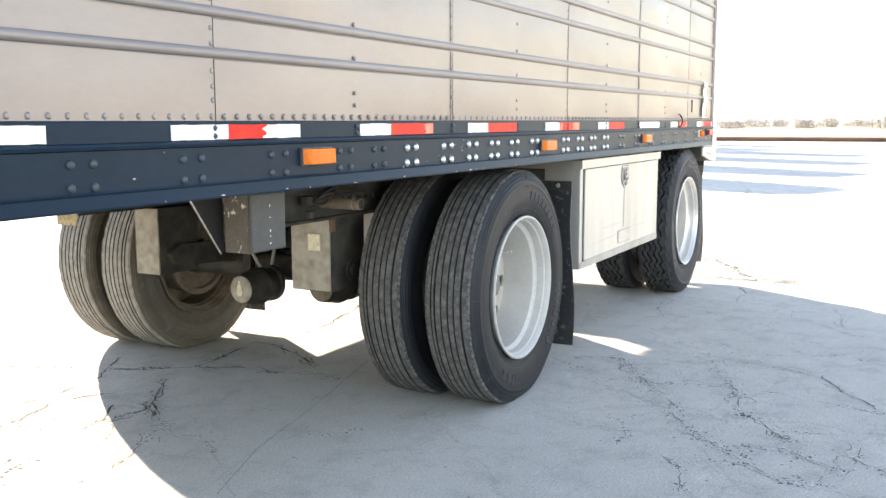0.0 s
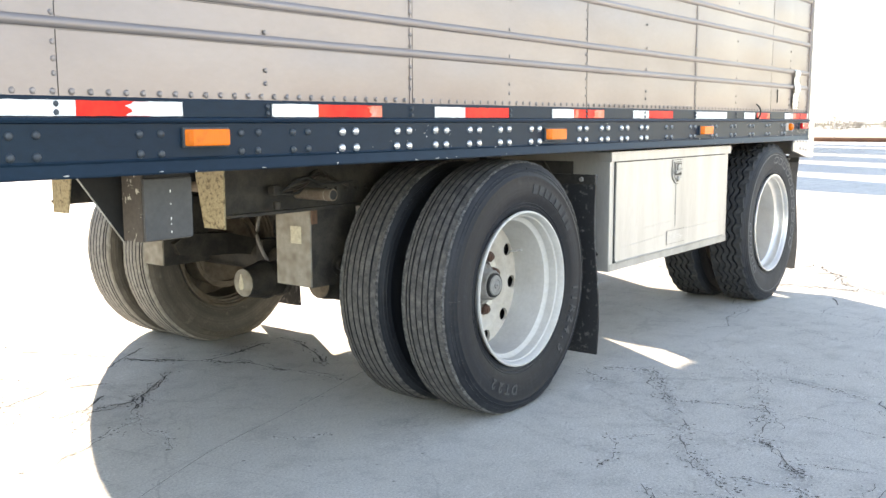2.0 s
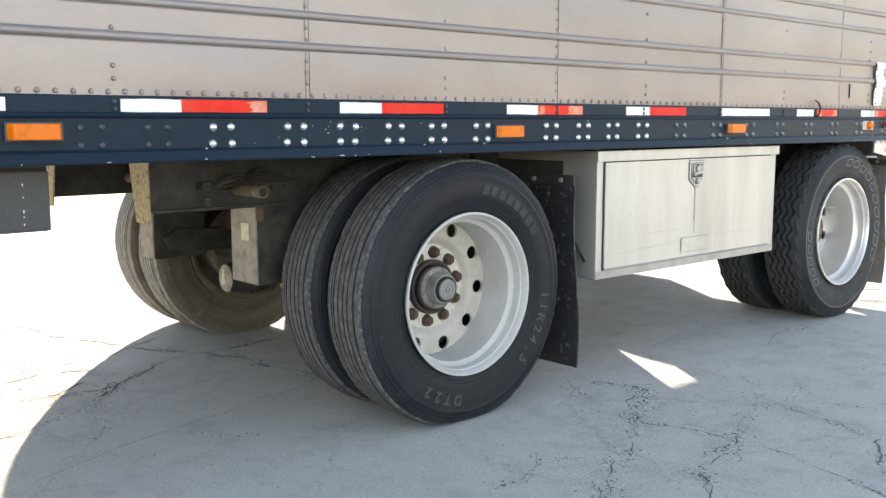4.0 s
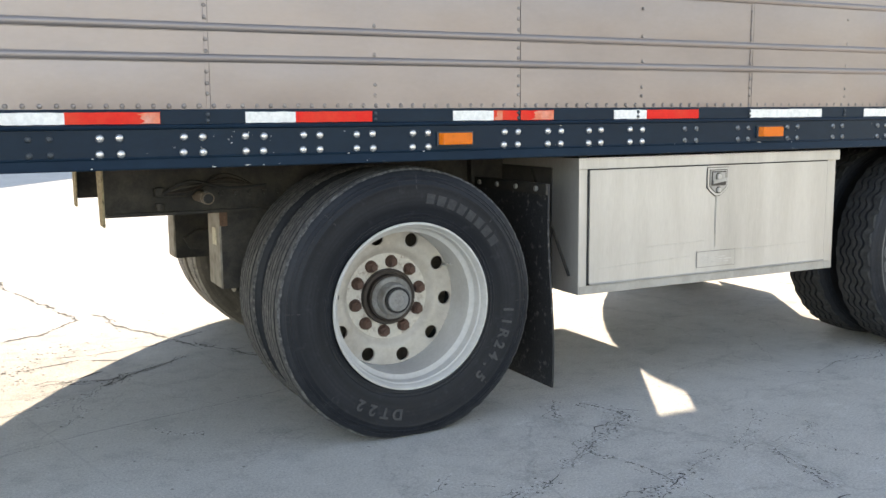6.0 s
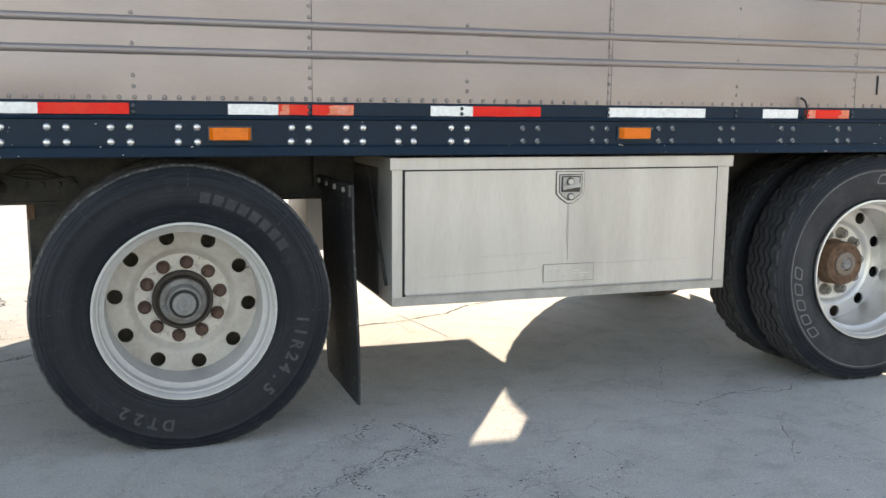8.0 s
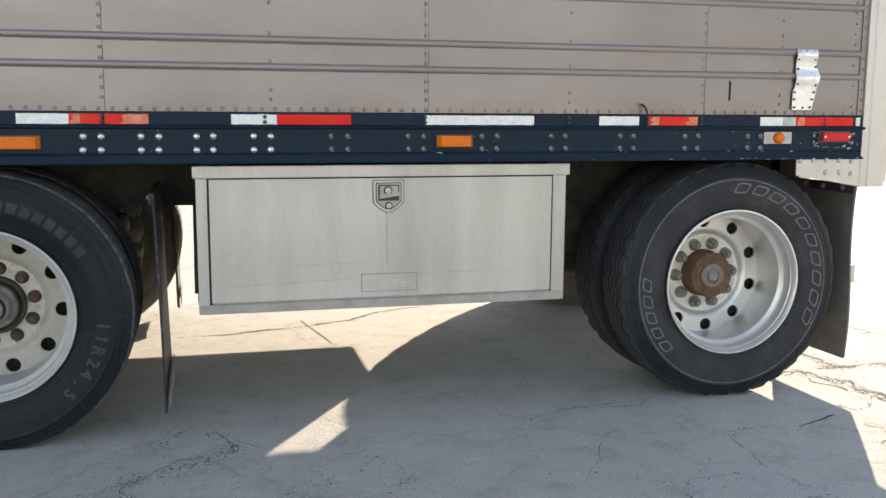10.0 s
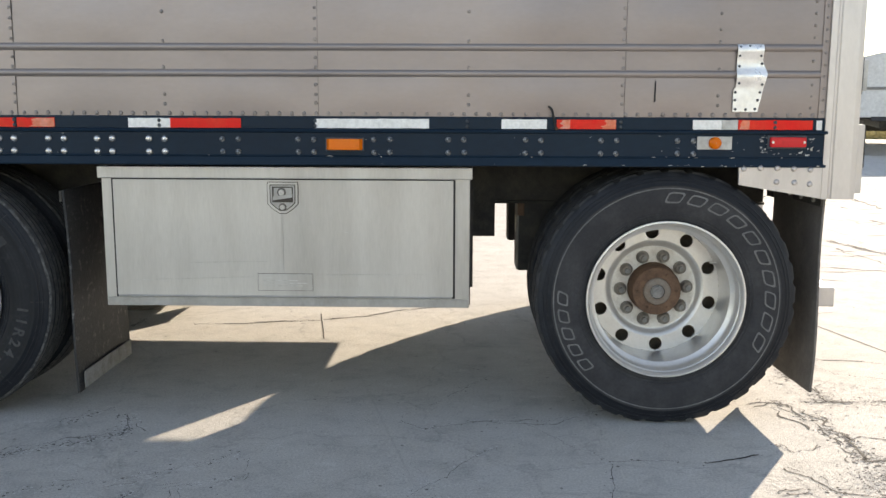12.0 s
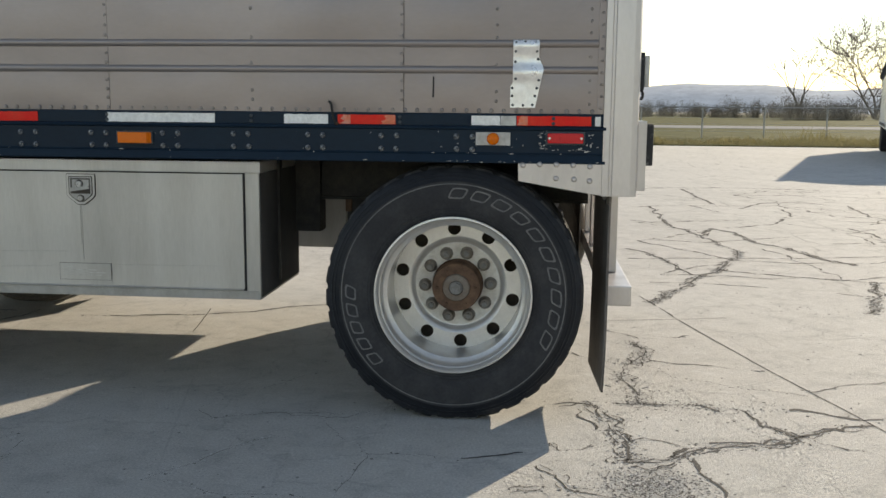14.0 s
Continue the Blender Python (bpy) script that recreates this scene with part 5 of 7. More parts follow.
        part("air_hose", tube(arc([(xb - 0.12, yb, 0.53), (xb - 0.16, yb - 0.06, 0.68), (xb - 0.14, yb - 0.02, 0.84), (xb - 0.04, yb + 0.05, 0.96), (xb + 0.05, yb, 1.03)]), 0.009), M_GREYSTEEL, ch, smooth=True)
        part("brake_bracket", bx(x - 0.10, x + 0.02, 0.93, 0.98, 0.50, 0.62), M_CHASSIS, trailer, bevel=0.004)

# sub-frame
for side in (0, 1):
    Y = (lambda d: d) if side == 0 else (lambda d: YF - d)
    a, b = sorted((Y(0.665), Y(0.775)))
    sb = part("sub_frame_beam", box(-1.012, 3.64, a, b, 0.852, 1.069), M_CHASSIS, trailer, "long black sub-frame beam under the floor")
    for z0, z1 in ((0.852, 0.864), (1.055, 1.068)):
        a2, b2 = sorted((Y(0.64), Y(0.664)))
        part("beam_flange", box(-1.012, 3.64, a2, b2, z0, z1), M_CHASSIS, sb)
    a2, b2 = sorted((Y(0.668), Y(0.84)))
    bm = box(-1.020, -1.013, a2, b2, 0.812, 1.068)
    for v in bm.verts:
        if v.co.z < 0.9 and abs(v.co.y - Y(0.84)) < 0.01:
            v.co.y = Y(0.785)
    part("end_plate", bm, M_SPECKLE, sb, "speckled yellowed end plate")
for x in (-0.655,):
    ct = part("cross_tube", cyl((x, 0.47, 0.925), (x, YF - 0.47, 0.925), 0.0235, None, 20), M_TUBE, trailer, "dusty brown steel cross tube with an open end", smooth=True)
    # black disc on the closed tube end paints the shaded bore
    part("tube_bore", cyl((x, 0.469, 0.925), (x, 0.4695, 0.925), 0.0185, None, 16), M_DARKGAP, ct)
    for y in (0.50, YF - 0.60):
        part("tube_collar", cyl((x, y + 0.0, 0.925), (x, y + 0.003, 0.925), 0.0242, None, 20), M_DUSTSTEEL, trailer, smooth=True)
vb = part("valve_block", box(-0.832, -0.790, 0.606, 0.645, 0.928, 0.965), M_CHASSIS, trailer, "dusty levelling valve with air lines", bevel=0.012)
part("valve_cap", cyl((-0.815, 0.607, 0.904), (-0.815, 0.607, 0.875), 0.018, 0.014, 14), M_CHASSIS, vb, smooth=True)
for k in range(4):
    y = 0.60 + 0.012 * k
    part("air_line", tube(arc([(-0.80 - 0.01 * k, y, 0.94), (-0.70, y - 0.02, 0.99 - 0.02 * k), (-0.55, y + 0.02, 0.955 + 0.018 * k), (-0.38, y + 0.03, 0.96 - 0.01 * k)]), 0.0055, 6), (M_DARKGAP, M_CHASSIS, M_HUB, M_CHASSIS)[k], vb, smooth=True)
bm = bmesh.new()
for k in range(9):
    add_cyl(bm, (-0.56 + 0.06 * k, 0.665, 0.93), (-0.56 + 0.06 * k, 0.652, 0.93), 0.012, 0.010, 6)
part("beam_bolts", bm, M_CHASSIS, trailer)["kind"] = "stuff"

# control box ahead of the sub-frame
cb = part("control_box", box(-1.692, -1.530, 0.192, 0.285, 0.868, 1.066), M_CHIPPED, trailer, "slate-grey steel junction box with chipped brown end", bevel=0.007)
part("box_lid", box(-1.690, -1.529, 0.181, 0.1915, 0.872, 1.046), M_SLATE, cb, bevel=0.005)
# black strip stands in for the shadow along the lid's top edge
part("lid_shadow_gap", box(-1.686, -1.533, 0.186, 0.1918, 1.0465, 1.056), M_DARKGAP, cb)
for z, h in ((1.008, 0.004), (0.972, 0.0015), (0.931, 0.005), (0.915, 0.0015), (0.893, 0.003)):
    part("paint_nick", plate_xz([(-1.606, z - h), (-1.603, z - h * 0.8), (-1.602, z + h * 0.7), (-1.605, z + h)], 0.1802, 0.1812), M_WHITE, cb)
part("gusset_bracket", plate_xz([(-1.815, 1.0685), (-1.650, 1.0685), (-1.650, 0.862), (-1.664, 0.860)], 0.326, 0.334), M_DARKGAP, cb, "black triangular gusset plate")
part("gusset_lip", tube([(-1.816, 0.324, 1.067), (-1.666, 0.324, 0.859)], 0.0022, 6), M_SILVER, cb)
part("cable", tube(arc([(-1.60, 0.285, 0.98), (-1.57, 0.42, 0.95), (-1.50, 0.52, 1.0), (-1.45, 0.6, 1.06)]), 0.006), M_DARKGAP, cb)
part("air_tank", cyl((0.9, 0.95, 0.86), (1.9, 0.95, 0.86), 0.12, None, 28), M_CHASSIS, trailer, "black air tank", smooth=True)


# mud flaps
def mud_flap(x, y0, y1, z0, z1, lean, twist, mat_):
    bm = bmesh.new()
    nz, ny = 16, 8
    rows = []
    for k in range(nz + 1):
        z = z0 + (z1 - z0) * k / nz
        row = []
        for i in range(ny + 1):
            u = i / ny
            y = y0 + (y1 - y0) * u
            s = 1 - k / nz
            dx = lean * s - twist * u + 0.006 * math.sin(3 * s + 2 * u) * s + (0.01 * s * s if u > 0.9 else 0)
            row.append(bm.verts.new((x + dx, y + 0.012 * math.sin(6 * s) * (1 - u), z)))
        rows.append(row)
    for a, b in zip(rows, rows[1:]):
        for i in range(ny):
            bm.faces.new((a[i], a[i + 1], b[i + 1], b[i]))
    r = bmesh.ops.extrude_face_region(bm, geom=list(bm.faces))
    for v in r["geom"]:
        if isinstance(v, bmesh.types.BMVert):
            v.co.x += 0.009
    return bm


for side in (0, 1):
    for x, y0, y1, z0, z1, lean, tw in ((0.612, 0.028, 0.625, 0.108, 0.958, 0.020, 0.0), (3.69, 0.058, 0.60, 0.135, 0.952, -0.01, 0.02)):
        y1 = 0.47 if side and x < 1 else y1
        ya, yb = (y0, y1) if side == 0 else (YF - y0, YF - y1)
        fl = part("mud_flap", mud_flap(x, ya, yb, z0, z1, lean, tw, None), M_FLAP if x < 1 else M_FLAP_BROWN, trailer, "scuffed black rubber mud flap", smooth=True)
        yy = sorted((ya, yb))
        part("flap_bar", box(x - 0.012, x + 0.0, yy[0], yy[1] + 0.04, z1 - 0.045, z1 + 0.0), M_CHASSIS, fl, bevel=0.003)
        part("flap_arm", box(x - 0.03, x + 0.03, min(yb, yb + (0.08 if side == 0 else -0.08)), max(yb, yb + (0.08 if side == 0 else -0.08)), z1 - 0.06, 1.09), M_CHASSIS, fl, bevel=0.003)
        if x < 1:
            part("flap_weight", box(x + 0.037, x + 0.043, yy[0] + 0.03, yy[1] - 0.02, z0 + 0.012, z0 + 0.085), M_GREYSTEEL, fl, "bare metal strip at the foot of the flap", bevel=0.002)
        for k in range(4):
            y = yy[0] + 0.07 + (yy[1] - yy[0] - 0.12) * k / 3
            bm = bmesh.new()
            add_cyl(bm, (x - 0.012, y, z1 - 0.022), (x - 0.022, y, z1 - 0.022), 0.012, 0.010, 6)
            part("flap_bolt", bm, M_GREYSTEEL, fl)

# ---------------------------------------------------------------- distance
M_GRASS = worn("dry_verge_grass", (0.115, 0.118, 0.052), (0.225, 0.20, 0.105), 0.9, 0.0, 0.6, 8.0, 0.9, 0.5, 0.05, spec=0.02)
M_BLADES = worn("grass_blades", (0.24, 0.23, 0.10), (0.40, 0.33, 0.19), 0.8, 0.0, 0.5, 5.0, 0.9, spec=0.02)
M_FIELD = worn("pale_stubble_field", (0.42, 0.38, 0.30), (0.34, 0.31, 0.22), 0.9, 0.0, 0.02, 0.5, 0.8, spec=0.02)
M_ROAD = worn("pale_far_road", (0.33, 0.32, 0.30), (0.27, 0.26, 0.245), 0.85, 0.0, 0.1, 2.0, 0.7, spec=0.02)
M_BARK = worn("grey_bark", (0.23, 0.20, 0.17), (0.15, 0.13, 0.11), 0.9, 0.0, 4.0, 30.0, 0.8, 0.5, 0.01)
M_LEAF = worn("late_leaves", (0.24, 0.205, 0.16), (0.30, 0.24, 0.18), 0.7, 0.0, 1.0, 9.0, 0.9, spec=0.02)
# brush and hill colours are paled to include the haze of distance
M_BUSH = worn("bare_brush_with_haze", (0.25, 0.225, 0.19), (0.36, 0.32, 0.265), 0.9, 0.0, 0.6, 4.0, 0.9, spec=0.02)
M_HILL = worn("hills_with_haze", (0.66, 0.68, 0.70), (0.58, 0.60, 0.62), 1.0, 0.0, 0.004, 0.03, 0.7, spec=0.02)
M_GALV = worn("galvanised_pipe", (0.45, 0.45, 0.44), (0.32, 0.31, 0.29), 0.5, 0.6, 3, 40, 0.6)
M_PAINTW = worn("white_trailer_paint", (0.72, 0.72, 0.70), (0.55, 0.53, 0.50), 0.4, 0.0, 0.8, 12.0, 0.6)
M_TARP = worn("dark_roll_tarp", (0.035, 0.035, 0.04), (0.08, 0.08, 0.08), 0.7)
M_RUSTBEAM = worn("rusty_pipe_kerb", (0.22, 0.10, 0.055), (0.12, 0.06, 0.04), 0.85, 0.0, 0.8, 12, 0.9)
M_STONE = worn("loose_grit", (0.42, 0.41, 0.385), (0.24, 0.23, 0.215), 0.9, 0.0, 30, 90, 0.9)

for m_ in (M_BLADES, M_LEAF):
    m_.node_tree.nodes["Principled BSDF"].inputs["Transmission Weight"].default_value = 0.0
    tr = m_.node_tree.nodes.new("ShaderNodeBsdfTranslucent")
    tr.inputs["Color"].default_value = (0.24, 0.21, 0.11, 1) if m_ is M_BLADES else (0.16, 0.13, 0.07, 1)
    ad = m_.node_tree.nodes.new("ShaderNodeMixShader")
    ad.inputs[0].default_value = 0.4
    outp = m_.node_tree.nodes["Material Output"]
    m_.node_tree.links.new(m_.node_tree.nodes["Principled BSDF"].outputs[0], ad.inputs[1])
    m_.node_tree.links.new(tr.outputs[0], ad.inputs[2])
    m_.node_tree.links.new(ad.outputs[0], outp.inputs["Surface"])


def sheet(name, x0, x1, y0, y1, z, mat_, label, seg=24):
    bm = bmesh.new()
    g = [[bm.verts.new((x0 + (x1 - x0) * i / seg, y0 + (y1 - y0) * j / 6, z)) for i in range(seg + 1)] for j in range(7)]
    for a, b in zip(g, g[1:]):
        for i in range(seg):
            bm.faces.new((a[i], a[i + 1], b[i + 1], b[i]))
    r = bmesh.ops.extrude_face_region(bm, geom=list(bm.faces))
    for v in r["geom"]:
        if isinstance(v, bmesh.types.BMVert):
            v.co.z -= 0.06
    return tagged(part(name, bm, mat_), label, name.split("_")[-1], kind="structure")


sheet("verge", -160, 62, 32.6, 69.5, 0.035, M_GRASS, "dry yellow-green grass verge past the yard edge")
sheet("road", -600, 600, 70, 84, 0.05, M_ROAD, "pale two-lane road beyond the fence")
sheet("verge", -600, 600, 85, 400, 0.04, M_GRASS, "strip of dry grass past the road")
sheet("field", -900, 900, 402, 1500, 0.08, M_FIELD, "pale flat field reaching to the hills")
sheet("field", 61, 900, -500, 34, 0.045, M_FIELD, "pale stubble field past the yard fence")

# blades along the verge's near edge
rng = random.Random(5)
bm = bmesh.new()
for k in range(14000):
    x, y = rng.uniform(4, 30), 32.7 + abs(rng.gauss(0, 3.5))
    tuft = max(0.0, noise.noise(Vector((x * 0.35, y * 0.2, 2.0)))) + 0.025 * max(0.0, x - 12)
    h, w, a = rng.uniform(0.05, 0.16) + tuft * rng.uniform(0.2, 0.9), rng.uniform(0.01, 0.035), rng.uniform(0, math.pi)
    dx, dy = w * math.cos(a), w * math.sin(a)
    lx, ly = rng.uniform(-0.3, 0.3), rng.uniform(-0.3, 0.3)
    v = [bm.verts.new(c) for c in ((x - dx, y - dy, 0.02), (x + dx, y + dy, 0.02), (x + lx, y + ly, h))]
    bm.faces.new(v)
tagged(part("grass", bm, M_BLADES), "tall dry yellow grass along the yard edge", "grass", kind="stuff")


def tube_into(bm, a, b, ra, rb, seg=5):
    d = (b - a)
    if d.length < 1e-4:
        return
    q = d.to_track_quat("Z", "Y")
    ring = []
    for p, r in ((a, ra), (b, rb)):
        ring.append([bm.verts.new(p + q @ Vector((r * math.cos(2 * math.pi * k / seg), r * math.sin(2 * math.pi * k / seg), 0))) for k in range(seg)])
    for k in range(seg):
        bm.faces.new((ring[0][k], ring[0][(k + 1) % seg], ring[1][(k + 1) % seg], ring[1][k]))


def tree(x, y, h, seed, leaves, spread=0.5, stems=3, label="", crooked=0.35, girth=0.012):
    rg = random.Random(seed)
    wood, tips = bmesh.new(), []

    def grow(p, d, length, r, depth):
        n = 3
        for _ in range(n):
            d2 = (d + Vector((rg.gauss(0, 1), rg.gauss(0, 1), rg.gauss(0, 0.6))) * crooked * 0.35).normalized()
            q = p + d2 * length / n
            tube_into(wood, p, q, max(r, 0.045), max(r * 0.86, 0.040), 5 if depth > 2 else 3)
            p, d, r = q, d2, r * 0.86
            if depth >= 2 and leaves and rg.random() < 0.75:
                side = Vector((rg.gauss(0, 1), rg.gauss(0, 1), rg.gauss(0.3, 0.4))).normalized()
                grow(p, (d * 0.5 + side).normalized(), length * 0.55, r * 0.5, depth - 2)
        if depth == 0:
            tips.append(p)
            return
        if depth < 4:
            tips.append(p)
        for _ in range(rg.choice((2, 3, 3)) if depth > 1 else 3):
            off = Vector((rg.gauss(0, 1), rg.gauss(0, 1), rg.gauss(0.25, 0.5))).normalized()
            grow(p, (d + off * spread * rg.uniform(0.7, 1.4)).normalized(), length * rg.uniform(0.62, 0.86), r * 0.66, depth - 1)

    base = Vector((x, y, 0.0))
    for s in range(stems):
        lean = Vector((rg.gauss(0, 0.38 if leaves else 0.04), rg.gauss(0, 0.38 if leaves else 0.04), 1)).normalized()
        grow(base + Vector((rg.gauss(0, 0.12), rg.gauss(0, 0.12), 0)), lean, h * (0.26 if leaves else 0.34), h * girth, 5 if leaves > 0 else 3)
    t = new("tree")
    tagged(t, label, "tree", group="trees past the fence")
    part("trunk", wood, M_BARK, t)
    if leaves:
        lf = bmesh.new()
        for p in tips:
            for _ in range(leaves):
                c = p + Vector((rg.gauss(0, 0.4), rg.gauss(0, 0.4), rg.gauss(0, 0.4)))
                u = Vector((rg.gauss(0, 1), rg.gauss(0, 1), rg.gauss(0, 1))).normalized()
                w = u.orthogonal().normalized()
                s = rg.uniform(0.05, 0.13)
                lf.faces.new([lf.verts.new(c + u * s), lf.verts.new(c + w * s * 0.6), lf.verts.new(c - u * s), lf.verts.new(c - w * s * 0.6)])
        part("crown", lf, M_LEAF, t)
    return t


def at(az, dist, ox=3.39, oy=-3.69):
    return ox + dist * math.sin(radians(az)), oy + dist * math.cos(radians(az))


tree(*at(19.0, 230), 31.0, 11, 2, 0.85, 3, "spreading tree with thin late-autumn leaves past the fence", 0.35, 0.010)
tree(*at(15.1, 230), 16.0, 31, 0, 0.45, 2, "small bare crooked tree rising from brush", 0.4, 0.026)


def bush(x, y, w, h, seed, label, n=260):
    rg = random.Random(seed)
    bm = bmesh.new()
    humps = [(rg.uniform(-0.42, 0.42) * w, rg.uniform(-0.2, 0.2) * w, rg.uniform(0.18, 0.36) * w, h * rg.uniform(0.5, 1.0)) for _ in range(6)]
    for _ in range(n):
        hx, hy, hw, hh = rg.choice(humps)
        a = rg.uniform(0, 2 * math.pi)
        k = math.sqrt(rg.random())
        p = Vector((x + hx + hw * 0.5 * k * math.cos(a), y + hy + hw * 0.5 * k * math.sin(a), 0.0))
        top = Vector((x + hx + hw * k * math.cos(a), y + hy + hw * k * math.sin(a), hh * (0.25 + 0.75 * math.sqrt(max(0.0, 1 - k * k))) * rg.uniform(0.7, 1.05)))
        mid = (p + top) / 2 + Vector((rg.gauss(0, 0.25), rg.gauss(0, 0.25), 0.1))
        tube_into(bm, p, mid, 0.022, 0.016, 3)
        tube_into(bm, mid, top, 0.016, 0.008, 3)
        for _ in range(7):
            c = mid.lerp(top, rg.random() ** 0.5) + Vector((rg.gauss(0, 0.3), rg.gauss(0, 0.3), rg.gauss(0, 0.3)))
            u = Vector((rg.gauss(0, 1), rg.gauss(0, 1), rg.gauss(0, 1))).normalized()
            wv_ = u.orthogonal().normalized()
            s = rg.uniform(0.06, 0.20)
            c.z = max(c.z, s)
            bm.faces.new([bm.verts.new(c + u * s), bm.verts.new(c + wv_ * s * 0.4), bm.verts.new(c - u * s), bm.verts.new(c - wv_ * s * 0.4)])
    return tagged(part("bush", bm, M_BUSH), label, "bush", group="brush past the fence")


for i, (az, d, w, h) in enumerate([(5.5, 100, 5, 2.2), (7.5, 110, 4, 2.4), (9.2, 105, 3.5, 2.8), (10.4, 100, 3, 1.9), (12.0, 100, 4.2, 3.3), (13.1, 105, 3.8, 3.0), (14.2, 110, 3.0, 2.2), (15.3, 74, 3.6, 2.6), (16.6, 78, 3.2, 2.3), (17.6, 80, 3.4, 2.2), (19.8, 85, 4.5, 2.6), (22.0, 85, 5, 2.5), (24.5, 85, 5, 2.8)]):
    bush(*at(az, d * 2.2), w * 2.0, 1.3 + (h - 0.6) * 1.9, 40 + i, "leafless grey-brown brush past the road fence")
for i in range(26):
    az = 60 + i * 1.35
    d = 175 + 25 * math.sin(i * 2.1)
    bush(*at(az, d, -3.9, -1.7), 7 + 2 * math.sin(i * 1.7), 2.6 + 1.0 * math.sin(i * 2.9 + 1), 80 + i, "hazy leafless brush at the far field edge", 120)

# hills
bm = bmesh.new()
rows = []
for j in range(5):
    row = []
    for i in range(121):
        az = radians(-40 + i * 1.4)
        d = 2300 + 130 * j
        prof = math.sin(math.pi * min(1.0, j / 3.0) / 2)
        hgt = 34 + 26 * max(0, noise.noise(Vector((i * 0.09, 1.7, 0.2)))) + 12 * noise.noise(Vector((i * 0.31, 5.0, 0))) + 2.5 * noise.noise(Vector((i * 1.9, 2.0, 0)))
        hgt += 16 * math.exp(-((math.degrees(az) - 10.5) / 7.0) ** 2)
        hgt *= 1.55 if az < radians(40) else max(0.15, 1.55 - (math.degrees(az) - 40) / 20)
        row.append(bm.verts.new((d * math.sin(az), d * math.cos(az), max(0.5, hgt) * prof)))
    rows.append(row)
for a, b in zip(rows, rows[1:]):
    for i in range(120):
        bm.faces.new((a[i], a[i + 1], b[i + 1], b[i]))
tagged(part("hills", bm, M_HILL, smooth=True), "low hazy blue-grey hills on the horizon", "hills", kind="structure")


# fences: posts, rails and wire mesh
def fence(p0, p1, step, h, rails, label, grid=0.0):
    p0, p1 = Vector((*p0, 0)), Vector((*p1, 0))
    d = p1 - p0
    n = int(d.length / step)
    f = new("fence")
    tagged(f, label, "fence")
    post = None
    u = d.normalized()
    for k in range(n + 1):
        p = p0 + u * step * k
        if post is None:
            post = part("post", cyl((0, 0, -0.02), (0, 0, h), 0.038, None, 10), M_GALV, f, smooth=True)
            post.location = p
        else:
            again(post, "post", p, f)
    for z in rails:
        a, b = p0 + Vector((0, 0, z)), p1 + Vector((0, 0, z))
        part("rail", cyl(a, b, 0.026, None, 8), M_GALV, f, smooth=True)
    bm = bmesh.new()
    if grid:
        L = d.length
        s = -h
        while s < L:
            for sgn in (0, 1):
                a0, b0 = (max(0, s), min(L, s + h))
                za, zb = (a0 - s, b0 - s)
                if sgn:
                    za, zb = h - za, h - zb
                tube_into(bm, p0 + u * a0 + Vector((0, 0, za)), p0 + u * b0 + Vector((0, 0, zb)), 0.004, 0.004, 3)
            s += grid
    else:
        for z in (0.35, 0.7, 1.0):
            tube_into(bm, p0 + Vector((0, 0, z)), p1 + Vector((0, 0, z)), 0.006, 0.006, 3)
    part("wire", bm, M_GALV, f)
    return f


fence((-17.74, 43), (60, 43), 2.92, 1.52, (1.50,), "galvanised pipe fence with thin wire along the grass verge")
fence((57.5, -40), (57.5, 33), 3.2, 1.52, (1.49,), "galvanised chain-link fence along the field edge", 0.30)
part_ = part("pipe_kerb", cyl((56.6, -45, 0.12), (56.6, 33, 0.12), 0.13, None, 14), M_RUSTBEAM, None, smooth=True)
tagged(part_, "long rusty pipe laid as a kerb at the yard edge", "kerb", kind="structure")


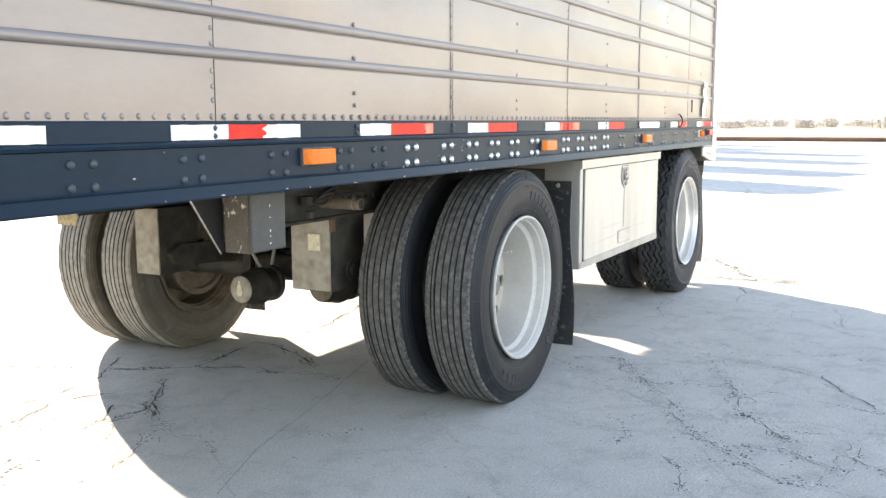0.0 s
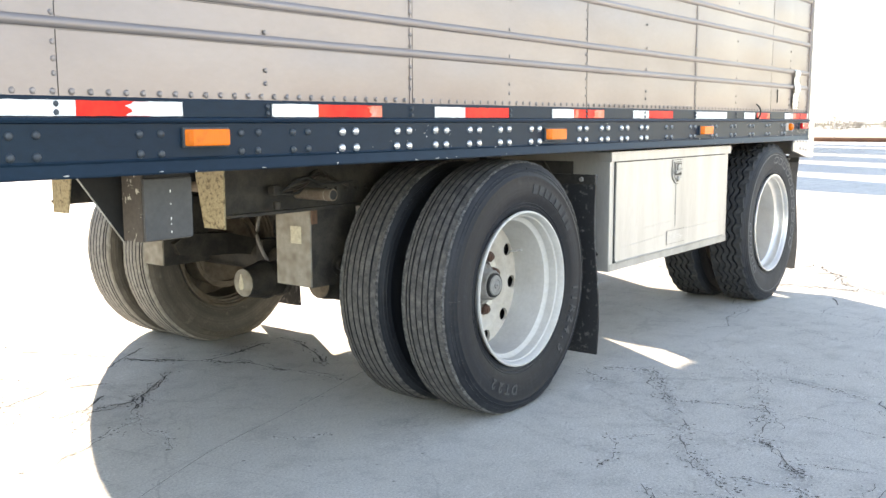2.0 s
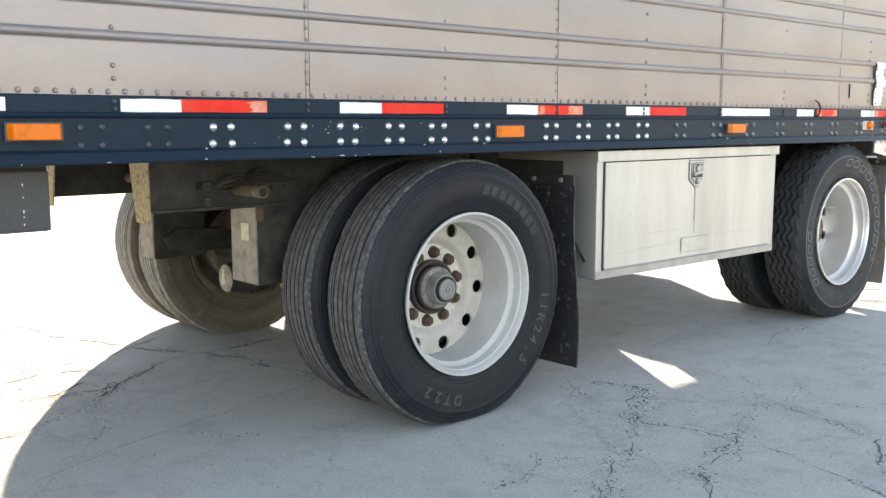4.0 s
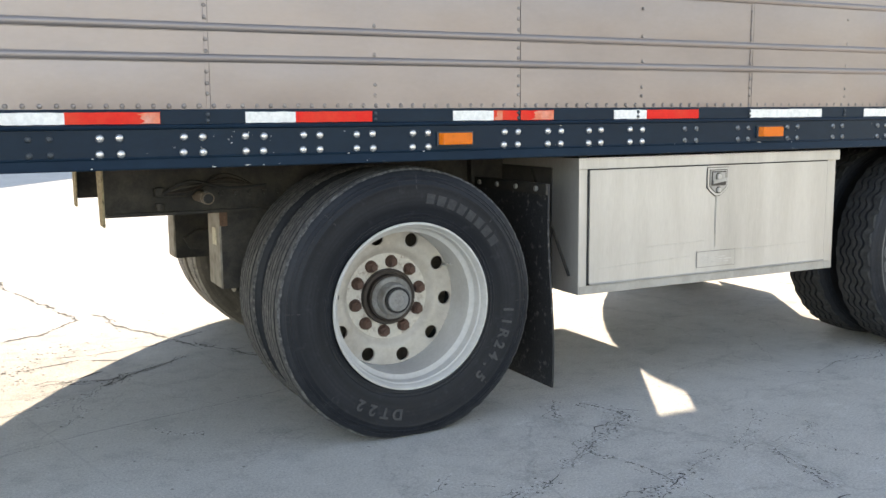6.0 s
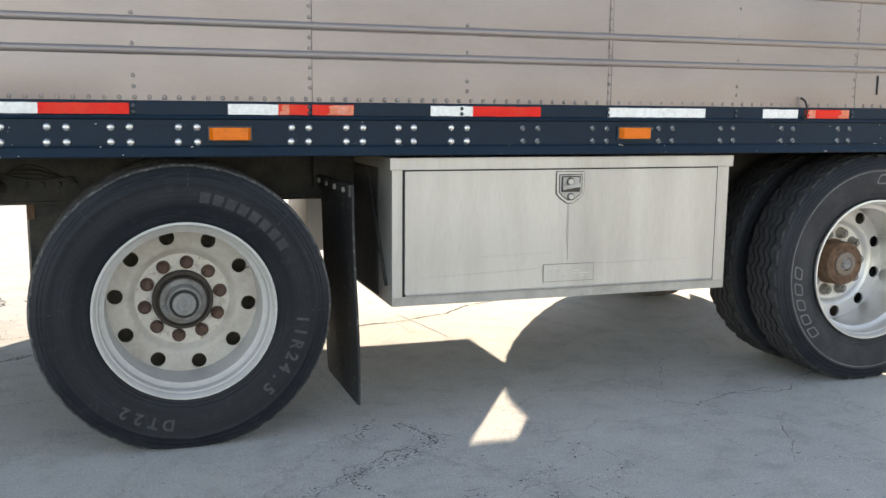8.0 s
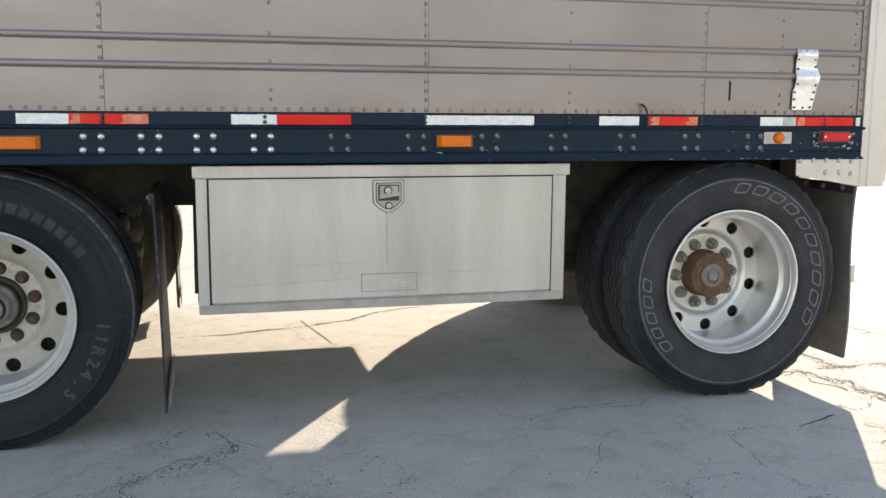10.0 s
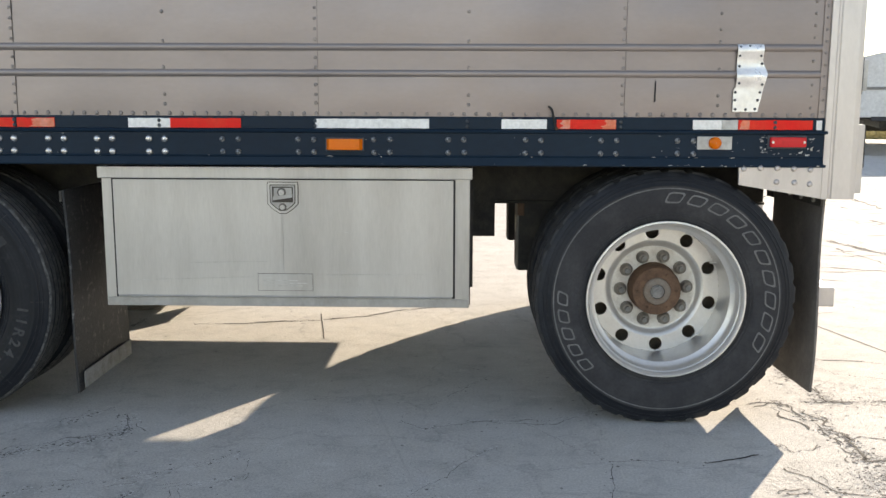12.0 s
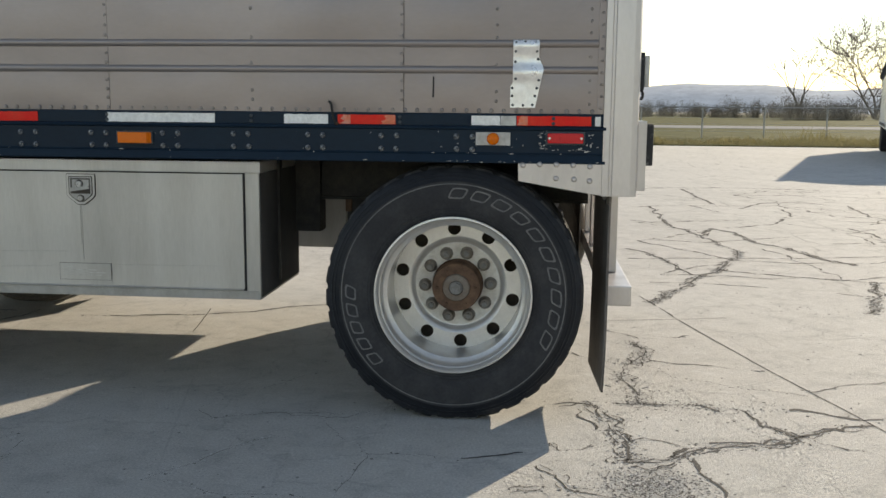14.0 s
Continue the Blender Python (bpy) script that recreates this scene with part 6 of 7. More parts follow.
# parked trailers of the yard row
def parked_trailer(name, label, w, L, z0, z1, slats, nose, unit):
    t = new(name)
    tagged(t, label, "trailer", group="trailers parked in a row")
    # local: nose at y 0, body towards +y, x across
    part("body", box(-w / 2, w / 2, 0, L, z0, z1), M_PAINTW, t, bevel=0.03)
    for sx in (-1, 1):
        x = sx * (w / 2 + 0.012)
        for k in range(slats):
            z = z0 + 0.12 + (z1 - z0 - 0.25) * k / max(1, slats - 1)
            part("slat", box(x - 0.012, x + 0.012, 0.03, L - 0.03, z - 0.028, z + 0.028), M_PAINTW, t)
        part("side_rail", box(x - 0.02, x + 0.02, 0.0, L, z0 - 0.10, z0 + 0.05), M_PAINTW, t)
        for k in range(7):
            part("marker_dot", cyl((x + sx * 0.02, 0.5 + k * L / 8, z0 - 0.02), (x + sx * 0.035, 0.5 + k * L / 8, z0 - 0.02), 0.05, None, 10), M_TARP, t)
        leg = part("landing_leg", box(sx * 0.9 - 0.06, sx * 0.9 + 0.06, 1.0, 1.12, 0.03, z0 - 0.1), M_GREYSTEEL, t)
        part("foot", box(sx * 0.9 - 0.14, sx * 0.9 + 0.14, 0.93, 1.19, 0.0, 0.035), M_GREYSTEEL, leg)
        for k in range(2):
            yc = L - 1.6 - 1.25 * k
            wh = part("wheel", lathe_y([(0.2, -0.05), (0.3, -0.13), (0.45, -0.15), (0.50, -0.12), (0.52, 0.0), (0.50, 0.12), (0.45, 0.15), (0.2, 0.1), (0.01, 0.05)], 36), M_RUBBER, t, smooth=True)
            wh.matrix_basis = pose(sx * (w / 2 - 0.16), yc, 0.515, 0, 0, 90 * sx)
            rm = part("rim", lathe_y([(0.01, -0.03), (0.16, -0.04), (0.29, -0.12), (0.31, -0.135)], 36), M_RIM_ALU, wh, smooth=True)
    part("frame", box(-0.5, 0.5, 0.4, L - 0.6, z0 - 0.28, z0 - 0.101), M_CHASSIS, t)
    part("axle_beam", box(-w / 2 + 0.3, w / 2 - 0.3, L - 2.95, L - 1.5, 0.42, 0.62), M_CHASSIS, t)
    if unit:
        u = part("cooling_unit", box(-0.95, 0.95, -0.42, -0.002, z0 + 1.35, z1 - 0.02), M_TARP, t, "dark refrigeration unit on the nose", bevel=0.05)
        part("grille", box(-0.7, 0.7, -0.435, -0.421, z0 + 1.7, z1 - 0.25), M_CHASSIS, u)
        part("nose_panel", box(-0.95, 0.95, -0.30, -0.002, z0 + 0.15, z0 + 1.33), M_PAINTW, t, bevel=0.04)
        for x in (-0.3, 0.35):
            part("vent", box(x - 0.1, x + 0.1, -0.312, -0.301, z0 + 0.55, z0 + 0.80), M_TARP, t)
    else:
        part("tarp_roll", cyl((-w / 2 - 0.02, 0.1, z1 + 0.06), (-w / 2 - 0.02, L, z1 + 0.06), 0.075, None, 14), M_TARP, t, "dark rolled tarpaulin", smooth=True)
        for k in range(14):
            part("tarp_bow", box(-w / 2 - 0.12, -w / 2 + 0.02, 0.3 + k * (L - 0.5) / 14, 0.38 + k * (L - 0.5) / 14, z1 - 0.02, z1 + 0.15), M_TARP, t)
        bm = bmesh.new()
        pts = [(-w / 2, z1 - 0.01), (-w / 4, z1 + 0.14), (0, z1 + 0.2), (w / 4, z1 + 0.14), (w / 2, z1 - 0.01)]
        a = [bm.verts.new((x, 0.0, z)) for x, z in pts]
        b = [bm.verts.new((x, L, z)) for x, z in pts]
        bm.faces.new(a)
        bm.faces.new(b[::-1])
        for j in range(5):
            bm.faces.new((a[j], b[j], b[(j + 1) % 5], a[(j + 1) % 5]))
        part("tarp", bm, M_PAINTW, t)
        part("nose_rib", box(-w / 2 + 0.06, w / 2 - 0.06, -0.03, -0.002, (z0 + z1) / 2 - 0.04, (z0 + z1) / 2 + 0.03), M_GREYSTEEL, t)
        part("nose_plate", box(-0.75, -0.3, -0.02, -0.002, z0 - 0.08, z0 + 0.02), M_TARP, t)
        part("nose_post", box(-w / 2 - 0.01, -w / 2 + 0.12, -0.04, -0.002, z0, z1), M_POST, t)
    return t


hop = parked_trailer("hopper_trailer", "white slatted grain trailer with dark rolled tarp, on landing legs", 2.5, 11.5, 0.98, 2.47, 13, 0, False)
hop.matrix_basis = pose(13.35, 20.5, 0, 0, 0, -18.5)
ree = parked_trailer("box_trailer", "white box trailer with dark cooling unit on its nose", 2.5, 14.0, 1.45, 4.0, 0, 0, True)
ree.matrix_basis = pose(38.7, 11.15, 0, 0, 0, -21)
# copies out of view, placed for the shadow bands they throw on the slab
for x, y in ((20.5, 10.6), (26.0, 10.6), (32.3, 10.8), (44.5, 15.0), (50.5, 15.4)):
    copy_thing(ree, pose(x, y, 0, 0, 0, -21))
copy_thing(ree, pose(3.2, 24.5, 0))  # unseen behind the near trailer, added to shade the slab there

# ---------------------------------------------------------------- cracks in the slab
crumbs, chips = bmesh.new(), bmesh.new()
crack_rng = random.Random(77)


def shard(bm, x, y, s):
    z = ground_height(x - 1.5, y) + 0.0012
    a = crack_rng.uniform(0, 6.28)
    top = bm.verts.new((x + s * 0.2, y, z + s * 0.16))
    ring = [bm.verts.new((x + s * crack_rng.uniform(0.5, 1.2) * math.cos(a + 1.57 * k), y + s * crack_rng.uniform(0.5, 1.2) * math.sin(a + 1.57 * k), z)) for k in range(4)]
    for k in range(4):
        bm.faces.new((ring[k], ring[(k + 1) % 4], top))


def crack(x0, y0, x1, y1, width, crumb, ragged):
    """A crack from one end to the other; width is in millimetres, crumb says how broken its edges are, ragged how far it strays."""
    a, b = Vector((x0, y0)), Vector((x1, y1))
    d = b - a
    length = d.length
    u = d / length
    nrm = Vector((-u.y, u.x))
    n = max(6, int(length / 0.018))
    seed = x0 * 13.1 + y0 * 7.7
    bm = bmesh.new()
    prev = None
    in_shade = a.x < 3.3 and a.y < 1.3  # trailer's shade: hairlines in a paler colour, pale crumbs, unlike past the tail
    stray = ragged * min(1.0, 0.55 + 0.5 * length)
    for i in range(n + 1):
        t = i / n
        s = t * length
        off = stray * min(1, 6 * min(t, 1 - t)) * (0.075 * noise.noise(Vector((s * 3.1, seed, 0))) + 0.022 * noise.noise(Vector((s * 11, seed, 3))) + 0.009 * noise.noise(Vector((s * 31, seed, 5))))
        p = a + u * s + nrm * off
        w = 0.0005 * width * ((0.85 if a.x < 1.2 else 0.36) if in_shade else 1.6 + 0.3 * max(0.0, a.y - 1.3)) * (max(0.10, 0.75 + 1.7 * noise.noise(Vector((s * 9, seed, 9)))) if ragged > 0.2 else 0.9)
        z = ground_height(p.x - 1.5, p.y) + 0.0018
        l, r = p + nrm * w, p - nrm * w * crack_rng.uniform(0.6, 1.3)
        cur = (bm.verts.new((l.x, l.y, z)), bm.verts.new((r.x, r.y, z)))
        if prev:
            bm.faces.new((prev[0], prev[1], cur[1], cur[0]))
        prev = cur
        if crumb and noise.noise(Vector((s * 5, seed, 21))) > -0.2:
            for _ in range(int(crumb * ((11 if a.x < 1.2 else 4) if in_shade else 9))):
                q = p + nrm * crack_rng.gauss(0, 0.008 + 0.016 * crumb) + u * crack_rng.uniform(-0.015, 0.015)
                shard(crumbs if crack_rng.random() < (0.30 if in_shade else 0.75) else chips, q.x, q.y, crack_rng.uniform(0.002, 0.0085) * (1.4 if q.y > 2.5 else 1.0))
    if crumb > 0.3:
        for side in range((1 if crumb < 0.55 else 2) if in_shade else 2 if crumb < 0.95 else 4):
            prev = None
            for i in range(n + 1):
                sd = i / n * length
                off = stray * 0.075 * noise.noise(Vector((sd * 3.1, seed, 0))) + (0.025 + 0.025 * crumb) * (0.6 * (side % 2 * 2 - 1) + 1.3 * noise.noise(Vector((sd * 6, seed, 31 + side))) + 0.7 * noise.noise(Vector((sd * 21, seed, 41 + side))))
                w = 0.0005 * width * (0.7 if in_shade else 1.3) * (noise.noise(Vector((sd * 7, seed, 51 + side))) + 0.12) * 2.2
                if w < 0.0006:
                    prev = None
                    continue
                p = a + u * sd + nrm * off
                z = ground_height(p.x - 1.5, p.y) + 0.0018
                l, r = p + nrm * w, p - nrm * w * crack_rng.uniform(0.6, 1.3)
                cur = (bm.verts.new((l.x, l.y, z)), bm.verts.new((r.x, r.y, z)))
                if prev:
                    bm.faces.new((prev[0], prev[1], cur[1], cur[0]))
                prev = cur
    part("crack", bm, M_CRACK_SHADED if in_shade else M_CREVICE, ground)


for c in (
    (4.97, 9.20, 4.92, 7.13, 10, 0.4, 1),
    (4.92, 7.13, 5.13, 6.14, 10, 0.4, 1),
    (5.13, 6.14, 5.28, 5.10, 10, 0.4, 1),
    (5.28, 5.10, 5.01, 4.25, 9, 1, 1),
    (5.01, 4.25, 4.71, 3.72, 9, 1, 1),
    (4.71, 3.72, 4.47, 3.12, 9, 1, 1),
    (4.47, 3.12, 4.19, 2.59, 9, 1, 1),
    (4.28, 5.12, 4.45, 4.80, 8, 0.4, 1),
    (4.45, 4.80, 4.65, 3.74, 8, 0.4, 1),
    (5.13, 6.14, 5.35, 6.79, 15, 0.6, 1),
    (5.35, 6.79, 5.54, 6.48, 15, 0.6, 1),
    (5.54, 6.48, 5.57, 5.71, 15, 0.6, 1),
    (5.57, 5.71, 5.81, 5.36, 15, 0.6, 1),
):
    crack(*c)
for c in (
    (5.81, 5.36, 5.93, 4.79, 15, 0.6, 1),
    (5.93, 4.79, 6.11, 4.39, 15, 0.6, 1),
    (5.53, 6.87, 6.15, 7.29, 10, 0.1, 1),
    (6.15, 7.29, 6.64, 8.44, 10, 0.1, 1),
    (6.64, 8.44, 6.66, 9.13, 10, 0.1, 1),
    (4.54, 7.46, 4.92, 7.19, 8, 0, 0.6),
    (5.05, 7.38, 5.92, 7.70, 8, 0, 0.6),
    (4.22, 4.50, 4.92, 4.61, 8, 0, 0.5),
    (4.92, 4.61, 5.77, 4.73, 8, 0, 0.5),
    (5.77, 4.73, 6.55, 4.95, 8, 0, 0.5),
    (4.82, 4.05, 5.42, 3.77, 9, 0.2, 1),
    (5.42, 3.77, 5.72, 3.64, 9, 0.2, 1),
    (5.72, 3.64, 6.16, 3.83, 9, 0.2, 1),
):
    crack(*c)
for c in (
    (4.28, 3.36, 4.70, 3.38, 6, 0, 0.7),
    (4.70, 3.38, 5.12, 3.25, 6, 0, 0.7),
    (6.00, 3.61, 5.70, 2.73, 9, 1, 1),
    (5.70, 2.73, 5.55, 2.42, 9, 1, 1),
    (5.56, 3.10, 5.78, 3.01, 8, 0.3, 1),
    (4.14, 2.82, 4.30, 2.09, 5, 0.1, 0.6),
    (4.30, 2.07, 4.58, 0.96, 5, 0, 0.08),
    (4.58, 0.96, 4.78, 0.27, 5, 0, 0.08),
    (4.78, 0.27, 4.83, 0.09, 5, 0, 0.08),
    (3.81, 1.99, 4.30, 2.09, 4, 0, 0.1),
    (4.30, 2.09, 4.61, 2.18, 4, 0, 0.1),
    (5.83, 12.15, 5.89, 9.60, 12, 0, 1),
    (5.34, 12.28, 6.79, 12.58, 12, 0, 0.8),
):
    crack(*c)
for c in (
    (6.79, 12.58, 8.13, 12.39, 12, 0, 0.8),
    (6.14, 9.04, 6.63, 9.90, 12, 0, 1),
    (6.63, 9.90, 7.25, 10.18, 12, 0, 1),
    (7.25, 10.18, 7.49, 9.65, 12, 0, 1),
    (7.73, 9.70, 7.55, 8.28, 12, 0.1, 1),
    (7.55, 8.28, 7.63, 7.99, 12, 0.1, 1),
    (6.89, 7.04, 6.96, 6.71, 12, 0.1, 1),
    (6.96, 6.71, 6.98, 6.13, 12, 0.1, 1),
    (6.31, 5.74, 6.90, 5.92, 10, 0, 0.6),
    (4.62, 5.76, 5.10, 5.63, 8, 0, 0.7),
    (5.10, 5.63, 5.73, 6.02, 8, 0, 0.7),
    (5.73, 6.02, 6.26, 6.32, 8, 0, 0.7),
    (3.61, 1.19, 3.88, 0.99, 6, 0.3, 1),
):
    crack(*c)
for c in (
    (3.88, 0.99, 4.01, 1.09, 6, 0.3, 1),
    (4.01, 1.09, 4.31, 1.02, 6, 0.3, 1),
    (4.31, 1.02, 4.56, 0.96, 6, 0.3, 1),
    (3.79, 1.81, 4.00, 1.55, 5, 0.3, 1),
    (4.00, 1.55, 4.28, 1.66, 5, 0.3, 1),
    (3.96, 1.48, 4.00, 1.24, 5, 1.3, 1),
    (4.00, 1.24, 3.88, 0.97, 5, 1.3, 1),
    (3.88, 0.97, 3.84, 0.69, 5, 1.3, 1),
    (3.84, 0.69, 3.87, 0.34, 5, 1.3, 1),
    (3.99, 0.96, 4.08, 0.77, 4, 0.3, 1),
    (4.08, 0.77, 4.42, 0.63, 4, 0.3, 1),
    (4.42, 0.63, 4.65, 0.55, 4, 0.3, 1),
    (4.67, 0.61, 4.83, 0.72, 6, 0.1, 1),
):
    crack(*c)
for c in (
    (4.83, 0.72, 5.09, 0.83, 6, 0.1, 1),
    (3.47, 0.28, 3.60, 0.32, 5, 1.4, 1),
    (3.60, 0.32, 3.69, 0.27, 5, 1.4, 1),
    (3.69, 0.27, 3.72, -0.01, 5, 1.4, 1),
    (3.72, -0.01, 3.75, -0.37, 5, 1.4, 1),
    (3.77, 0.34, 3.89, 0.34, 6, 0.9, 1),
    (3.89, 0.34, 4.14, 0.36, 6, 0.9, 1),
    (4.14, 0.36, 4.21, 0.27, 6, 0.9, 1),
    (4.26, 0.36, 4.32, 0.30, 8, 0.5, 1),
    (4.32, 0.30, 4.34, 0.10, 8, 0.5, 1),
    (4.34, 0.10, 4.44, -0.04, 8, 0.5, 1),
    (4.44, -0.04, 4.66, 0.10, 8, 0.5, 1),
    (4.66, 0.10, 4.81, 0.16, 8, 0.5, 1),
):
    crack(*c)
for c in (
    (4.51, 0.33, 4.65, 0.30, 12, 0.2, 0.6),
    (4.65, 0.30, 4.77, 0.23, 12, 0.2, 0.6),
    (4.77, 0.23, 4.90, 0.28, 12, 0.2, 0.6),
    (3.75, -0.37, 3.92, -0.32, 7, 1.1, 1),
    (3.92, -0.32, 4.11, -0.18, 7, 1.1, 1),
    (4.11, -0.18, 4.39, -0.09, 7, 1.1, 1),
    (4.39, -0.09, 4.45, -0.04, 7, 1.1, 1),
    (4.00, -0.30, 4.00, -0.44, 9, 0.2, 1),
    (4.00, -0.44, 4.05, -0.65, 9, 0.2, 1),
    (4.51, -0.04, 4.61, -0.14, 7, 0.1, 1),
    (4.61, -0.14, 4.72, -0.20, 7, 0.1, 1),
    (3.47, -0.20, 3.53, -0.27, 4, 0.4, 1),
    (3.53, -0.27, 3.64, -0.21, 4, 0.4, 1),
):
    crack(*c)
for c in (
    (3.75, -0.16, 3.87, -0.11, 4, 0.2, 1),
    (3.87, -0.11, 4.01, -0.21, 4, 0.2, 1),
    (3.42, -0.44, 3.49, -0.52, 4, 0.9, 1),
    (3.49, -0.52, 3.52, -0.63, 4, 0.9, 1),
    (3.52, -0.63, 3.70, -0.68, 4, 0.9, 1),
    (3.33, -0.68, 3.44, -0.65, 4, 0.4, 1),
    (0.63, 1.71, 1.00, 1.77, 8, 0.3, 0.7),
    (1.00, 1.77, 1.33, 1.83, 8, 0.3, 0.7),
    (1.33, 1.83, 1.64, 1.94, 8, 0.3, 0.7),
    (1.64, 1.94, 1.91, 2.17, 8, 0.3, 0.7),
    (1.91, 2.17, 2.23, 2.28, 8, 0.3, 0.7),
    (1.46, 1.39, 1.35, 2.01, 4, 0, 0.1),
    (1.80, 3.66, 2.01, 3.40, 8, 0.6, 1),
):
    crack(*c)
for c in (
    (2.01, 3.40, 2.20, 2.76, 8, 0.6, 1),
    (-1.20, 3.96, -0.95, 2.95, 6, 0.3, 1),
    (-0.95, 2.95, -1.19, 2.59, 6, 0.3, 1),
    (-1.19, 2.59, -1.37, 2.54, 6, 0.3, 1),
    (-0.85, 3.09, -0.62, 2.40, 6, 0.3, 1),
    (-0.62, 2.40, -0.43, 1.89, 6, 0.3, 1),
    (-1.34, 1.82, -1.08, 1.89, 6, 0.3, 1),
    (-1.08, 1.89, -0.82, 1.76, 6, 0.3, 1),
    (-1.32, 1.25, -1.16, 1.40, 5, 0.2, 1),
    (-1.16, 1.40, -0.96, 1.61, 5, 0.2, 1),
    (-1.46, 5.29, -1.20, 3.96, 6, 0.2, 1),
    (-1.23, 2.02, -0.97, 1.97, 4, 0.2, 1),
    (-0.97, 1.97, -0.65, 2.03, 4, 0.2, 1),
):
    crack(*c)
for c in (
    (-0.65, 2.03, -0.31, 2.25, 4, 0.2, 1),
    (-1.28, 1.51, -1.14, 1.49, 4, 0.5, 1),
    (-1.14, 1.49, -0.91, 1.44, 4, 0.5, 1),
    (-0.91, 1.44, -0.68, 1.61, 4, 0.5, 1),
    (-0.68, 1.61, -0.53, 1.71, 4, 0.5, 1),
    (-1.67, 1.01, -1.50, 1.03, 5, 0.6, 1),
    (-1.50, 1.03, -1.21, 1.16, 5, 0.6, 1),
    (-1.21, 1.16, -1.04, 1.19, 5, 0.6, 1),
    (-1.04, 1.19, -0.98, 1.34, 4, 0.8, 1),
    (-0.98, 1.34, -0.80, 1.54, 4, 0.8, 1),
    (-1.09, 1.15, -1.11, 0.97, 3, 0.4, 1),
    (-1.11, 0.97, -1.20, 0.79, 3, 0.4, 1),
    (-0.52, 2.09, -0.36, 1.85, 4, 0.6, 1),
):
    crack(*c)
for c in (
    (-0.36, 1.85, -0.18, 1.55, 4, 0.6, 1),
    (-0.18, 1.55, -0.17, 1.28, 4, 0.6, 1),
    (-0.17, 1.28, -0.14, 0.95, 4, 0.6, 1),
    (-0.29, 1.75, -0.01, 1.78, 5, 0.8, 1),
    (-0.01, 1.78, 0.15, 1.79, 5, 0.8, 1),
    (0.30, 1.84, 0.19, 1.48, 5, 0.6, 1),
    (0.19, 1.48, 0.02, 1.20, 5, 0.6, 1),
    (0.22, 1.02, -0.52, 0.81, 3, 0, 0.08),
    (-0.52, 0.81, -1.14, 0.66, 3, 0, 0.08),
    (-1.14, 0.66, -1.54, 0.50, 3, 0, 0.08),
    (-0.88, 0.59, -0.81, 0.49, 3, 0.4, 1),
    (-0.81, 0.49, -0.71, 0.45, 3, 0.4, 1),
    (2.36, 0.67, 2.12, 0.26, 5, 0.3, 1),
):
    crack(*c)
for c in (
    (2.12, 0.26, 1.99, 0.03, 5, 0.3, 1),
    (1.99, 0.03, 2.09, -0.09, 5, 0.3, 1),
    (2.97, 0.21, 2.67, 0.06, 6, 0.6, 1),
    (2.67, 0.06, 2.08, -0.07, 6, 0.6, 1),
    (2.50, 0.02, 2.80, -0.42, 5, 0.3, 1),
    (2.80, -0.42, 2.75, -0.76, 5, 0.3, 1),
    (2.75, -0.76, 2.87, -1.34, 5, 0.3, 1),
    (2.47, -0.22, 2.26, -0.41, 5, 0.3, 1),
    (2.26, -0.41, 2.07, -0.72, 5, 0.3, 1),
    (2.07, -0.72, 2.66, -0.81, 5, 0.3, 1),
    (2.43, -0.83, 2.27, -1.00, 5, 0.3, 1),
    (2.27, -1.00, 2.02, -1.18, 5, 0.3, 1),
    (2.02, -1.18, 2.01, -1.39, 5, 0.3, 1),
):
    crack(*c)
for c in (
    (3.37, -0.31, 3.15, -0.40, 7, 0.3, 1),
    (3.15, -0.40, 2.79, -0.40, 7, 0.3, 1),
    (2.79, -1.04, 2.42, -1.11, 6, 0.5, 1),
    (2.42, -1.11, 2.06, -1.18, 6, 0.5, 1),
    (0.73, 0.16, 0.61, -0.04, 3, 0.5, 1),
    (0.82, 0.07, 0.90, -0.16, 4, 1.1, 1),
    (0.90, -0.16, 0.36, -0.49, 4, 1.1, 1),
    (0.36, -0.49, -0.01, -0.70, 4, 1.1, 1),
    (-0.01, -0.70, -0.25, -0.90, 4, 1.1, 1),
    (-0.25, -0.90, -0.53, -1.18, 4, 1.1, 1),
    (0.50, -0.42, 0.58, -0.65, 3, 0.4, 1),
    (0.58, -0.65, 0.57, -0.81, 3, 0.4, 1),
    (1.38, -0.34, 1.21, -0.51, 4, 1.1, 1),
):
    crack(*c)
for c in (
    (1.21, -0.51, 0.66, -0.77, 4, 1.1, 1),
    (0.66, -0.77, 0.19, -0.91, 4, 1.1, 1),
    (0.19, -0.91, -0.10, -1.13, 4, 1.1, 1),
    (1.45, -0.39, 1.45, -0.61, 4, 0.6, 1),
    (1.45, -0.61, 1.12, -0.73, 4, 0.6, 1),
    (1.12, -0.73, 1.03, -1.08, 4, 0.6, 1),
    (0.57, -0.81, 0.58, -1.06, 4, 0.3, 1),
    (0.58, -1.06, 0.48, -1.46, 4, 0.3, 1),
    (1.02, -1.15, 0.75, -1.26, 6, 0.4, 0.8),
    (0.75, -1.26, 0.48, -1.46, 6, 0.4, 0.8),
    (1.27, -0.70, 1.37, -0.95, 4, 0.5, 1),
    (1.37, -0.95, 1.71, -1.40, 4, 0.5, 1),
    (1.76, -0.99, 1.55, -1.16, 4, 0.7, 1),
):
    crack(*c)
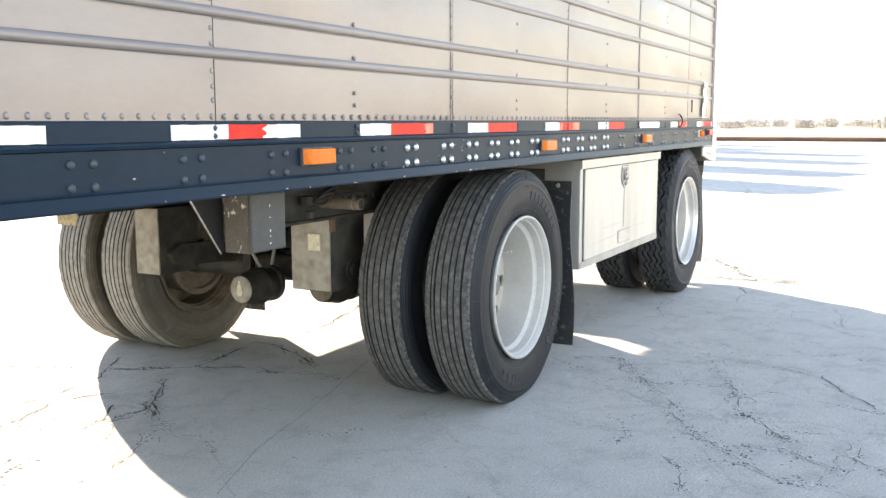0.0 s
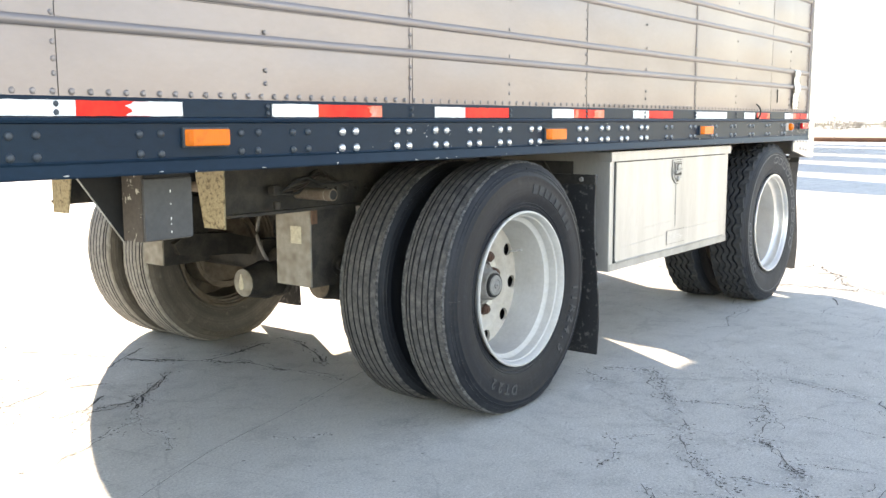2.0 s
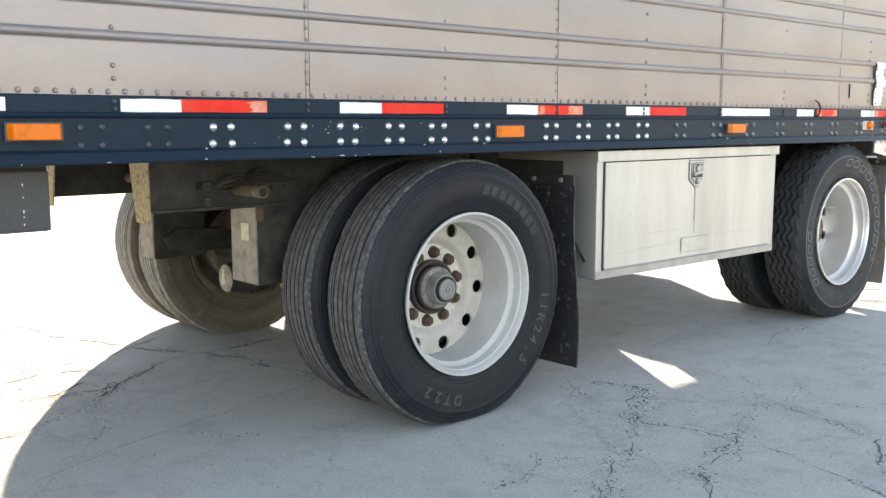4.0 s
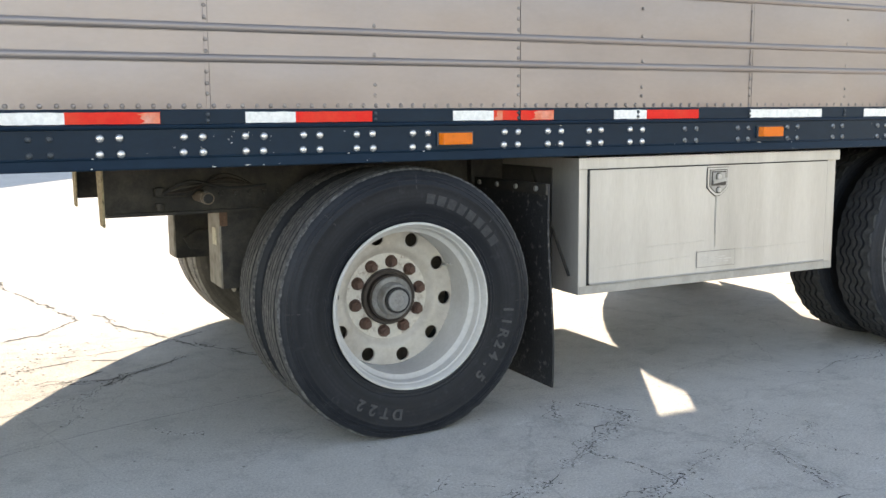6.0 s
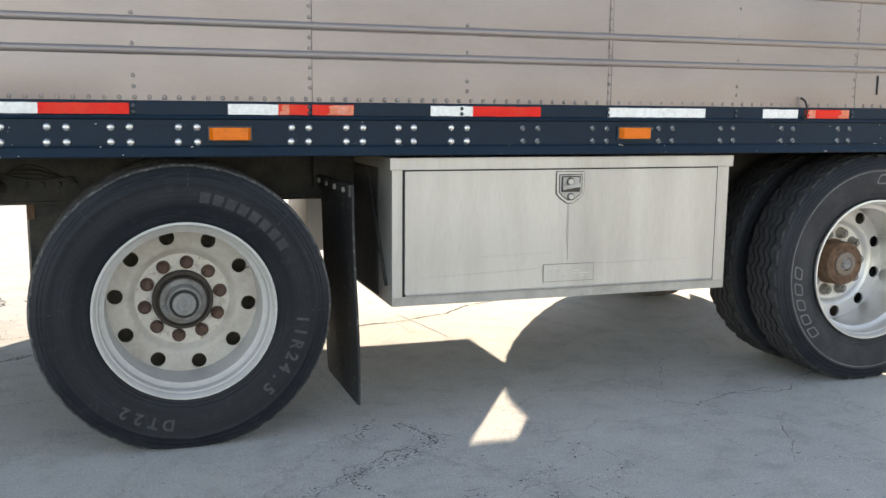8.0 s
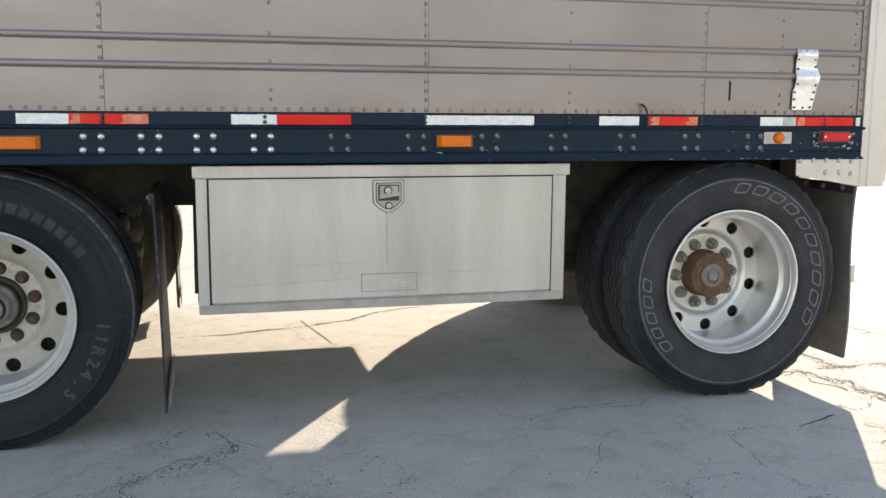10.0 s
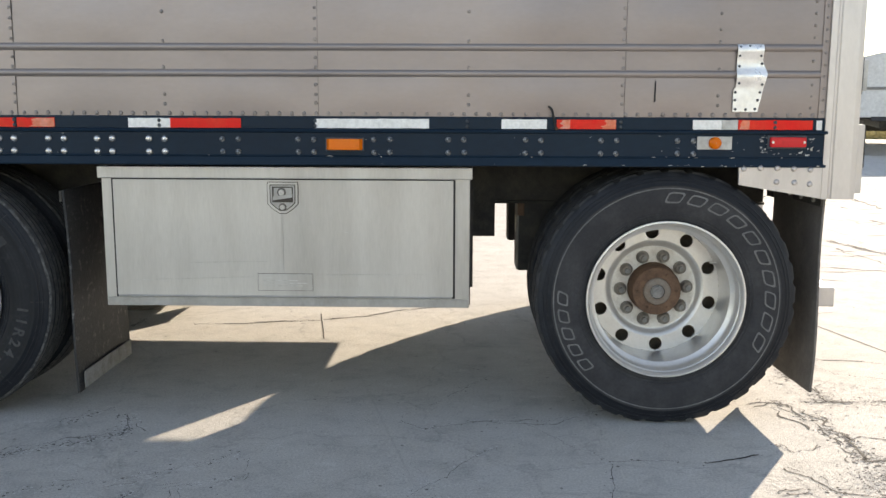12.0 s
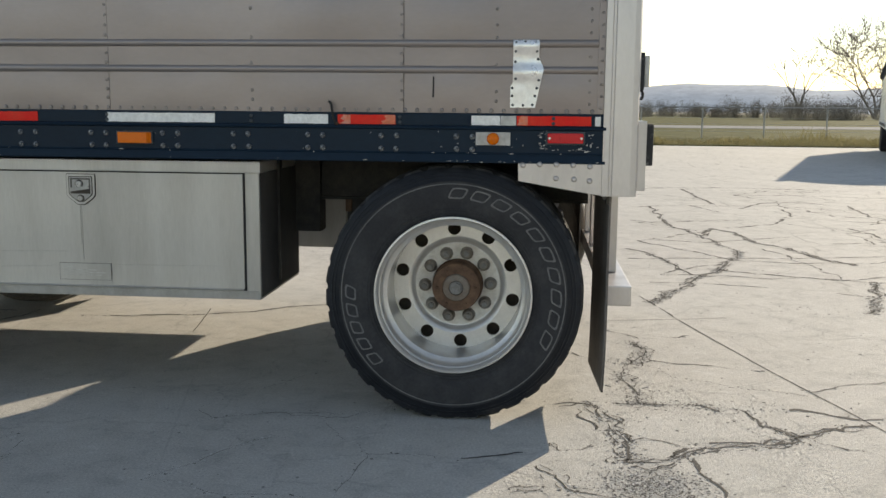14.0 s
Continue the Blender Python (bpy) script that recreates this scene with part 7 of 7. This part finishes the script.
for c in (
    (1.55, -1.16, 1.35, -1.42, 4, 0.7, 1),
    (-0.21, -0.98, -0.19, -1.17, 3, 1.1, 1),
    (-0.19, -1.17, -0.30, -1.34, 3, 1.1, 1),
    (-0.30, -1.34, -0.50, -1.31, 3, 1.1, 1),
    (-0.50, -1.31, -0.50, -1.19, 3, 1.1, 1),
    (0.07, -1.38, -0.13, -1.40, 4, 0.5, 1),
    (-0.13, -1.40, -0.27, -1.50, 4, 0.5, 1),
    (-0.15, -1.37, -0.30, -1.34, 3, 0.8, 1),
    (-0.03, -0.41, -0.15, -0.49, 3, 0.3, 1),
    (-0.15, -0.49, -0.30, -0.55, 3, 0.3, 1),
    (-0.30, -0.55, -0.43, -0.56, 3, 0.3, 1),
    (-0.10, -0.47, 0.03, -0.56, 3, 0.4, 1),
    (-0.46, -0.74, -0.53, -0.82, 4, 0.6, 1),
):
    crack(*c)
for c in (
    (-0.53, -0.82, -0.77, -0.88, 4, 0.6, 1),
    (-0.50, -0.83, -0.41, -1.00, 3, 0.3, 1),
    (-0.41, -1.00, -0.54, -1.16, 3, 0.3, 1),
    (0.06, -1.13, 0.12, -1.34, 3, 0.1, 0.8),
):
    crack(*c)
# a looser web of cracks in the yard past the tail
web = random.Random(21)
nodes_ = {(i, j): (4.6 + 0.95 * i + web.uniform(-0.3, 0.3) + 0.45 * (j % 2), 3.6 + 0.95 * j + web.uniform(-0.3, 0.3)) for i in range(9) for j in range(10)}
for (i, j), p in nodes_.items():
    for q in ((i + 1, j), (i, j + 1)):
        if q in nodes_ and web.random() < (0.62 if q[1] == j else 0.45):
            crack(*p, *nodes_[q], web.uniform(4, 9), web.choice((0, 0, 0.2)), 1.2)
# dark crumbs strewn on the sunny slab
for cx, cy, sp, n_ in ((-1.35, 1.85, 0.12, 70), (-1.1, 2.2, 0.16, 40), (-0.5, 2.6, 0.3, 40), (-1.7, 1.35, 0.08, 40), (4.4, 0.3, 0.4, 60), (5.2, 2.4, 0.5, 50), (4.6, 4.0, 0.5, 60)):
    for k in range(n_):
        shard(crumbs, crack_rng.gauss(cx, sp), crack_rng.gauss(cy, sp * 0.6), crack_rng.uniform(0.003, 0.012))
for k in range(2200):
    shard(crumbs if k % 3 else chips, crack_rng.gauss(3.81, 0.10), crack_rng.gauss(-0.58, 0.085), crack_rng.uniform(0.0015, 0.006))
tagged(part("crumbs", crumbs, M_CRUMB), "dark crumbled concrete along the cracks", "rubble", kind="stuff")
tagged(part("concrete_chips", chips, M_CHIP), "pale concrete chips along the cracks", "rubble", kind="stuff")

# loose grit on the slab
rng = random.Random(9)
bm = bmesh.new()
HEAPS = ((3.83, -0.55, 0.12), (3.88, 1.05, 0.10), (3.85, 0.6, 0.09), (3.76, 0.15, 0.08), (4.35, 0.32, 0.08), (0.49, -0.42, 0.13), (0.15, -0.96, 0.12), (0.0, -1.1, 0.12), (-1.46, 1.57, 0.12), (0.96, -0.66, 0.14), (2.14, -0.59, 0.1))
for k in range(9000):
    x, y = rng.uniform(-4, 8), rng.uniform(-2.6, 5.5)
    c = noise.noise(Vector((x * 0.9, y * 0.9, 4.0)))
    if rng.random() > 0.25 + 1.1 * max(0, c):
        continue
    s = 0.0022 + 0.0050 * rng.random() ** 3
    if k % 3 == 0:
        cx, cy, sp = rng.choice(HEAPS)
        x, y, s = rng.gauss(cx, sp), rng.gauss(cy, sp * 0.7), 0.002 + 0.004 * rng.random() ** 3
    z = ground_height(x - 1.5, y) + s * 0.4
    vs = [bm.verts.new((x + s * rng.uniform(0.6, 1.3) * a, y + s * rng.uniform(0.6, 1.3) * b, z + s * c2)) for a, b, c2 in ((-1, -0.6, -0.4), (1, -0.6, -0.4), (0, 1, -0.4), (0.1, 0.1, 0.25))]
    for f in ((0, 1, 3), (1, 2, 3), (2, 0, 3), (0, 2, 1)):
        bm.faces.new([vs[i] for i in f])
tagged(part("gravel", bm, M_STONE), "scattered loose grit on the cracked concrete", "gravel", kind="stuff")
